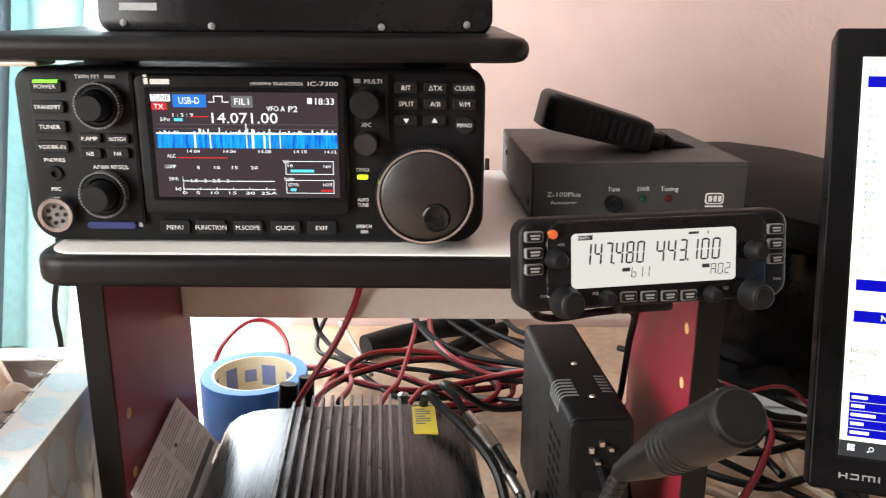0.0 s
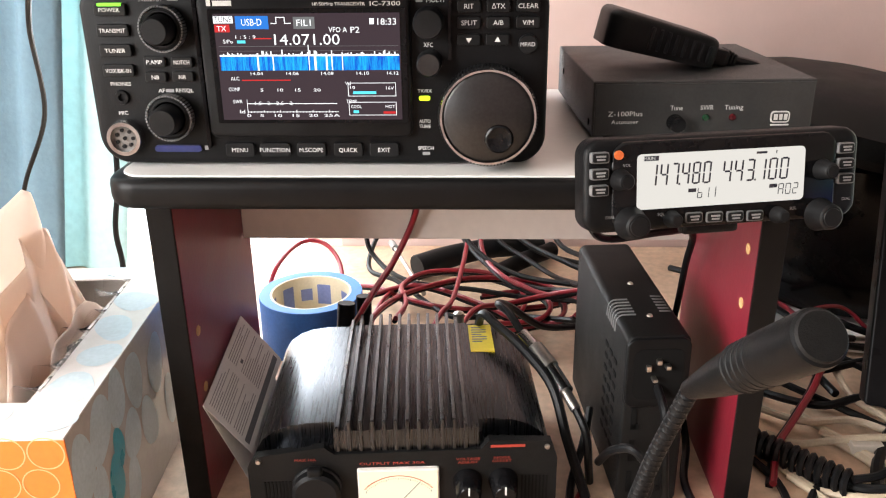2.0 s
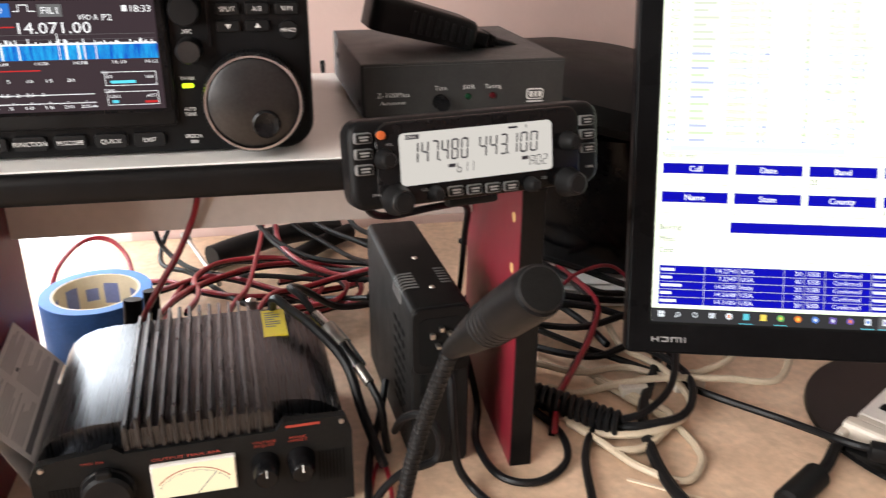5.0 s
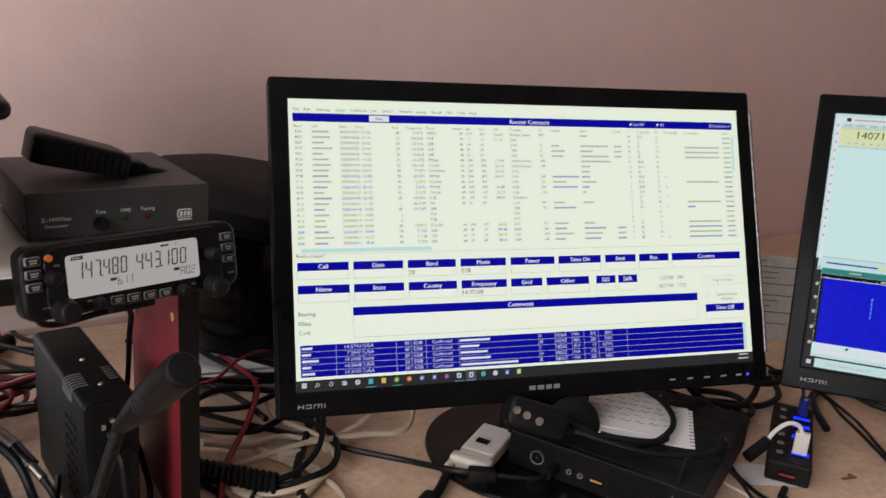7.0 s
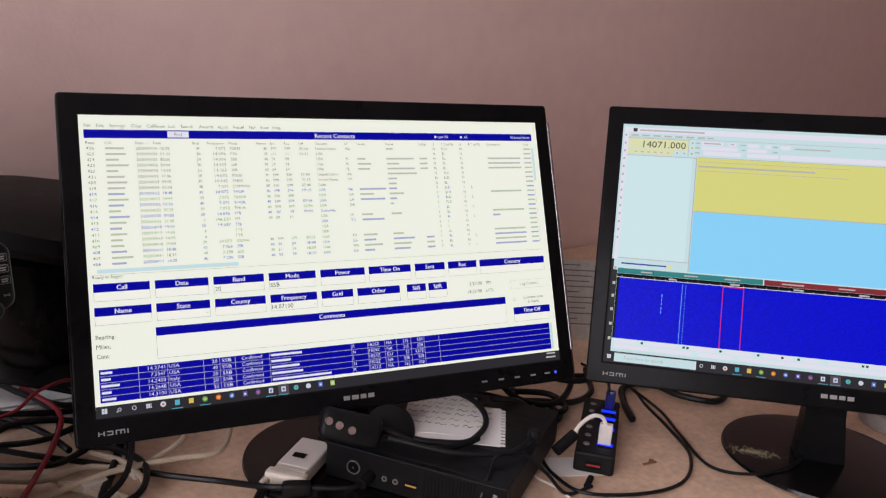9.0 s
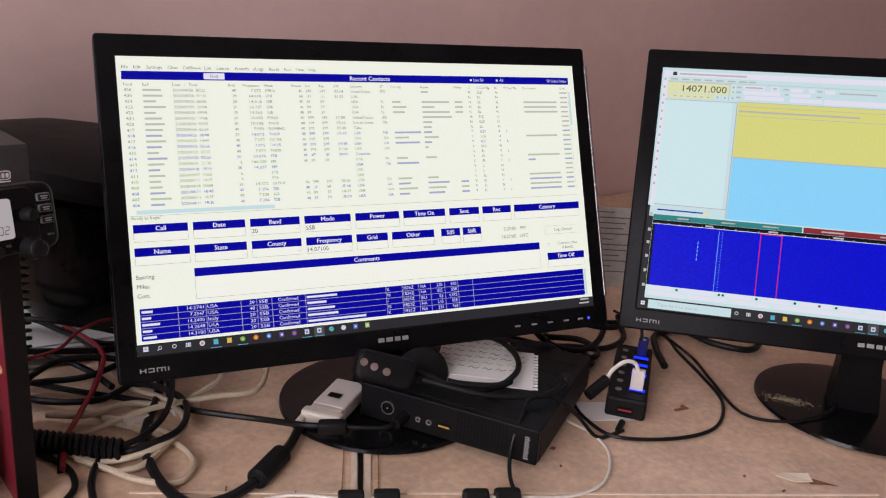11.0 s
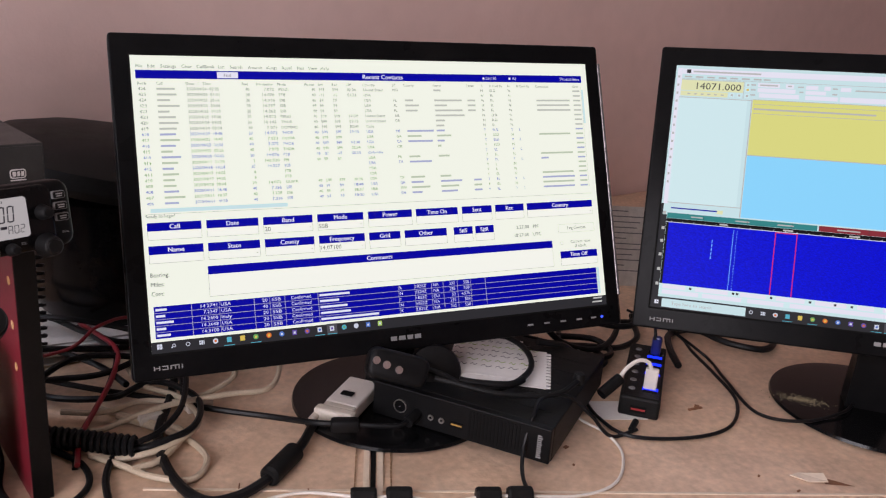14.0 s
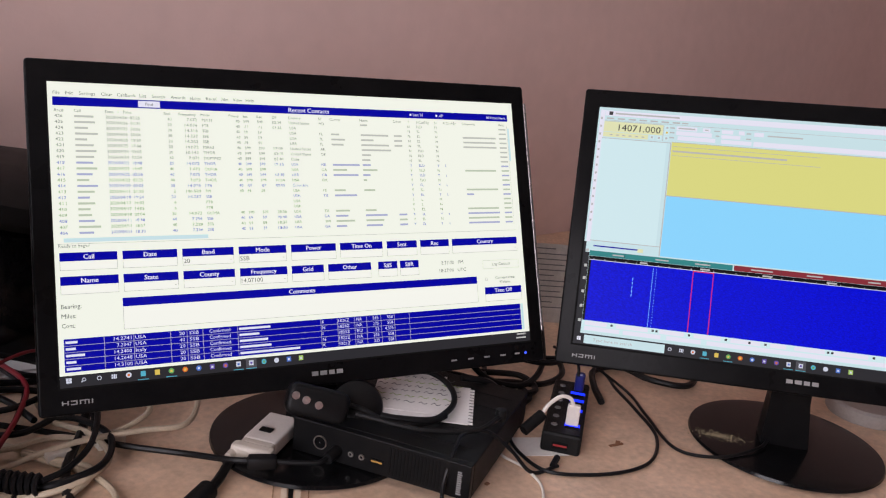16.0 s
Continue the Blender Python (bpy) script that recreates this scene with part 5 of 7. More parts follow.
for t_, x in (("Rec#", -233.6), ("Call", -217.7), ("Date   /   Time", -191.8), ("Bnd", -141.3), ("Frequency", -128), ("Mode", -108), ("Power", -81.6), ("Snt", -68.2), ("Rec", -54.5), ("Off", -39.7), ("Country", -23), ("ST", 8), ("County", 20), ("Name", 52.5), ("Other", 90.1), ("S", 107.4), ("S Conf By", 117.2), ("N", 138.6), ("R Conf By", 149.5), ("Comments", 172.4), ("Grid", 219)):
    grey.append((t_, x, 107.2, 2.6, None))
log = [("2020/04/26  02:25", "40", "7.072", "PSK31", "599", "02:34"), ("2020/04/26  01:31", "20", "14.076", "FT8", "-11", "01:32"), ("2020/04/25  20:06", "20", "14.316", "SSB", "59", ""), ("2020/04/25  20:04", "20", "14.237", "SSB", "59", ""), ("2020/04/25  19:59", "20", "14.262", "SSB", "59", ""),
       ("2020/04/25  17:06", "20", "14.072", "PSK63", "599", "17:09"), ("2020/04/24  03:05", "30", "10.142", "THOR", "599", "03:15"), ("2020/04/24  02:24", "40", "7.071", "DOMINO", "599", "02:40"), ("2020/04/22  18:48", "20", "14.072", "THOR", "599", "19:15"), ("2020/04/22  14:47", "40", "7.073", "OLIVIA", "599", ""),
       ("2020/04/22  02:56", "40", "7.075", "THOR", "599", "03:38"), ("2020/04/22  02:25", "40", "7.073", "THOR", "599", "02:54"), ("2020/04/20  00:03", "20", "14.076", "FT8", "-07", "00:05"), ("2020/04/11  21:20", "2", "146.520", "FM", "59", ""), ("2020/04/18  19:24", "20", "14.237", "SSB", "", ""),
       ("2020/04/17  14:02", "6", "", "FT8", "", ""), ("2020/04/17  14:05", "6", "", "FT8", "", ""), ("2020/04/18  20:04", "20", "14.072", "OLIVIA", "599", "20:26"), ("2020/04/11  18:48", "40", "7.256", "SSB", "59", "18:48"), ("2020/04/11  18:37", "40", "7.228", "SSB", "59", "18:37"), ("2020/04/11  18:30", "40", "7.236", "SSB", "59", "18:30")]
states = {0: ("MD", 0), 2: ("FL", 9), 3: ("FL", 15), 4: ("FL", 13), 5: ("AR", 0), 6: ("OR", 0), 8: ("NE", 29), 9: ("GA", 15), 10: ("CA", 27), 11: ("OK", 0), 13: ("MI", 12), 14: ("TX", 24), 17: ("TX", 15), 18: ("GA", 13), 19: ("WV", 20), 20: ("GA", 11)}
tone = "ggggggggbnbnbnbnnnbnb"
text_of = {"g": grey, "n": [], "b": []}
bar_of = {"g": [], "n": [], "b": []}
call_bar = (16, 17, 11, 19, 10, 15, 17, 15, 14, 17, 13, 10, 17, 14, 10, 14, 10, 11, 13, 18, 12)
name_bar = (8, 0, 31, 14, 31, 33, 10, 9, 9, 16, 8, 4, 0, 12, 0, 0, 0, 12, 24, 20, 18)
note_bar = {2: 42, 3: 41, 4: 42, 9: 39, 13: 40, 14: 9, 17: 39, 18: 40, 19: 39, 20: 39}
for i, (d_, b_, f_, m_, s_, o_) in enumerate(log):
    z = 102.2 - 5.2 * i
    T, R = text_of[tone[i]], bar_of[tone[i]]
    T += [(str(426 - i), -233.4, z, 2.7, 6.4), (d_, -191.6, z, 2.7, 29), (b_, -138.4 if len(b_) > 1 else -136, z, 2.7, None), (m_, -107, z, 2.7, None)]
    if f_:
        T.append((f_, -110.6 - 2.05 * len(f_), z, 2.7, 2.05 * len(f_) - 0.9))
    if s_:
        T += [("40", -75.2, z, 2.7, None), (s_, -67.8, z, 2.7, None), (s_, -54.2, z, 2.7, None)]
    if o_:
        T.append((o_, -39.5, z, 2.7, 9))
    T.append(("United States" if i in (0, 5, 6) else "Cuba" if i == 7 else "Colombia" if i == 12 else "USA", -22.6, z, 2.7, None))
    T += [("Y" if i > 7 else "N", 106.4, z, 2.7, None), ("L" if i in (15, 16) else "ELD" if i in (0, 5, 6, 8, 9, 10, 11) else "EL", 117, z, 2.7, None), ("Y" if i in (8, 10, 12, 14, 18, 20) else "N", 138.6, z, 2.7, None)]
    if i in (8, 10, 12, 14, 18, 20):
        T.append(("L", 148.4, z, 2.7, None))
    R.append((-217.7, z + 0.3, -217.7 + call_bar[i], z + 2.2))
    if i in states:
        T.append((states[i][0], 8.3, z, 2.7, None))
        if states[i][1]:
            R.append((20.4, z + 0.3, 20.4 + states[i][1], z + 2.2))
    if name_bar[i]:
        R.append((52.6, z + 0.3, 52.6 + name_bar[i], z + 2.2))
    if i in (2, 3, 4, 18, 19, 20):
        R.append((90, z + 0.3, 99, z + 2.2))
    if i in note_bar:
        R.append((172.3, z + 0.3, 172.3 + note_bar[i], z + 2.2))
    R.append((218.6, z + 0.3, 228, z + 2.1))
for k, m_ in (("g", LCD_TEXT_GREY), ("n", LCD_TEXT_GREEN), ("b", LCD_TEXT_BLUE)):
    word_parts("log_word", text_of[k], Y - 0.0003, m_, sc, tr)
    bar_parts("log_bar", bar_of[k], Y - 0.0003, {"g": LCD_BAR_GREY, "n": LCD_BAR_GREEN, "b": LCD_BAR_BLUE}[k], sc, tr)

mon2, sc2, tr = monitor(M2, (1.0106, 0.0976), "widescreen monitor showing a blue waterfall display")
sc2.data.materials[0] = LCD_PALE
part("desktop_strip", tr(rects([(-238.5, -124, -231.5, -32), (-238.5, -124, -236, -20)], Y)), LCD_BAR, sc2)
part("back_window", tr(rects([(-236.6, -20, -231.5, 131)], Y)), LCD_WHITE, sc2)
bar_parts("desktop_mark", [(-235.6, z - 1.6, -232.6, z + 1.6) for z in (-30, -47, -61, -76, -92, -108)], Y - 0.0001, LCD_LINE, sc2, tr)
bar_parts("ruler_mark", [(-235.6, 120 - 9 * i, -233.6, 122.4 - 9 * i) for i in range(14)], Y - 0.0001, LCD_LINE, sc2, tr)
part("title_strip", tr(rects([(-231.3, 124.5, 238.5, 130.5)], Y)), LCD_WHITE, sc2)
part("icon", tr(rects([(-227, 125.6, -222.6, 129.6)], Y - 0.0001)), LCD_TEXT_DARK, sc2)
bar_parts("title_bar", [(-220, 126.6, -150, 128.4)] + [(-229 + 12 * i, 120.8, -221 + 12 * i, 122.4) for i in range(7)] + [(-147, 121, -140, 122.4)], Y - 0.0001, LCD_LINE, sc2, tr, "unreadable title as a bar")
part("frequency_box", tr(rects([(-231.3, 106.4, -166.4, 118)], Y)), LCD_KHAKI, sc2, "pale yellow frequency box")
part("meter_strip", tr(rects([(-231.3, 100.4, -182, 105.8)], Y)), LCD_KHAKI, sc2, "pale yellow strip")
bar_parts("meter_tick", [(-224 + 7 * i, 102.2, -221 + 7 * i, 103.4) for i in range(6)], Y - 0.0001, LCD_LINE, sc2, tr)
bar_parts("small_button", [(x, z, x + 4.6, z + 4.6) for x, z in ((-164.4, 113), (-164.4, 107.6), (-180, 101), (-172.4, 101), (-164.4, 101))], Y, LCD_PALE2, sc2, tr)
bar_parts("button_icon", [(x + 1.2, z + 1.2, x + 3.4, z + 3.4) for x, z in ((-164.4, 113), (-180, 101), (-172.4, 101), (-164.4, 101))], Y - 0.0001, LCD_LINE, sc2, tr)
part("button_icon", tr(rects([(-163.2, 108.8, -161, 111)], Y - 0.0001)), ICON[2], sc2)
part("list_pane", tr(rects([(-232.4, -18, -157.4, 98.2)], Y)), LCD_PALE2, sc2)
part("list_scroll", tr(rects([(-161, -18, -157.4, 98.2)], Y - 0.0001)), LCD_PALE, sc2)
part("slider", tr(rects([(-228, -25, -180, -23.6)], Y)), LCD_BLUE, sc2)
part("slider_end", tr(rects([(-180, -27, -174, -23)], Y)), LCD_KHAKI, sc2)
part("receive_pane", tr(rects([(-155.6, 39.4, 238.5, 99.4)], Y)), LCD_YELLOW, sc2, "yellow text pane")
part("transmit_pane", tr(rects([(-155.6, -28.4, 238.5, 38.8)], Y)), LCD_SKY, sc2, "light blue text pane")
part("teal_strip", tr(rects([(-231.3, -35.6, -79, -29.8)], Y)), LCD_TEAL, sc2, "teal button row")
part("maroon_strip", tr(rects([(-77.6, -35.6, 238.5, -29.8)], Y)), LCD_RED, sc2, "maroon button row")
bar_parts("key_caption", [(x, -33.4, x + w_, -32) for x, w_ in ((-206, 12), (-160, 14), (-118, 16), (-60, 22), (-4, 16), (56, 12), (112, 30), (176, 24))], Y - 0.0001, LCD_LINE, sc2, tr)
bar_parts("key_gap", [(x, -35.6, x + 0.5, -29.8) for x in (-193, -148, -104, -30, 24, 84, 152)], Y - 0.0001, LCD_TEXT_DARK, sc2, tr)
part("scale_strip", tr(rects([(-231.3, -40.2, 238.5, -35.8)], Y)), LCD_BLACK, sc2)
part("scale_line", tr(rects([(-231.3, -40.3, 238.5, -39.7)] + [(-226 + 11.6 * i, -40, -225.5 + 11.6 * i, -38.4) for i in range(40)], Y - 0.0001)), LCD_WHITE, sc2)
bar_parts("scale_figure", [(-176, -38.8, -168, -37), (-112, -38.8, -102, -37), (-48, -38.8, -38, -37), (16, -38.8, 26, -37), (80, -38.8, 90, -37)], Y - 0.0001, LCD_LINE, sc2, tr)
part("waterfall", tr(rects([(-231.3, -107.4, 238.5, -40.3)], Y)), WATERFALL, sc2, "blue waterfall")
part("waterfall_edge", tr(rects([(-231.3, -107.4, -228.6, -40.3)], Y - 0.0001)), LCD_BLACK, sc2)
tagged(part("signal_trace", tr(rects([(-182, -76 + 4.4 * i, -181.3, -73 + 4.4 * i) for i in range(5)] + [(-161.4 + 0.1 * (i % 3), -106.6 + 2.4 * i, -160.7 + 0.1 * (i % 3), -105.2 + 2.4 * i) for i in range(27)] + [(-157.6, -106 + 3.1 * i, -157.1, -105 + 3.1 * i) for i in range(21)], Y - 0.0001)), LCD_SKY, sc2), kind="stuff")
bar_parts("marker_line", [(-119.3, -107.4, -118.4, -40.4), (-98.2, -107.4, -97.3, -40.4), (-119.3, -41.6, -97.3, -40.5)], Y - 0.0001, LCD_PINK, sc2, tr, "red marker line")
part("control_strip", tr(rects([(-231.6, -119, 238.5, -107.6)], Y)), LCD_PALE2, sc2)
bar_parts("control_box", [(x, -112.6, x + w_, -108.2) for x, w_ in ((-228, 24), (-194, 34), (-148, 26), (-112, 28), (-74, 30), (-34, 16), (-10, 30), (28, 34), (80, 40), (140, 60))] + [(x, -118.4, x + w_, -114) for x, w_ in ((-228, 38), (-186, 40), (-140, 36), (-98, 330))], Y - 0.0001, LCD_WHITE, sc2, tr)
bar_parts("control_mark", [(x, -111.4, x + 2.4, -109.2) for x in (-200, -156, -152, -118, -80, -56, -40, 22, 26, 66, 122, 127)], Y - 0.0002, LCD_TEXT_DARK, sc2, tr)
part("taskbar", tr(rects([(-238.5, -134, 238.5, -122)], Y)), LCD_BAR, sc2)
part("search_box", tr(rects([(-227, -132.8, -140.6, -123.6)], Y - 0.0001)), LCD_PALE, sc2)
part("start_mark", tr(rects([(-234.6 + 2.2 * p, -130 + 2.2 * r_, -232.7 + 2.2 * p, -128.1 + 2.2 * r_) for p in (0, 1) for r_ in (0, 1)], Y - 0.0001)), LCD_WHITE, sc2)
task_icons(-135.2, 12.1, 2, -127.6, sc2, tr)
part("frequency_text", tr(words([("14071.000", -215, 108.2, 7.2, 46)], Y - 0.0002)), LCD_TEXT_DARK, sc2)
part("grey_text", tr(words([("Type here to search", -217, -129.6, 3.2, 42)], Y - 0.0002)), LCD_LINE, sc2)
rows = [(-152, 113.6, -130, 118), (-124, 113.6, -116, 118), (-104, 113.2, -92, 117.6), (-86, 113.2, -80, 117.6), (-70, 112.8, -60, 117.2), (-152, 108, -114, 112.6), (-104, 108, -84, 112), (-150, 102.4, -110, 107), (-104, 102.2, -72, 106.6), (-70, 101.6, 120, 107)]
bar_parts("entry_box", rows, Y, LCD_WHITE, sc2, tr)
bar_parts("entry_name", [(-159, 115, -154, 116.4), (-159, 109.6, -154, 111), (-159, 104, -154, 105.4), (-112, 115, -106, 116.2), (-110, 109.6, -106, 110.8), (-78, 114.6, -73, 116), (-78, 108.6, -73, 110), (-56, 113.6, -20, 115), (-150, 115, -132, 116.6), (-122, 115.2, -118, 116.6)], Y - 0.0001, LCD_LINE, sc2, tr)
bar_parts("pane_border", [(-232.4, 98.2, -157, 98.9), (-157, -28.4, -156, 99.4), (-155.6, 38.6, 238.5, 39.6), (-232.4, -18.8, -157, -18), (-231.3, 118, -166, 118.5), (-166.2, 100, -165.7, 118.5), (-155.6, 99.4, 238.5, 100), (-231.3, 119.2, 238.5, 119.6)], Y - 0.0002, LCD_LINE, sc2, tr)
bar_parts("pane_line", [(-154, 94.6, 0, 95.1), (-154, 88.6, -34, 90.4), (-154, 84.4, 0, 84.9)], Y - 0.0002, LCD_LINE, sc2, tr, "unreadable line as a bar")

# ---- tissue box ----
TB = axes((-0.127, 0.313, DESK), (0.998, 0.058, 0), (0, 0, 1))
tissue_box = thing("tissue_box", TB, "printed cardboard tissue box with orange end and blue leaf pattern", "tissue box")
W, D, Hh = 0.118, 0.226, 0.115
hx0, hx1, hy0, hy1 = -0.088, -0.034, 0.035, 0.205
for a, b, c, d in ((-W, hx0, 0, D), (hx1, 0, 0, D), (hx0, hx1, 0, hy0), (hx0, hx1, hy1, D)):
    part("top_panel", box(a, b, c, d, Hh - 0.0012, Hh), BOX_TOP, tissue_box, "pale printed top")
part("right_panel", box(-0.0012, 0, 0.0012, D, 0, Hh - 0.0012), BOX_SIDE, tissue_box, "beige printed side")
part("left_panel", box(-W, -W + 0.0012, 0.0012, D, 0, Hh - 0.0012), BOX_SIDE, tissue_box)
part("back_panel", box(-W + 0.0012, -0.0012, D - 0.0012, D, 0, Hh - 0.0012), BOX_SIDE, tissue_box)
end = part("end_panel", box(-W, 0, 0, 0.0012, 0, Hh - 0.0012), ORANGE, tissue_box, "orange end with pale rings")


for i in range(6):
    for j in range(6):
        cx, cz = -0.0105 - 0.0205 * i - (0.006 if j % 2 else 0), 0.106 - 0.0195 * j
        if cx - 0.01 > -W and cz - 0.01 > 0:
            part("ring", ring(cx, cz, 0.0099, 0.0007, -0.0003), ORANGE_RING, end)


def blob(cx, cy, rx, ry, turn, lift, plane):
    """A printed leaf: an uneven oval lying on the top or on the right side."""
    bm = bmesh.new()
    vs = []
    for i in range(24):
        a = 2 * math.pi * i / 24
        k = 1 + 0.08 * math.sin(2 * a + cx * 900) + 0.05 * math.sin(3 * a + cy * 700)
        p, q = rx * k * math.cos(a), ry * k * math.sin(a)
        u, v = cx + p * math.cos(turn) - q * math.sin(turn), cy + p * math.sin(turn) + q * math.cos(turn)
        vs.append(bm.verts.new((u, v, lift) if plane == "top" else (lift, u, v)))
    bm.faces.new(vs)
    return bm


for cx, cy, rx, ry, t_ in ((-0.017, 0.016, 0.016, 0.008, 0.3), (-0.016, 0.050, 0.012, 0.012, 0.2), (-0.013, 0.088, 0.010, 0.011, 0), (-0.060, 0.017, 0.020, 0.009, 0.4), (-0.017, 0.125, 0.010, 0.014, 0.3), (-0.016, 0.165, 0.012, 0.012, 0.8), (-0.10, 0.05, 0.009, 0.016, 0.2), (-0.10, 0.12, 0.009, 0.018, 0.1), (-0.05, 0.216, 0.016, 0.007, 0)):
    part("leaf_print", blob(cx, cy, rx * 1.2, ry * 1.35, t_, Hh + 0.0003, "top"), LEAF_PALE, tissue_box)
rng = random.Random(12)
for k, (cy, cz, rx, rz, t_) in enumerate(((0.014, 0.085, 0.011, 0.018, 0.2), (0.042, 0.092, 0.012, 0.017, -0.2), (0.070, 0.095, 0.010, 0.016, 0.1), (0.030, 0.062, 0.007, 0.012, 0.3), (0.052, 0.050, 0.008, 0.014, -0.1), (0.062, 0.066, 0.0065, 0.011, 0.2), (0.085, 0.060, 0.010, 0.015, 0.2),
        (0.010, 0.045, 0.009, 0.014, 0), (0.035, 0.030, 0.010, 0.013, 0.4), (0.075, 0.030, 0.009, 0.014, -0.2), (0.10, 0.090, 0.010, 0.018, 0.1), (0.115, 0.05, 0.010, 0.017, 0.2), (0.14, 0.08, 0.011, 0.018, 0), (0.16, 0.04, 0.01, 0.016, 0.2), (0.185, 0.08, 0.011, 0.017, 0.1))):
    part("leaf_print", blob(cy, cz, rx * 1.3, rz * 1.2, t_, 0.0002 + 0.00001 * k, "side"), LEAF_TEAL if k in (4, 5, 8) else LEAF_PALE, tissue_box)
# slab below the slot, its grey stands for the shade inside the box
tis = part("hole_shadow", box(hx0, hx1, hy0, hy1, 0.07, 0.072), PAPER_GREY, tissue_box, "grey slab for the shaded inside of the box")


def tissue_fold(top, y0, y1, x, lean, pleats, depth, seed):
    """A tissue pulled up out of the slot: a pleated sheet with a peaked upper edge, in the box's axes."""
    bm = bmesh.new()
    nu, nv = 60, 22
    g = []
    for i in range(nu + 1):
        u = i / nu
        zt = 0
        for (ua, za), (ub, zb) in zip(top, top[1:]):
            if ua <= u <= ub:
                zt = za + (zb - za) * (u - ua) / (ub - ua)
        col = []
        for j in range(nv + 1):
            f = j / nv
            saw = abs((pleats * u + 0.12 * seed + 0.35 * f) % 1 * 2 - 1) - 0.5
            fine = 0.3 * math.sin(9 * u + 5 * f + seed) * math.sin(4 * f + 2 * u)
            squeeze = 1 - 0.1 * (1 - f)
            yy = (y0 + y1) / 2 + (y1 - y0) * (u - 0.5) * squeeze
            col.append(bm.verts.new((x + lean * f + depth * (saw + fine) * (0.35 + 0.65 * f), yy + 0.004 * math.sin(7 * f + 3 * u), 0.072 + (zt - 0.072) * f)))
        g.append(col)
    for p, q in zip(g, g[1:]):
        for j in range(nv):
            bm.faces.new((p[j], q[j], q[j + 1], p[j + 1]))
    ob = part("tissue", bm, TISSUE, tissue_box, "white tissue standing out of the slot", True, True)
    ob.modifiers.new("paper", "SOLIDIFY").thickness = 0.0004
    return ob


tissue_fold([(0, 0.10), (0.25, 0.19), (0.55, 0.215), (0.66, 0.205), (0.82, 0.165), (1, 0.10)], 0.02, 0.178, -0.058, 0.0, 2.6, 0.013, 1.0)
tissue_fold([(0, 0.10), (0.3, 0.165), (0.6, 0.19), (0.85, 0.175), (1, 0.105)], 0.022, 0.172, -0.046, -0.008, 3.3, 0.010, 2.3)
tissue_fold([(0, 0.10), (0.35, 0.15), (0.7, 0.165), (1, 0.10)], 0.020, 0.135, -0.037, -0.012, 2.2, 0.008, 4.1)


def film_strip(x0, x1, y0, y1, seed):
    """Clear film round the slot, crumpled upwards along its inner edge."""
    bm = bmesh.new()
    n = 48
    rows = [(x0, 0.0), ((x0 + x1) / 2, 0.5), (x1, 1.0)]
    g = [[bm.verts.new((xx + 0.0025 * k * math.sin(11 * i / n + seed), y0 + (y1 - y0) * i / n, Hh + 0.0006 - 0.004 * k + 0.006 * k * abs(math.sin(17 * i / n + seed)) + 0.004 * k * math.sin(41 * i / n))) for xx, k in rows] for i in range(n + 1)]
    for p, q in zip(g, g[1:]):
        for j in range(2):
            bm.faces.new((p[j], q[j], q[j + 1], p[j + 1]))
    ob = part("film", bm, FILM, tissue_box, "clear plastic film round the slot", True, True)
    ob.modifiers.new("film", "SOLIDIFY").thickness = 0.0003
    ob.visible_shadow = False


tissue_fold([(0, 0.085), (0.3, 0.118), (0.7, 0.128), (1, 0.10)], 0.030, 0.185, -0.0355, -0.004, 4.0, 0.004, 5.0)
film_strip(hx1 + 0.003, hx1 - 0.012, hy0, hy1, 0.4)
cable("mains_cable", [(-0.245, 0.70, 1.02), (-0.252, 0.70, 0.90), (-0.263, 0.70, 0.84), (-0.262, 0.70, 0.80), (-0.262, 0.68, DESK + 0.004)], 0.0028, CABLE_BLACK, "black cord hanging behind the tissue box", group="hanging cords")
cable("mains_cable", [(-0.11, 0.53, 1.087), (-0.16, 0.52, 1.092), (-0.20, 0.52, 1.085), (-0.235, 0.56, 1.05), (-0.29, 0.66, 0.96), (-0.345, 0.70, 0.88), (-0.36, 0.70, 0.81), (-0.365, 0.69, DESK + 0.004)], 0.0021, CABLE_BLACK, "black cord hanging from the riser board before the curtain", group="hanging cords")

# ---- black bin behind the shelf ----
stack = thing("paper_stack", pose(0.45, 0.72, DESK, 0, 0, -12), "untidy stack of papers and magazines under the bin", "papers")
for i in range(9):
    x, y, r_ = 0.006 * math.sin(i * 2.3), 0.006 * math.cos(i * 3.1), 2.5 * math.sin(i * 1.7)
    b = box(-0.13, 0.13, -0.10, 0.10, 0.0023 * i, 0.0023 * i + 0.0019)
    b.transform(pose(x, y, 0, 0, 0, r_))
    part("sheet", b, PAPER if i % 3 else PAPER_GREY, stack)
bin_ = thing("bin", pose(0.452, 0.745, DESK + 0.0205), "glossy black rounded bin with a wide domed lid", "bin")
part("tub", lathe([(0, 0), (0.098, 0), (0.108, 0.004), (0.116, 0.03), (0.120, 0.14), (0.116, 0.143), (0, 0.143)], "z", 56), GLOSS, bin_, "", True, True)
lid = lathe([(0.118, 0.150), (0.150, 0.152), (0.156, 0.160), (0.152, 0.176), (0.125, 0.196), (0.085, 0.207), (0.04, 0.213), (0, 0.215)], "z", 56)
lid.transform(Matrix.Translation((-0.012, 0, 0.151)) @ pose(0, 0, 0, 0, 11, 0) @ Matrix.Translation((0, 0, -0.160)))
part("lid", lid, BLACK_MATT, bin_, "dusty black domed lid", True, True)

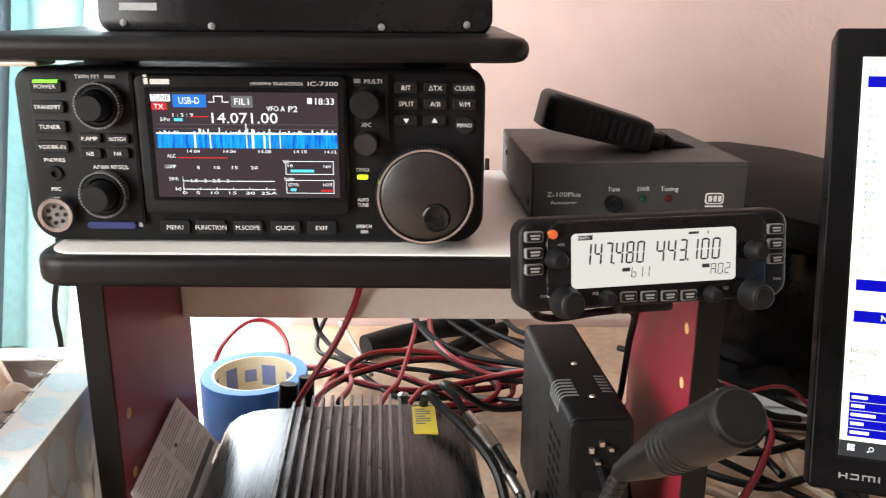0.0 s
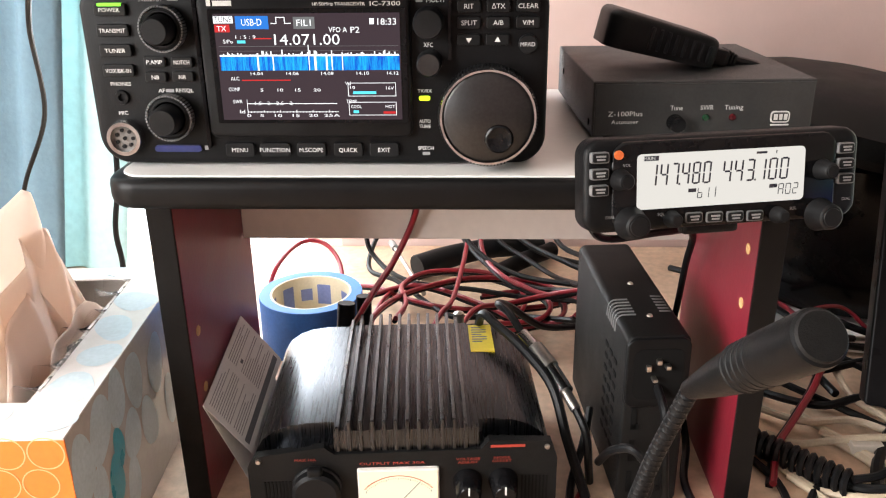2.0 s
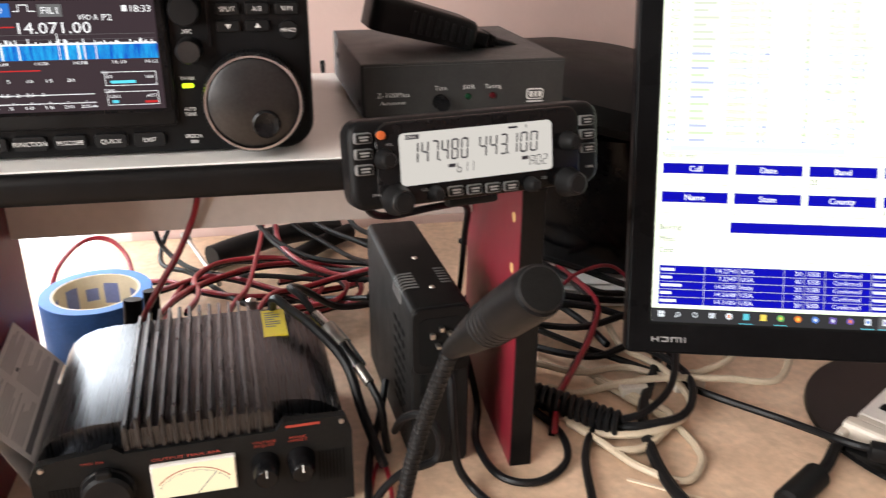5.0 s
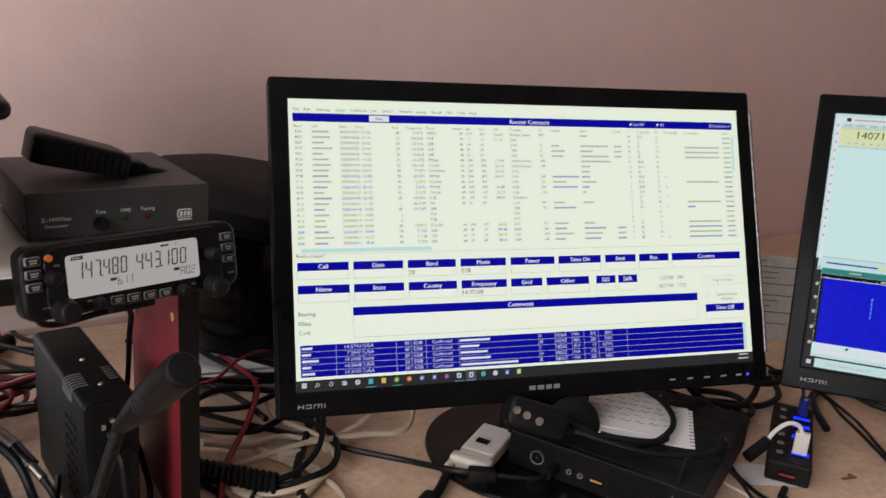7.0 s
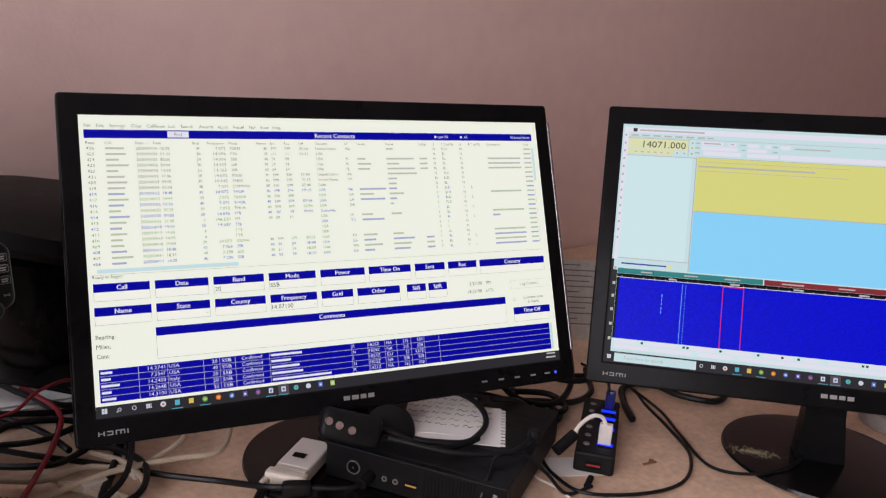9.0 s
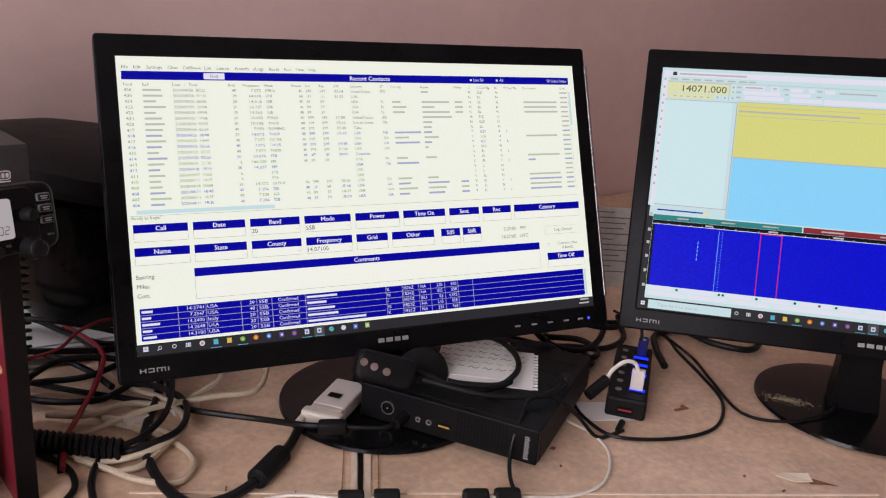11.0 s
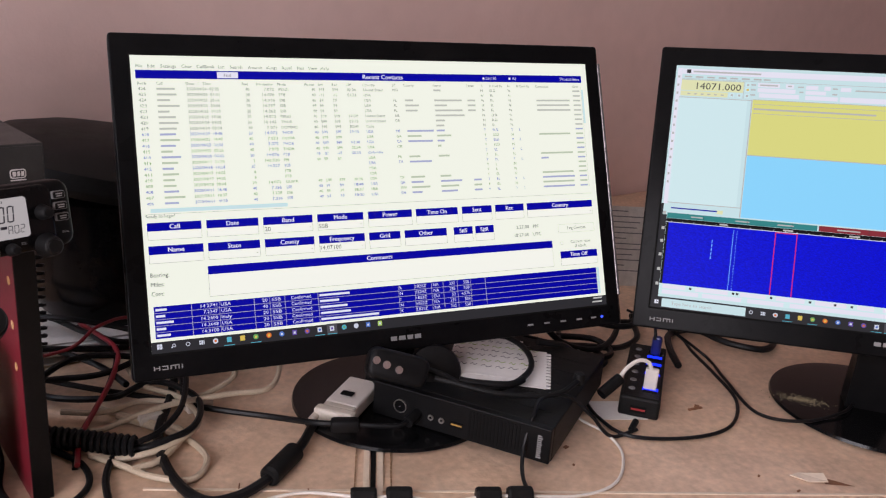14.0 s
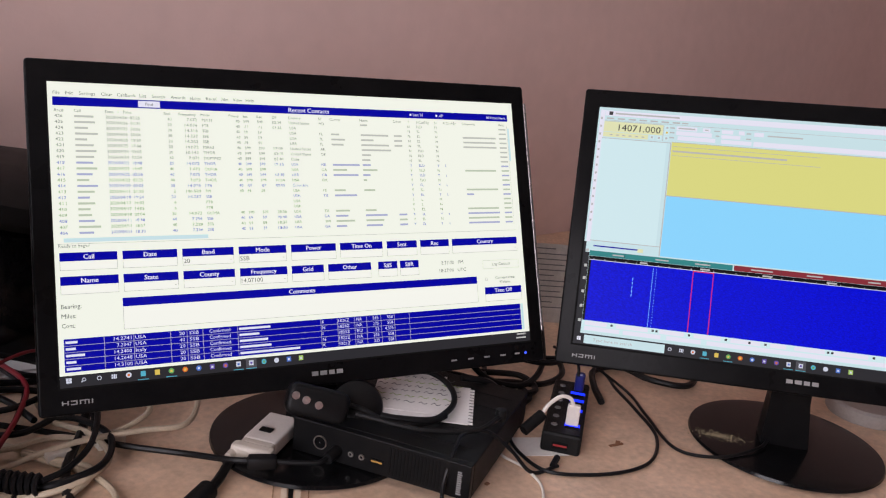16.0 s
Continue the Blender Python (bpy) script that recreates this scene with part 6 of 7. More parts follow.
# ---- gooseneck microphone ----
gm = thing("gooseneck_microphone", pose(0.140, 0.235, DESK), "black gooseneck microphone on a thin flexible stalk", "microphone")
tip, neck_end = Vector((0.1832, 0.1715, 1.0070)), Vector((0.1690, 0.2400, 0.9480))
ax = (neck_end - tip).normalized()
b = lathe([(0, 0.0005), (0.0074, 0), (0.0088, 0.0010), (0.0092, 0.0035), (0.0091, 0.030), (0.0086, 0.046), (0.0070, 0.066), (0.0048, 0.086), (0.0038, 0.094), (0, 0.095)], "z", 40)
b.transform(Matrix.Translation(tip) @ ax.to_track_quat("Z", "Y").to_matrix().to_4x4())
mic_body = part("microphone_head", b, BLACK, gm, "tapered matt black head", False, True)
b = lathe([(0, -0.0011), (0.0074, -0.0008), (0.0080, 0.0006)], "z", 36)
b.transform(Matrix.Translation(tip) @ ax.to_track_quat("Z", "Y").to_matrix().to_4x4())
part("grille", b, BLACK_MATT, mic_body, "dark mesh grille", False, True)
for i in range(5):
    b = lathe([(0.0086, 0.030 + 0.0042 * i), (0.00925 - 0.00008 * i, 0.0305 + 0.0042 * i), (0.0086, 0.0310 + 0.0042 * i)], "z", 40)
    b.transform(Matrix.Translation(tip) @ ax.to_track_quat("Z", "Y").to_matrix().to_4x4())
    part("ring_groove", b, RUBBER, mic_body, "", False, True)
path = spline([tip + ax * 0.093, (0.158, 0.249, 0.905), (0.149, 0.247, 0.868), (0.144, 0.243, 0.82), (0.140, 0.236, 0.764)], 14)
part("stalk", tube(path, 0.0036, 10, 1, None, False), RUBBER, gm, "ribbed flexible stalk", False, True)
for i, q in enumerate(path[:-1]):
    if i < 46:
        d = (path[i + 1] - q).normalized()
        b = lathe([(0.0035, -0.0008), (0.0038, 0), (0.0035, 0.0008)], "z", 12)
        b.transform(Matrix.Translation(q) @ d.to_track_quat("Z", "Y").to_matrix().to_4x4())
        part("stalk_ring", b, BLACK, gm, "", False, True)
part("base", lathe([(0, 0), (0.032, 0), (0.034, 0.004), (0.028, 0.010), (0.006, 0.013), (0, 0.013)], "z", 40), BLACK, gm, "", True, True)

# ---- mini computer, headset and notepad ----
PC = axes((0.540, 0.366, DESK + 0.0092), (0.433, -0.901, 0), (0, 0, 1))
pc = thing("mini_computer", PC, "small black desktop computer resting on the monitor foot", "computer")
part("case", box(0, 0.179, 0.006, 0.182, 0, 0.035, 0.0015), BLACK_MATT, pc)
part("front_panel", box(0.0005, 0.1785, 0, 0.0075, 0.0004, 0.0346, 0.001), BLACK, pc)
part("power_button", lathe([(0, -0.0012), (0.0055, -0.0012), (0.0062, 0.0004)], "y", 28, (0.030, 0, 0.016)), GLOSS, pc, "", True, True)
part("button_ring", lathe([(0.0060, -0.0014), (0.0068, -0.0014), (0.0068, 0.0004), (0.0060, 0.0004), (0.0060, -0.0014)], "y", 32, (0.030, 0, 0.016)), STEEL, pc, "thin silver ring")
part("button_dot", rects([(29.6, 15.6, 30.4, 16.4)], -0.0015), LEGEND, pc)
for x in (0.062, 0.073):
    part("audio_jack", lathe([(0.0016, 0.0005), (0.0016, -0.0012), (0.0026, -0.0012), (0.003, 0.0004)], "y", 20, (x, 0, 0.013)), STEEL, pc)
part("usb_port", box(0.082, 0.095, -0.0006, 0.002, 0.010, 0.0155), GAP, pc)
part("usb_tongue", box(0.083, 0.094, -0.0009, 0.001, 0.0122, 0.0138), mat("amber_tongue", (0.45, 0.25, 0.05), 0.5), pc)
for i in range(15):
    part("vent_slot", box(0.100 + 0.0034 * i, 0.102 + 0.0034 * i, -0.0005, 0.002, 0.004, 0.031), GAP, pc)
for i in range(11):
    part("badge_stroke", box(0.1662, 0.1700 if i % 3 else 0.1708, -0.0004, 0.001, 0.0045 + 0.0021 * i, 0.0058 + 0.0021 * i), LEGEND_DIM, pc, "grey maker's mark as plain strokes")
for i in range(5):
    part("top_line", box(0.02, 0.17, 0.03 + 0.03 * i, 0.0306 + 0.03 * i, 0.0349, 0.0354), BLACK, pc)

headset = thing("headset", pose(0.56, 0.335, DESK + 0.0478), "black headset with silver buttons lying on the computer", "headset")
CUP = axes((0.536, 0.326, 0.829), (0.80, -0.55, -0.22), (0.15, 0.35, 0.93))
b = rounded(-0.027, 0.030, -0.014, 0.015, 0, 0.022, 0.009, 6, 0.005)
b.transform(CUP)
cup = part("ear_cup", b, BLACK, headset, "", False, True)
for i, x in enumerate((-0.020, -0.010, 0.002)):
    b = lathe([(0, -0.0022), (0.0036, -0.0018), (0.0042, 0.0004)], "y", 22, (x, 0, 0.003 - 0.002 * i))
    b.transform(CUP)
    part("button", b, CHROME, cup, "silver button", False, True)
b = lathe([(0, 0), (0.017, 0), (0.025, 0.004), (0.027, 0.010), (0.025, 0.016), (0.018, 0.019), (0, 0.019)], "y", 40)
b.transform(axes((0.590, 0.335, 0.808), (0.85, -0.52, 0.0), (0.15, 0.42, 0.9)))
part("ear_cushion", b, RUBBER, headset, "soft black cushion", False, True)
part("headband", tube([(0.566, 0.330, 0.820), (0.586, 0.322, 0.812), (0.597, 0.294, 0.808), (0.627, 0.277, 0.807), (0.668, 0.287, 0.807), (0.694, 0.309, 0.807), (0.709, 0.340, 0.807), (0.706, 0.367, 0.809), (0.695, 0.40, 0.812)], 0.0030, 10, 10), RUBBER, headset, "curved headband", False, True)
part("headband_pad", tube([(0.594, 0.304, 0.8115), (0.604, 0.292, 0.811), (0.628, 0.274, 0.8105), (0.648, 0.274, 0.8105)], 0.0036, 10, 8), BLACK, headset, "", False, True)
part("boom", tube([(0.57, 0.312, 0.816), (0.61, 0.268, 0.809), (0.655, 0.240, 0.808), (0.692, 0.244, 0.810)], 0.0026, 8, 8), RUBBER, headset, "thin microphone boom", False, True)
b = lathe([(0, 0), (0.005, 0.001), (0.006, 0.006), (0.005, 0.012), (0, 0.013)], "z", 20, (0.696, 0.246, 0.8045))
part("boom_tip", b, RUBBER, headset, "", False, True)

pad = thing("notepad", pose(0.668, 0.333, 0.7998, 0, 0, -47), "torn spiral notebook page with handwriting lying on the computer", "notepad")
part("page", box(-0.046, 0.052, -0.048, 0.036, 0, 0.0012), PAPER, pad)
part("page", box(-0.040, 0.026, -0.036, 0.056, 0.0012, 0.0018), PAPER, pad)
for i in range(12):
    part("torn_edge", box(0.052, 0.0565, -0.047 + 0.0069 * i, -0.0432 + 0.0069 * i, 0.0002, 0.0010), PAPER, pad)
rng = random.Random(3)
for j in range(6):
    x = -0.044
    while x < 0.035:
        w = rng.uniform(0.004, 0.012)
        y = 0.044 - 0.012 * j + rng.uniform(-0.001, 0.001)
        part("ink_stroke", tube([(x, y, 0.0021), (x + w * 0.3, y + 0.003, 0.0021), (x + w * 0.6, y - 0.001, 0.0021), (x + w, y + 0.002, 0.0021)], 0.0003, 5, 4), INK_GREEN if j % 3 == 1 else INK, pad)
        x += w + 0.004

# ---- hub with its plugs ----
HB = axes((0.761, 0.243, DESK), (0.555, -0.832, 0), (0, 0, 1))
hub = thing("usb_hub", HB, "long black powered hub with blue lights and plugs in it", "usb hub")
part("case", box(0, 0.041, 0, 0.144, 0, 0.0225, 0.003), BLACK_MATT, hub)
part("front_port", box(0.012, 0.028, -0.0006, 0.001, 0.006, 0.013), GAP, hub)
part("port_tongue", box(0.013, 0.027, -0.0009, 0.001, 0.0085, 0.0105), mat("red_tongue", (0.30, 0.02, 0.02), 0.5), hub, "red port tongue")
for i in range(6):
    part("switch", lathe([(0, 0.0012), (0.003, 0.0010), (0.0036, -0.0002)], "z", 18, (0.0105, 0.02 + 0.021 * i, 0.0225)), KEY_GREY, hub)
    part("port", box(0.022, 0.036, 0.016 + 0.021 * i, 0.023 + 0.021 * i, 0.0215, 0.0228), GAP, hub)
for y in (0.0215, 0.060, 0.086, 0.106):
    part("light", box(0.021, 0.037, y, y + 0.005, 0.0222, 0.0236), LED_BLUE, hub, "glowing blue light")
part("white_plug", box(0.0215, 0.035, 0.022, 0.029, 0.0225, 0.046, 0.0015), WHITE_PLASTIC, hub, "white plug")
part("blue_plug", box(0.0235, 0.0345, 0.113, 0.121, 0.0225, 0.046, 0.003), BLUE_PLUG, hub, "dark blue plug")
cable("white_lead", [(0.796, 0.233, 0.800), (0.793, 0.237, 0.808), (0.784, 0.243, 0.8095), (0.772, 0.248, 0.801), (0.763, 0.2485, 0.791), (0.757, 0.249, 0.787)], 0.0021, CABLE_WHITE, "short white lead looping from the hub")
solo("lead_joint", tube([(0.765, 0.2485, 0.792), (0.740, 0.2505, 0.780)], 0.0060, 10, 3), RUBBER, "black cable joint at the end of the white lead", "connector", smooth=True)
cable("hub_lead", [(0.870, 0.284, 0.797), (0.872, 0.287, 0.808), (0.884, 0.304, 0.822), (0.93, 0.306, 0.79), (0.964, 0.272, DESK + 0.003), (0.928, 0.222, DESK + 0.003), (0.888, 0.160, DESK + 0.003), (0.904, 0.118, DESK + 0.008), (0.955, 0.10, DESK + 0.0125), (0.995, 0.108, DESK + 0.0125)], 0.0018, CABLE_BLACK, "thin black lead from the hub to the monitor foot")
slip = box(-0.028, 0.028, -0.019, 0.019, DESK + 0.0004, DESK + 0.0010)
slip.transform(Matrix.Translation((0.765, 0.248, 0)) @ pose(0, 0, 0, 0, 0, -32))
solo("paper_slip", slip, PAPER, "slip of white paper under the hub", "paper")

# ---- video adapter and ferrites ----
VA = axes((0.509, 0.375, DESK + 0.0088), (0.53, -0.848, 0), (0, 0, 1))
va = thing("video_adapter", VA, "white plastic video adapter with a cream connector", "adapter")
part("body", box(-0.015, 0.018, -0.002, 0.055, 0.002, 0.016, 0.002), WHITE_PLASTIC, va)
part("collar", box(-0.014, 0.018, -0.010, -0.001, 0.003, 0.016, 0.002), CONNECTOR, va)
part("connector", box(-0.018, 0.022, -0.022, -0.009, 0.001, 0.017, 0.003), CONNECTOR, va, "cream connector shell")
for x in (-0.015, 0.019):
    part("thumb_screw", lathe([(0, -0.030), (0.0035, -0.030), (0.0038, -0.020), (0, -0.020)], "y", 16, (x, 0, 0.009)), CONNECTOR, va, "", True, True)
part("port", box(-0.006, 0.006, 0.012, 0.020, 0.0175, 0.0184), GAP, va)


def ferrite(a, b_, r, label):
    a, b_ = Vector(a), Vector(b_)
    d = (b_ - a).normalized()
    n = (b_ - a).length
    bm = lathe([(0, 0), (r * 0.75, 0), (r, r * 0.25), (r, n - r * 0.25), (r * 0.75, n), (0, n)], "z", 24)
    bm.transform(Matrix.Translation(a) @ d.to_track_quat("Z", "Y").to_matrix().to_4x4())
    return solo("ferrite", bm, BLACK_MATT, label, "ferrite", "ferrites on the desk", smooth=True)


ferrite((0.444, 0.346, DESK + 0.0092), (0.405, 0.322, DESK + 0.0092), 0.0092, "fat black ferrite on the video cable")
for x, y in ((0.4565, 0.2585), (0.4815, 0.2435), (0.543, 0.2025), (0.566, 0.1885)):
    b = lathe([(0, -0.0105), (0.0068, -0.0105), (0.0078, -0.0085), (0.0078, 0.0085), (0.0068, 0.0105), (0, 0.0105)], "x", 8)
    b.transform(Matrix.Translation((x, y, DESK + 0.0074)) @ pose(0, 0, 0, 22, 0, -33))
    solo("ferrite", b, BLACK_MATT, "small black clip-on ferrite on a thin white cable", "ferrite", "ferrites on the desk")

# ---- cables on the desk ----
Z = DESK
cable("video_cable", [(0.494, 0.388, Z + 0.012), (0.475, 0.372, Z + 0.008), (0.45, 0.350, Z + 0.008), (0.404, 0.322, Z + 0.008), (0.372, 0.318, Z + 0.005), (0.349, 0.330, Z + 0.005), (0.344, 0.376, Z + 0.005), (0.358, 0.438, Z + 0.006), (0.392, 0.493, Z + 0.010), (0.415, 0.53, Z + 0.02), (0.45, 0.56, Z + 0.05), (0.50, 0.55, Z + 0.11)], 0.0044, CABLE_BLACK, "thick black video cable snaking over the desk")
cable("monitor_lead", [(0.486, 0.349, Z + 0.0215), (0.473, 0.363, Z + 0.020), (0.454, 0.409, Z + 0.010), (0.416, 0.450, Z + 0.010), (0.379, 0.503, Z + 0.008), (0.33, 0.55, Z + 0.012), (0.29, 0.62, Z + 0.006)], 0.0030, CABLE_BLACK, "black lead running across the desk to the computer")
solo("moulded_plug", box(-0.013, 0.013, -0.006, 0.006, -0.006, 0.006, 0.003), RUBBER, "black adapter plug between two black leads on the monitor foot", "plug", smooth=True).matrix_world = axes((0.494, 0.344, Z + 0.0205), (0.85, -0.52, 0), (0, 0, 1))
cable("plug_lead", [(0.505, 0.337, Z + 0.0205), (0.520, 0.326, Z + 0.0200), (0.536, 0.317, Z + 0.0200), (0.547, 0.318, Z + 0.021)], 0.0024, CABLE_BLACK, "short black lead from the adapter plug to the computer")
solo("end_plug", tube([(0.545, 0.317, Z + 0.0205), (0.556, 0.321, Z + 0.0215), (0.5615, 0.3235, Z + 0.022)], 0.0055, 10, 4), RUBBER, "black moulded plug at the computer's front", "plug", smooth=True)
cable("loop_lead", [(0.287, 0.352, Z + 0.004), (0.300, 0.402, Z + 0.004), (0.321, 0.431, Z + 0.005), (0.345, 0.416, Z + 0.012), (0.383, 0.420, Z + 0.016), (0.407, 0.461, Z + 0.016), (0.398, 0.493, Z + 0.02), (0.379, 0.515, Z + 0.02), (0.345, 0.513, Z + 0.014), (0.304, 0.549, Z + 0.008), (0.28, 0.60, Z + 0.004)], 0.0031, CABLE_BLACK, "black lead looping over the cream cables")
for k, pts in enumerate(([(0.30, 0.49, 0.004), (0.319, 0.477, 0.004), (0.347, 0.474, 0.010), (0.383, 0.470, 0.015), (0.434, 0.458, 0.017), (0.472, 0.448, 0.017), (0.498, 0.472, 0.022), (0.506, 0.50, 0.03), (0.50, 0.56, 0.05)],
        [(0.285, 0.47, 0.004), (0.301, 0.444, 0.004), (0.318, 0.422, 0.004), (0.358, 0.411, 0.010), (0.395, 0.435, 0.011), (0.397, 0.485, 0.012), (0.374, 0.518, 0.017), (0.374, 0.56, 0.02)],
        [(0.30, 0.44, 0.004), (0.316, 0.412, 0.004), (0.331, 0.382, 0.004), (0.356, 0.361, 0.004), (0.379, 0.383, 0.004), (0.378, 0.422, 0.004), (0.362, 0.455, 0.004), (0.34, 0.49, 0.006)],
        [(0.30, 0.52, 0.008), (0.329, 0.497, 0.010), (0.367, 0.499, 0.010), (0.402, 0.477, 0.010), (0.443, 0.476, 0.020), (0.455, 0.488, 0.027), (0.450, 0.53, 0.03), (0.43, 0.58, 0.02)],
        [(0.33, 0.52, 0.004), (0.36, 0.465, 0.006), (0.378, 0.43, 0.007), (0.345, 0.40, 0.006), (0.32, 0.40, 0.005)])):
    cable("network_cable", [(x, y, Z + h) for x, y, h in pts], 0.0029, CABLE_CREAM, "cream network cable tangled on the desk", group="cream cables")
solo("network_plug", box(0.352, 0.374, 0.464, 0.476, Z + 0.004, Z + 0.012, 0.001), CONNECTOR, "cream network plug on a tangled cable", "plug")
solo("network_plug", box(0.398, 0.424, 0.466, 0.484, Z + 0.001, Z + 0.012, 0.002), CONNECTOR, "cream cable coupler lying on the desk", "plug")
cc = []
turns = 17
for i in range(turns * 12):
    f = i / (turns * 12 - 1)
    q = Vector((0.262, 0.49, Z + 0.0118)).lerp(Vector((0.333, 0.420, Z + 0.0118)), f)
    d, s = Vector((0.712, -0.702, 0)), Vector((0.702, 0.712, 0))
    a = 2 * math.pi * i / 12
    cc.append(q + 0.0078 * (math.cos(a) * s + math.sin(a) * Vector((0, 0, 1))))
solo("coiled_cord", tube(cc, 0.0024, 6, 1, None, False), CABLE_BLACK, "coiled black microphone cord beside the shelf", "cable", smooth=True)
cable("coil_tail", [(0.333, 0.420, Z + 0.016), (0.355, 0.425, Z + 0.018), (0.385, 0.45, Z + 0.022), (0.41, 0.50, Z + 0.03), (0.42, 0.56, Z + 0.03)], 0.0028, CABLE_BLACK, "straight black tail of the coiled cord")


def pair(name, pts, label, r=0.0022):
    """Red and black wires side by side."""
    t = thing(name, Matrix.Translation(pts[0]), label, "cable", "power wires")
    s = Vector((0.3, -0.45, 0.84)) * r * 0.95
    part("red_wire", tube([Vector(p) + s for p in pts], r), CABLE_RED, t, "red wire", False, True)
    part("black_wire", tube([Vector(p) - s for p in pts], r), CABLE_BLACK, t, "black wire", False, True)


pw = "red and black power wire pair tangled behind the supply"
pair("power_wire", [(0.285, 0.43, Z + 0.003), (0.299, 0.466, Z + 0.008), (0.321, 0.495, Z + 0.014), (0.352, 0.539, Z + 0.02), (0.37, 0.58, Z + 0.03), (0.36, 0.66, Z + 0.03)], "red and black power wire pair beside the shelf", 0.0026)
pair("power_wire", [(-0.06, 0.74, Z + 0.006), (-0.02, 0.725, Z + 0.013), (0.01, 0.695, Z + 0.016), (0.055, 0.672, Z + 0.016), (0.108, 0.673, Z + 0.014), (0.161, 0.681, Z + 0.016), (0.19, 0.70, Z + 0.02)], pw)
pair("power_wire", [(-0.006, 0.545, Z + 0.05), (-0.008, 0.60, Z + 0.03), (-0.001, 0.69, Z + 0.02), (0.039, 0.745, Z + 0.02), (0.085, 0.735, Z + 0.022), (0.124, 0.707, Z + 0.022), (0.129, 0.664, Z + 0.02), (0.10, 0.63, Z + 0.012)], pw)
pair("power_wire", [(0.048, 0.545, Z + 0.055), (0.055, 0.59, Z + 0.05), (0.064, 0.63, Z + 0.045), (0.071, 0.70, Z + 0.045), (0.075, 0.761, Z + 0.045), (0.085, 0.82, Z + 0.09), (0.09, 0.84, Z + 0.2)], pw)
pair("power_wire", [(-0.014, 0.535, Z + 0.06), (-0.001, 0.524, Z + 0.085), (0.011, 0.525, Z + 0.105), (0.024, 0.526, Z + 0.125), (0.04, 0.522, Z + 0.16), (0.05, 0.50, Z + 0.205)], "red and black wire pair rising to the shelf")
pair("power_wire", [(-0.02, 0.69, Z + 0.02), (0.03, 0.70, Z + 0.026), (0.09, 0.66, Z + 0.025), (0.13, 0.63, Z + 0.02), (0.165, 0.62, Z + 0.03), (0.17, 0.60, Z + 0.045)], pw)
for pts in ([(0.0, 0.56, 0.06), (0.01, 0.60, 0.055), (0.03, 0.66, 0.04), (0.08, 0.70, 0.034), (0.14, 0.70, 0.03), (0.18, 0.66, 0.03)], [(0.02, 0.56, 0.06), (0.024, 0.61, 0.05), (0.016, 0.67, 0.04), (0.04, 0.72, 0.032), (0.10, 0.72, 0.03), (0.15, 0.66, 0.03), (0.14, 0.62, 0.03), (0.10, 0.61, 0.03)],
        [(0.10, 0.84, 0.16), (0.095, 0.80, 0.08), (0.09, 0.74, 0.05), (0.11, 0.68, 0.045), (0.15, 0.65, 0.04), (0.18, 0.64, 0.05)], [(0.04, 0.64, 0.012), (0.08, 0.62, 0.016), (0.12, 0.62, 0.02), (0.16, 0.64, 0.022), (0.165, 0.68, 0.02), (0.13, 0.70, 0.02), (0.09, 0.69, 0.02)],
        [(0.07, 0.56, 0.05), (0.085, 0.60, 0.05), (0.11, 0.63, 0.04), (0.15, 0.64, 0.045), (0.18, 0.62, 0.06)]):
    pair("power_wire", [(x, y, Z + h) for x, y, h in pts], pw)
cable("red_wire", [(-0.125, 0.70, Z + 0.004), (-0.116, 0.725, Z + 0.035), (-0.100, 0.765, Z + 0.045), (-0.078, 0.775, Z + 0.042), (-0.058, 0.755, Z + 0.03), (-0.045, 0.71, Z + 0.012), (-0.03, 0.69, Z + 0.006)], 0.0024, CABLE_RED, "red wire arching over the tape roll", group="power wires")
bk = "thin black lead crossing under the shelf"
for pts in ([(-0.028, 0.775, 0.16), (-0.031, 0.773, 0.06), (-0.02, 0.762, 0.03), (0.019, 0.712, 0.026), (0.086, 0.688, 0.028), (0.129, 0.677, 0.026), (0.18, 0.66, 0.03)],
        [(0.055, 0.83, 0.10), (0.067, 0.815, 0.04), (0.102, 0.742, 0.026), (0.140, 0.690, 0.03), (0.172, 0.64, 0.05)],
        [(0.10, 0.83, 0.06), (0.108, 0.82, 0.03), (0.137, 0.773, 0.026), (0.163, 0.716, 0.03), (0.176, 0.63, 0.06)],
        [(0.03, 0.85, 0.20), (0.045, 0.80, 0.10), (0.075, 0.74, 0.06), (0.12, 0.69, 0.045), (0.18, 0.65, 0.05)], [(0.08, 0.86, 0.22), (0.088, 0.81, 0.12), (0.12, 0.74, 0.07), (0.17, 0.68, 0.06), (0.19, 0.66, 0.06)], [(0.15, 0.86, 0.2), (0.15, 0.80, 0.10), (0.165, 0.74, 0.06), (0.19, 0.69, 0.06)],
        [(0.12, 0.85, 0.05), (0.133, 0.829, 0.028), (0.156, 0.789, 0.025), (0.20, 0.77, 0.02), (0.24, 0.76, 0.01)],
        [(-0.015, 0.86, 0.05), (-0.030, 0.776, 0.016), (0.005, 0.734, 0.016), (0.056, 0.660, 0.016), (0.087, 0.650, 0.018), (0.123, 0.656, 0.016), (0.175, 0.60, 0.04)]):
    cable("thin_lead", [(x, y, Z + h) for x, y, h in pts], 0.0026, CABLE_BLACK, bk, group="black leads under the shelf")
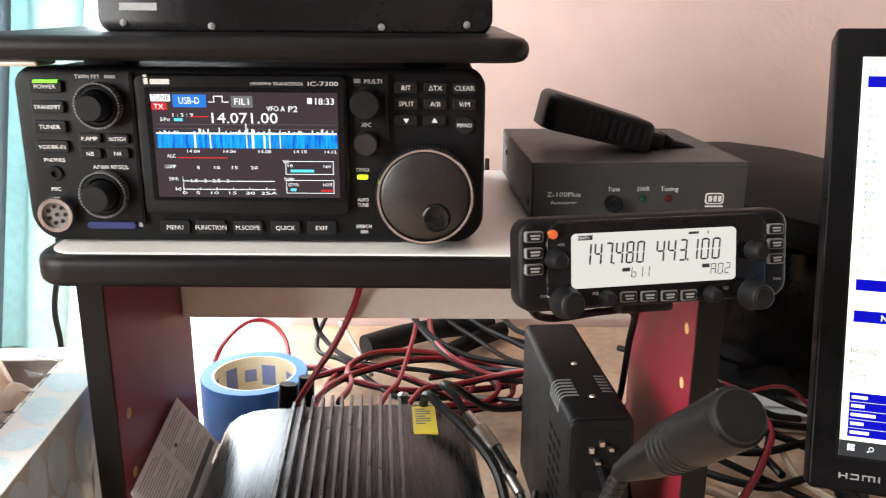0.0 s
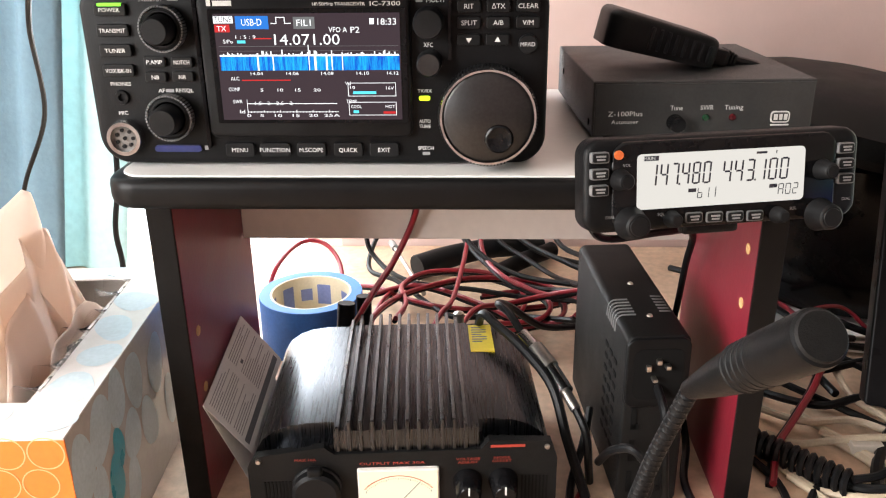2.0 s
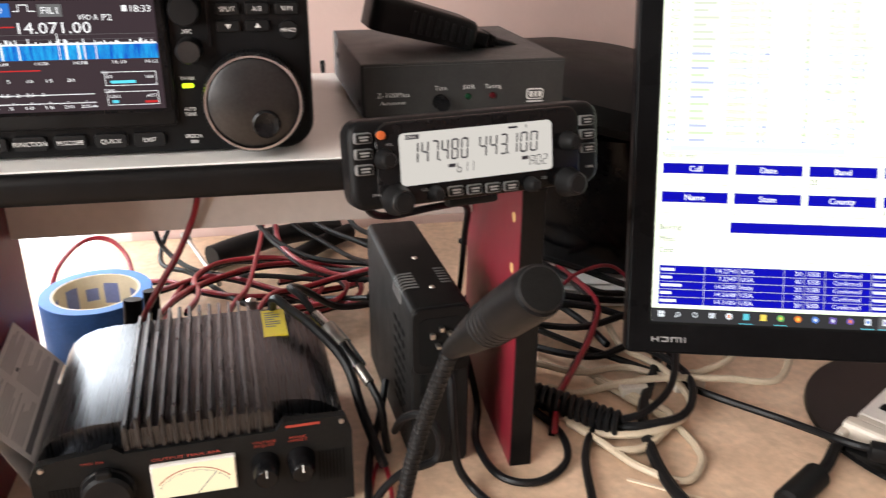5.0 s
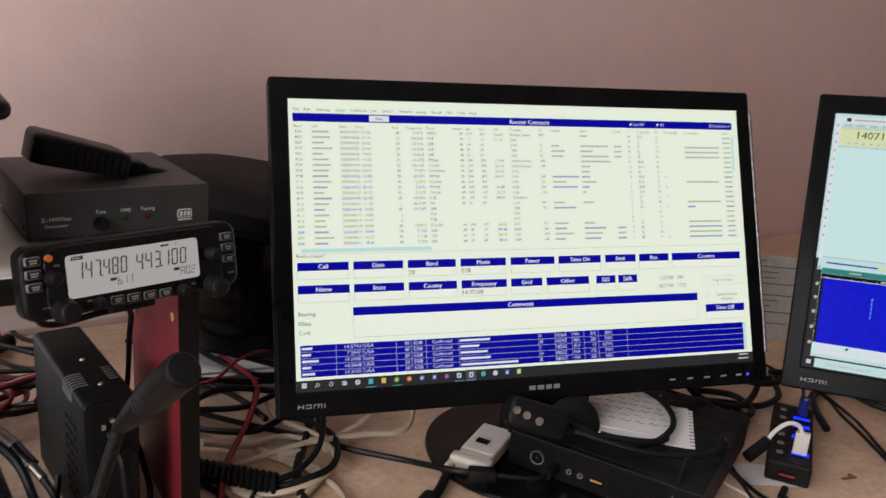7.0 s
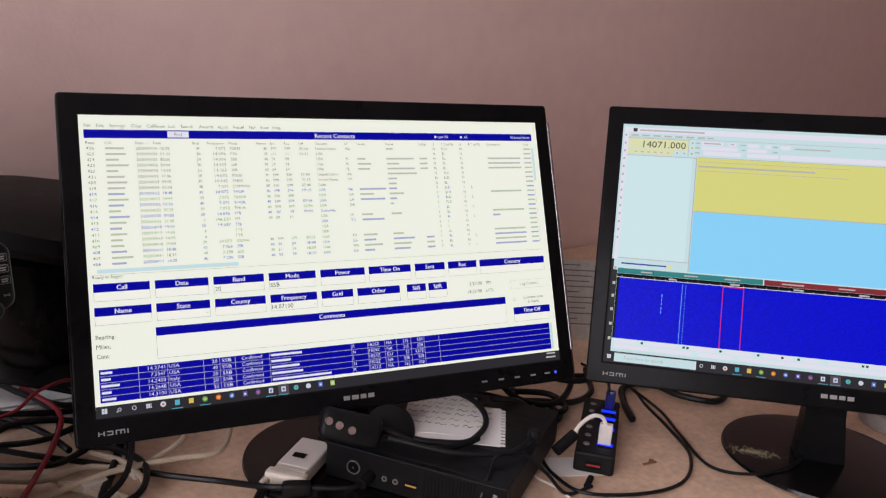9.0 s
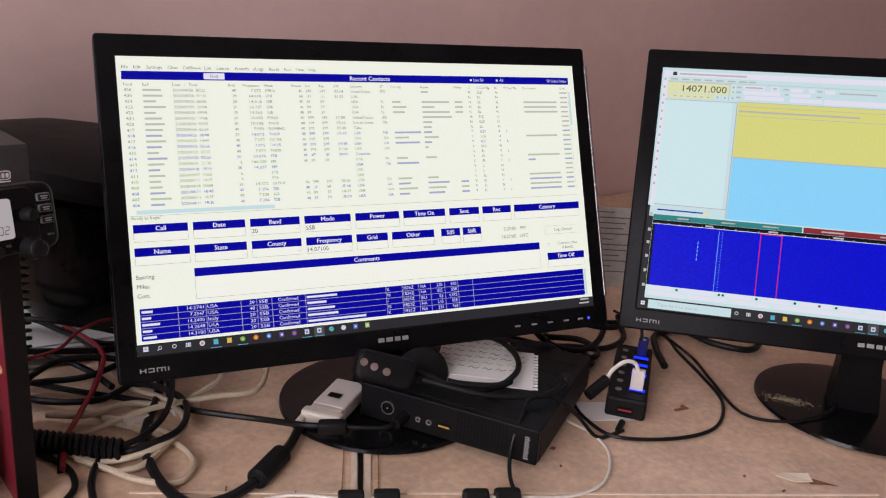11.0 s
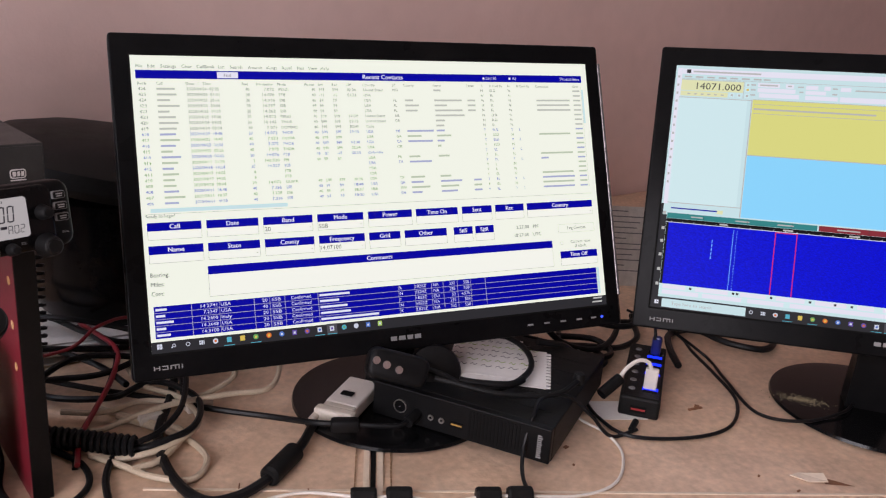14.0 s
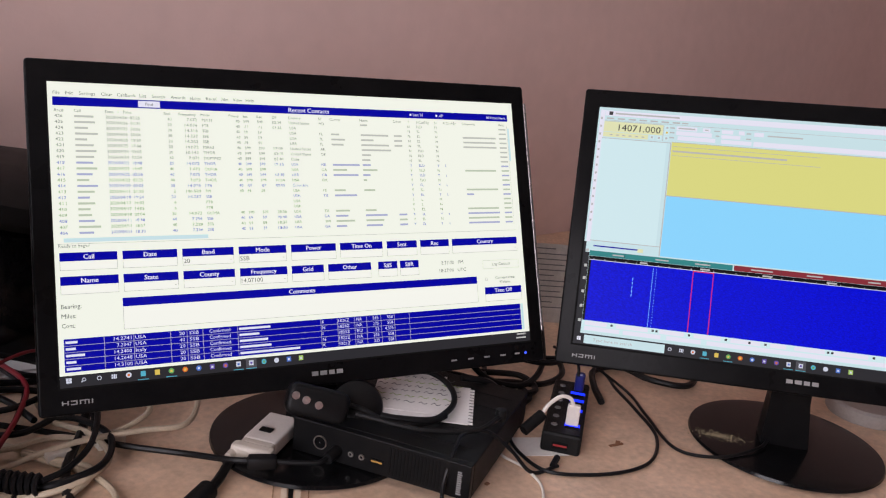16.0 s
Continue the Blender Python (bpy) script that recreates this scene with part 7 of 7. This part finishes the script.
for pts in ([(0.30, 0.66, 0.02), (0.318, 0.635, 0.022), (0.338, 0.607, 0.02), (0.353, 0.567, 0.02), (0.36, 0.52, 0.02)], [(0.29, 0.72, 0.02), (0.331, 0.690, 0.035), (0.357, 0.645, 0.03), (0.38, 0.604, 0.028), (0.41, 0.61, 0.02)],
        [(0.28, 0.74, 0.03), (0.337, 0.655, 0.045), (0.373, 0.63, 0.04), (0.42, 0.60, 0.03), (0.46, 0.60, 0.03)], [(0.27, 0.64, 0.03), (0.32, 0.60, 0.035), (0.37, 0.585, 0.03), (0.43, 0.59, 0.02)],
        [(0.265, 0.60, 0.01), (0.31, 0.575, 0.015), (0.35, 0.55, 0.022), (0.40, 0.555, 0.03), (0.44, 0.54, 0.04)], [(0.28, 0.56, 0.02), (0.33, 0.58, 0.03), (0.38, 0.56, 0.028), (0.41, 0.52, 0.02), (0.40, 0.48, 0.01)]):
    cable("bundle_lead", [(x, y, Z + h) for x, y, h in pts], 0.0032, CABLE_BLACK, "black lead in the tangle between shelf and monitor", group="black leads behind the monitor")
cable("red_lead", [(0.29, 0.60, Z + 0.03), (0.33, 0.585, Z + 0.04), (0.36, 0.60, Z + 0.05), (0.40, 0.62, Z + 0.045), (0.42, 0.60, Z + 0.03)], 0.0018, CABLE_RED, "thin red lead over the tangle")
cable("floor_loop", [(0.233, 0.50, Z + 0.04), (0.238, 0.475, Z + 0.006), (0.227, 0.429, Z + 0.004), (0.234, 0.389, Z + 0.004), (0.258, 0.378, Z + 0.004), (0.284, 0.396, Z + 0.004), (0.290, 0.43, Z + 0.004), (0.275, 0.47, Z + 0.004)], 0.0028, CABLE_BLACK, "black lead looping round the foot of the shelf")
cable("adapter_lead", [(0.198, 0.412, Z + 0.090), (0.200, 0.395, Z + 0.080), (0.201, 0.388, Z + 0.05), (0.204, 0.385, Z + 0.02), (0.214, 0.378, Z + 0.004), (0.225, 0.355, Z + 0.004), (0.24, 0.32, Z + 0.004)], 0.0028, CABLE_BLACK, "black lead hanging from the power adapter")
cable("adapter_loop", [(0.168, 0.43, Z + 0.02), (0.170, 0.40, Z + 0.05), (0.180, 0.385, Z + 0.062), (0.190, 0.380, Z + 0.05), (0.188, 0.38, Z + 0.03), (0.165, 0.375, Z + 0.026), (0.148, 0.37, Z + 0.012), (0.14, 0.35, Z + 0.004)], 0.0028, CABLE_BLACK, "black lead looping in front of the power adapter")
cable("front_lead", [(0.139, 0.33, Z + 0.004), (0.144, 0.38, Z + 0.004), (0.150, 0.425, Z + 0.006), (0.160, 0.45, Z + 0.02), (0.168, 0.48, Z + 0.03)], 0.0028, CABLE_BLACK, "black lead running out between the supply and the adapter")
cable("front_wire", [(0.142, 0.36, Z + 0.003), (0.150, 0.405, Z + 0.003), (0.158, 0.42, Z + 0.003), (0.160, 0.39, Z + 0.003), (0.156, 0.35, Z + 0.003)], 0.0016, CABLE_RED, "thin red wire on the desk before the supply")

# a plug on its cable leaning against the supply
jack = thing("jack_plug", pose(0.140, 0.45, Z), "metal cable connector on a black lead leaning on the supply", "connector")
for pts, r, m_, n_ in (([(0.119, 0.497, 0.836), (0.127, 0.483, 0.832)], 0.0046, CHROME, "barrel"), ([(0.127, 0.483, 0.832), (0.137, 0.466, 0.826)], 0.0066, STEEL, "shell"), ([(0.137, 0.466, 0.826), (0.146, 0.448, 0.818)], 0.0058, CHROME, "collar"), ([(0.146, 0.448, 0.818), (0.152, 0.436, 0.812)], 0.0036, STEEL, "tip")):
    part(n_, tube(pts, r, 14, 2), m_, jack, "", False, True)
part("lead", tube([(0.119, 0.497, 0.836), (0.110, 0.512, 0.845), (0.102, 0.527, 0.846), (0.112, 0.555, 0.83), (0.14, 0.58, 0.80), (0.175, 0.60, 0.79)], 0.0030, 8), CABLE_BLACK, jack, "", False, True)
part("tail", tube([(0.152, 0.436, 0.812), (0.158, 0.425, 0.80), (0.160, 0.42, 0.78), (0.163, 0.43, Z + 0.004)], 0.0028, 8), CABLE_BLACK, jack, "", False, True)
cable("supply_lead", [(0.086, 0.535, Z + 0.06), (0.090, 0.515, Z + 0.088), (0.100, 0.500, Z + 0.087), (0.118, 0.478, Z + 0.080), (0.137, 0.450, Z + 0.066), (0.146, 0.425, Z + 0.04), (0.158, 0.41, Z + 0.006)], 0.0034, CABLE_BLACK, "black lead lying over the corner of the supply")
solo("black_plug", tube([(-0.018, 0.54, Z + 0.052), (-0.016, 0.545, Z + 0.082)], 0.007, 10, 2), RUBBER, "black moulded plug behind the supply", "plug", smooth=True)
solo("black_plug", tube([(-0.003, 0.545, Z + 0.05), (-0.003, 0.55, Z + 0.086)], 0.006, 10, 2), RUBBER, "black moulded plug behind the supply", "plug", smooth=True)
pl = thing("pliers", pose(0.08, 0.82, Z), "tool with thick black rubber handles lying by the wall", "pliers")
part("handle", tube([(0.022, 0.775, Z + 0.014), (0.055, 0.80, Z + 0.016), (0.10, 0.825, Z + 0.016), (0.16, 0.84, Z + 0.014)], 0.012, 14, 8, None, True, (0.0135, 0.010)), RUBBER, pl, "", False, True)
part("handle", tube([(0.11, 0.77, Z + 0.012), (0.14, 0.80, Z + 0.014), (0.17, 0.83, Z + 0.013)], 0.009, 14, 8), RUBBER, pl, "", False, True)
sd = thing("screwdriver", pose(0.01, 0.76, Z), "thin grey screwdriver lying under the shelf", "screwdriver")
part("shaft", tube([(-0.004, 0.809, Z + 0.022), (0.034, 0.700, Z + 0.018)], 0.0024, 10, 2), STEEL, sd, "", False, True)
part("handle", tube([(-0.004, 0.809, Z + 0.022), (-0.010, 0.826, Z + 0.022)], 0.004, 10, 2), CABLE_GREY, sd, "", False, True)

cable("thin_white_cable", [(0.36, 0.29, Z + 0.002), (0.383, 0.305, Z + 0.002), (0.423, 0.297, Z + 0.002), (0.4565, 0.2585, Z + 0.007), (0.4815, 0.2435, Z + 0.007), (0.513, 0.222, Z + 0.003), (0.543, 0.2025, Z + 0.007), (0.566, 0.1885, Z + 0.007), (0.617, 0.164, Z + 0.002), (0.660, 0.161, Z + 0.002), (0.702, 0.189, Z + 0.002), (0.716, 0.223, Z + 0.003), (0.716, 0.256, Z + 0.003), (0.74, 0.29, Z + 0.004)], 0.0014, CABLE_WHITE, "thin white cable with black ferrites along the desk")
cable("headset_lead", [(0.574, 0.15, Z + 0.003), (0.584, 0.198, Z + 0.003), (0.601, 0.222, Z + 0.02), (0.617, 0.229, Z + 0.046), (0.641, 0.242, Z + 0.052), (0.668, 0.236, Z + 0.050), (0.69, 0.222, Z + 0.03), (0.714, 0.213, Z + 0.004), (0.748, 0.208, Z + 0.003)], 0.0019, CABLE_BLACK, "thin black headset lead over the computer")
cable("desk_lead", [(0.752, 0.280, Z + 0.003), (0.734, 0.246, Z + 0.003), (0.732, 0.204, Z + 0.003), (0.782, 0.168, Z + 0.003), (0.837, 0.159, Z + 0.003), (0.893, 0.187, Z + 0.003), (0.922, 0.233, Z + 0.007), (0.953, 0.284, Z + 0.007), (0.99, 0.335, Z + 0.004), (1.0, 0.42, Z + 0.004)], 0.0019, CABLE_BLACK, "black lead lying in a wide loop on the desk")
solo("lead_tip", tube([(0.742, 0.210, Z + 0.004), (0.756, 0.216, Z + 0.006)], 0.0034, 8, 2), RUBBER, "bare end of a black lead", "plug", smooth=True)
cable("thick_lead", [(0.907, 0.272, Z + 0.006), (0.94, 0.308, Z + 0.006), (0.978, 0.335, Z + 0.006), (1.02, 0.325, Z + 0.006), (1.02, 0.280, Z + 0.006), (1.042, 0.243, Z + 0.006), (1.08, 0.252, Z + 0.006), (1.09, 0.30, Z + 0.006), (1.05, 0.36, Z + 0.006), (0.98, 0.40, Z + 0.006)], 0.0042, CABLE_BLACK, "thick black lead coiled behind the hub")
for pts in ([(0.72, 0.43, 0.02), (0.76, 0.39, 0.03), (0.80, 0.37, 0.02), (0.84, 0.40, 0.01), (0.88, 0.44, 0.01)], [(0.70, 0.45, 0.05), (0.75, 0.41, 0.04), (0.79, 0.42, 0.03), (0.82, 0.46, 0.02)], [(0.74, 0.35, 0.01), (0.77, 0.33, 0.02), (0.80, 0.345, 0.02), (0.81, 0.38, 0.01), (0.78, 0.41, 0.008)],
        [(0.73, 0.31, 0.005), (0.76, 0.30, 0.012), (0.79, 0.315, 0.012), (0.81, 0.345, 0.006)], [(0.80, 0.46, 0.10), (0.83, 0.43, 0.06), (0.86, 0.40, 0.03), (0.93, 0.40, 0.01), (0.98, 0.38, 0.005)]):
    cable("rear_lead", [(x, y, Z + h) for x, y, h in pts], 0.0034, CABLE_BLACK, "black lead in the tangle between the monitors", group="black leads between the monitors")
note = thing("note_sheet", axes((1.075, 0.50, Z), (0.80, -0.60, 0), (0.10, 0.13, 0.98)), "printed sheet of paper propped behind the monitors", "paper")
part("sheet", box(-0.06, 0.09, 0, 0.0004, 0, 0.118), PAPER_GREY, note)
for i in range(12):
    part("print_line", rects([(-52, 110 - 8 * i, -52 + 60 + 50 * math.sin(i * 1.9) ** 2, 111.6 - 8 * i)], -0.0004), INK, note)
solo("puck", lathe([(0, 0), (0.046, 0), (0.048, 0.003), (0.048, 0.016), (0.045, 0.019), (0, 0.020)], "z", 48, (1.195, 0.075, Z)), mat("grey_plastic", (0.30, 0.27, 0.25), 0.6, vary=0.1, scale=30), "round grey plastic puck on the desk", "puck", smooth=True)

# crumbs and scraps
rng = random.Random(21)
bm = bmesh.new()
for i in range(420):
    a, r_ = rng.uniform(0, 2 * math.pi), abs(rng.gauss(0, 1))
    x, y = 0.951 + 0.010 * r_ * math.cos(a) + 0.004 * r_ * math.sin(a), 0.142 - 0.014 * r_ * math.cos(a) + 0.005 * r_ * math.sin(a)
    s = rng.uniform(0.0004, 0.0014)
    zz = Z + 0.0078
    b = bmesh.new()
    bmesh.ops.create_icosphere(b, subdivisions=1, radius=s)
    b.transform(Matrix.Translation((x, y, zz + s * 0.3)) @ pose(0, 0, 0, rng.uniform(0, 90), rng.uniform(0, 90), 0) @ Matrix.Diagonal((1, 0.7, 0.5, 1)))
    join(bm, b)
solo("crumbs", bm, CRUMB, "tan crumbs scattered on the monitor foot", "crumbs", kind="stuff")
for x, y, l, w, rz in ((0.842, 0.204, 0.018, 0.0035, -15), (0.848, 0.206, 0.006, 0.005, 30), (0.666, 0.227, 0.005, 0.004, 10), (0.649, 0.202, 0.003, 0.002, 50), (0.437, 0.345, 0.004, 0.001, 20), (0.43, 0.30, 0.003, 0.0015, 70), (0.385, 0.335, 0.009, 0.0012, 60), (0.781, 0.094, 0.003, 0.002, 30), (0.79, 0.06, 0.004, 0.002, 0)):
    b = box(-l / 2, l / 2, -w / 2, w / 2, 0, 0.0014, 0.0004, 1)
    b.transform(Matrix.Translation((x, y, Z)) @ pose(0, 0, 0, 0, 0, rz))
    solo("scrap", b, SCRAP, "tiny brown scrap lying on the desk", "scrap", "scraps on the desk")

# a torn place in the desk cover: bare board with a lifted flap of vinyl
tear = thing("desk_tear", pose(0.826, 0.055, Z), "torn place in the desk cover with a lifted flap", "tear", kind="structure")
tm = pose(0, 0, 0, 0, 0, -47)
bm = bmesh.new()
bm.faces.new([bm.verts.new(tm @ Vector((x, y, 0.0006))) for x, y in ((-0.002, 0.006), (0.010, 0.003), (0.027, -0.003), (0.012, -0.004), (0.000, -0.0055))])
part("bare_patch", bm, SCRAP, tear, "bare brown board")
bm = bmesh.new()
pts = [(-0.030, 0.001, 0.0008), (-0.022, 0.006, 0.0016), (0.000, 0.005, 0.0048), (0.002, -0.005, 0.0026), (-0.014, -0.007, 0.0012)]
lo = [bm.verts.new(tm @ Vector(p)) for p in pts]
hi = [bm.verts.new(tm @ Vector((p[0], p[1], p[2] + 0.0008))) for p in pts]
bm.faces.new(lo[::-1]), bm.faces.new(hi)
for i in range(5):
    bm.faces.new((lo[i], lo[(i + 1) % 5], hi[(i + 1) % 5], hi[i]))
part("flap", bm, VINYL_EDGE, tear, "pale lifted flap")

# coiled cord hanging behind the shelf's upright
cc = []
for i in range(22 * 10):
    f_ = i / (22 * 10 - 1)
    a = 2 * math.pi * i / 10
    cc.append(Vector((0.302 - 0.004 * f_ + 0.005 * math.cos(a), 0.565 + 0.005 * math.sin(a), 0.985 - 0.17 * f_)))
solo("hanging_coil", tube(cc, 0.0017, 5, 1, None, False), CABLE_BLACK, "coiled black cord hanging behind the shelf", "cable", smooth=True)

# leads crowded under the gap between the monitors
for pts in ([(0.74, 0.40, 0.07), (0.78, 0.385, 0.05), (0.81, 0.365, 0.02), (0.85, 0.345, 0.012), (0.90, 0.36, 0.02), (0.94, 0.40, 0.05)], [(0.75, 0.38, 0.03), (0.79, 0.35, 0.022), (0.83, 0.325, 0.014), (0.86, 0.335, 0.01), (0.87, 0.37, 0.01), (0.83, 0.40, 0.012)],
        [(0.72, 0.36, 0.045), (0.77, 0.34, 0.03), (0.80, 0.318, 0.012), (0.835, 0.322, 0.008), (0.85, 0.35, 0.008)], [(0.79, 0.43, 0.09), (0.83, 0.39, 0.05), (0.88, 0.36, 0.03), (0.92, 0.345, 0.03), (0.96, 0.36, 0.05)],
        [(0.76, 0.41, 0.012), (0.80, 0.38, 0.014), (0.84, 0.36, 0.012), (0.88, 0.34, 0.008), (0.93, 0.35, 0.006), (0.97, 0.39, 0.006)], [(0.73, 0.335, 0.052), (0.76, 0.325, 0.045), (0.79, 0.33, 0.025), (0.82, 0.35, 0.012)]):
    cable("rear_lead", [(x, y, Z + h) for x, y, h in pts], 0.0038, CABLE_BLACK, "black lead in the tangle between the monitors", group="black leads between the monitors")
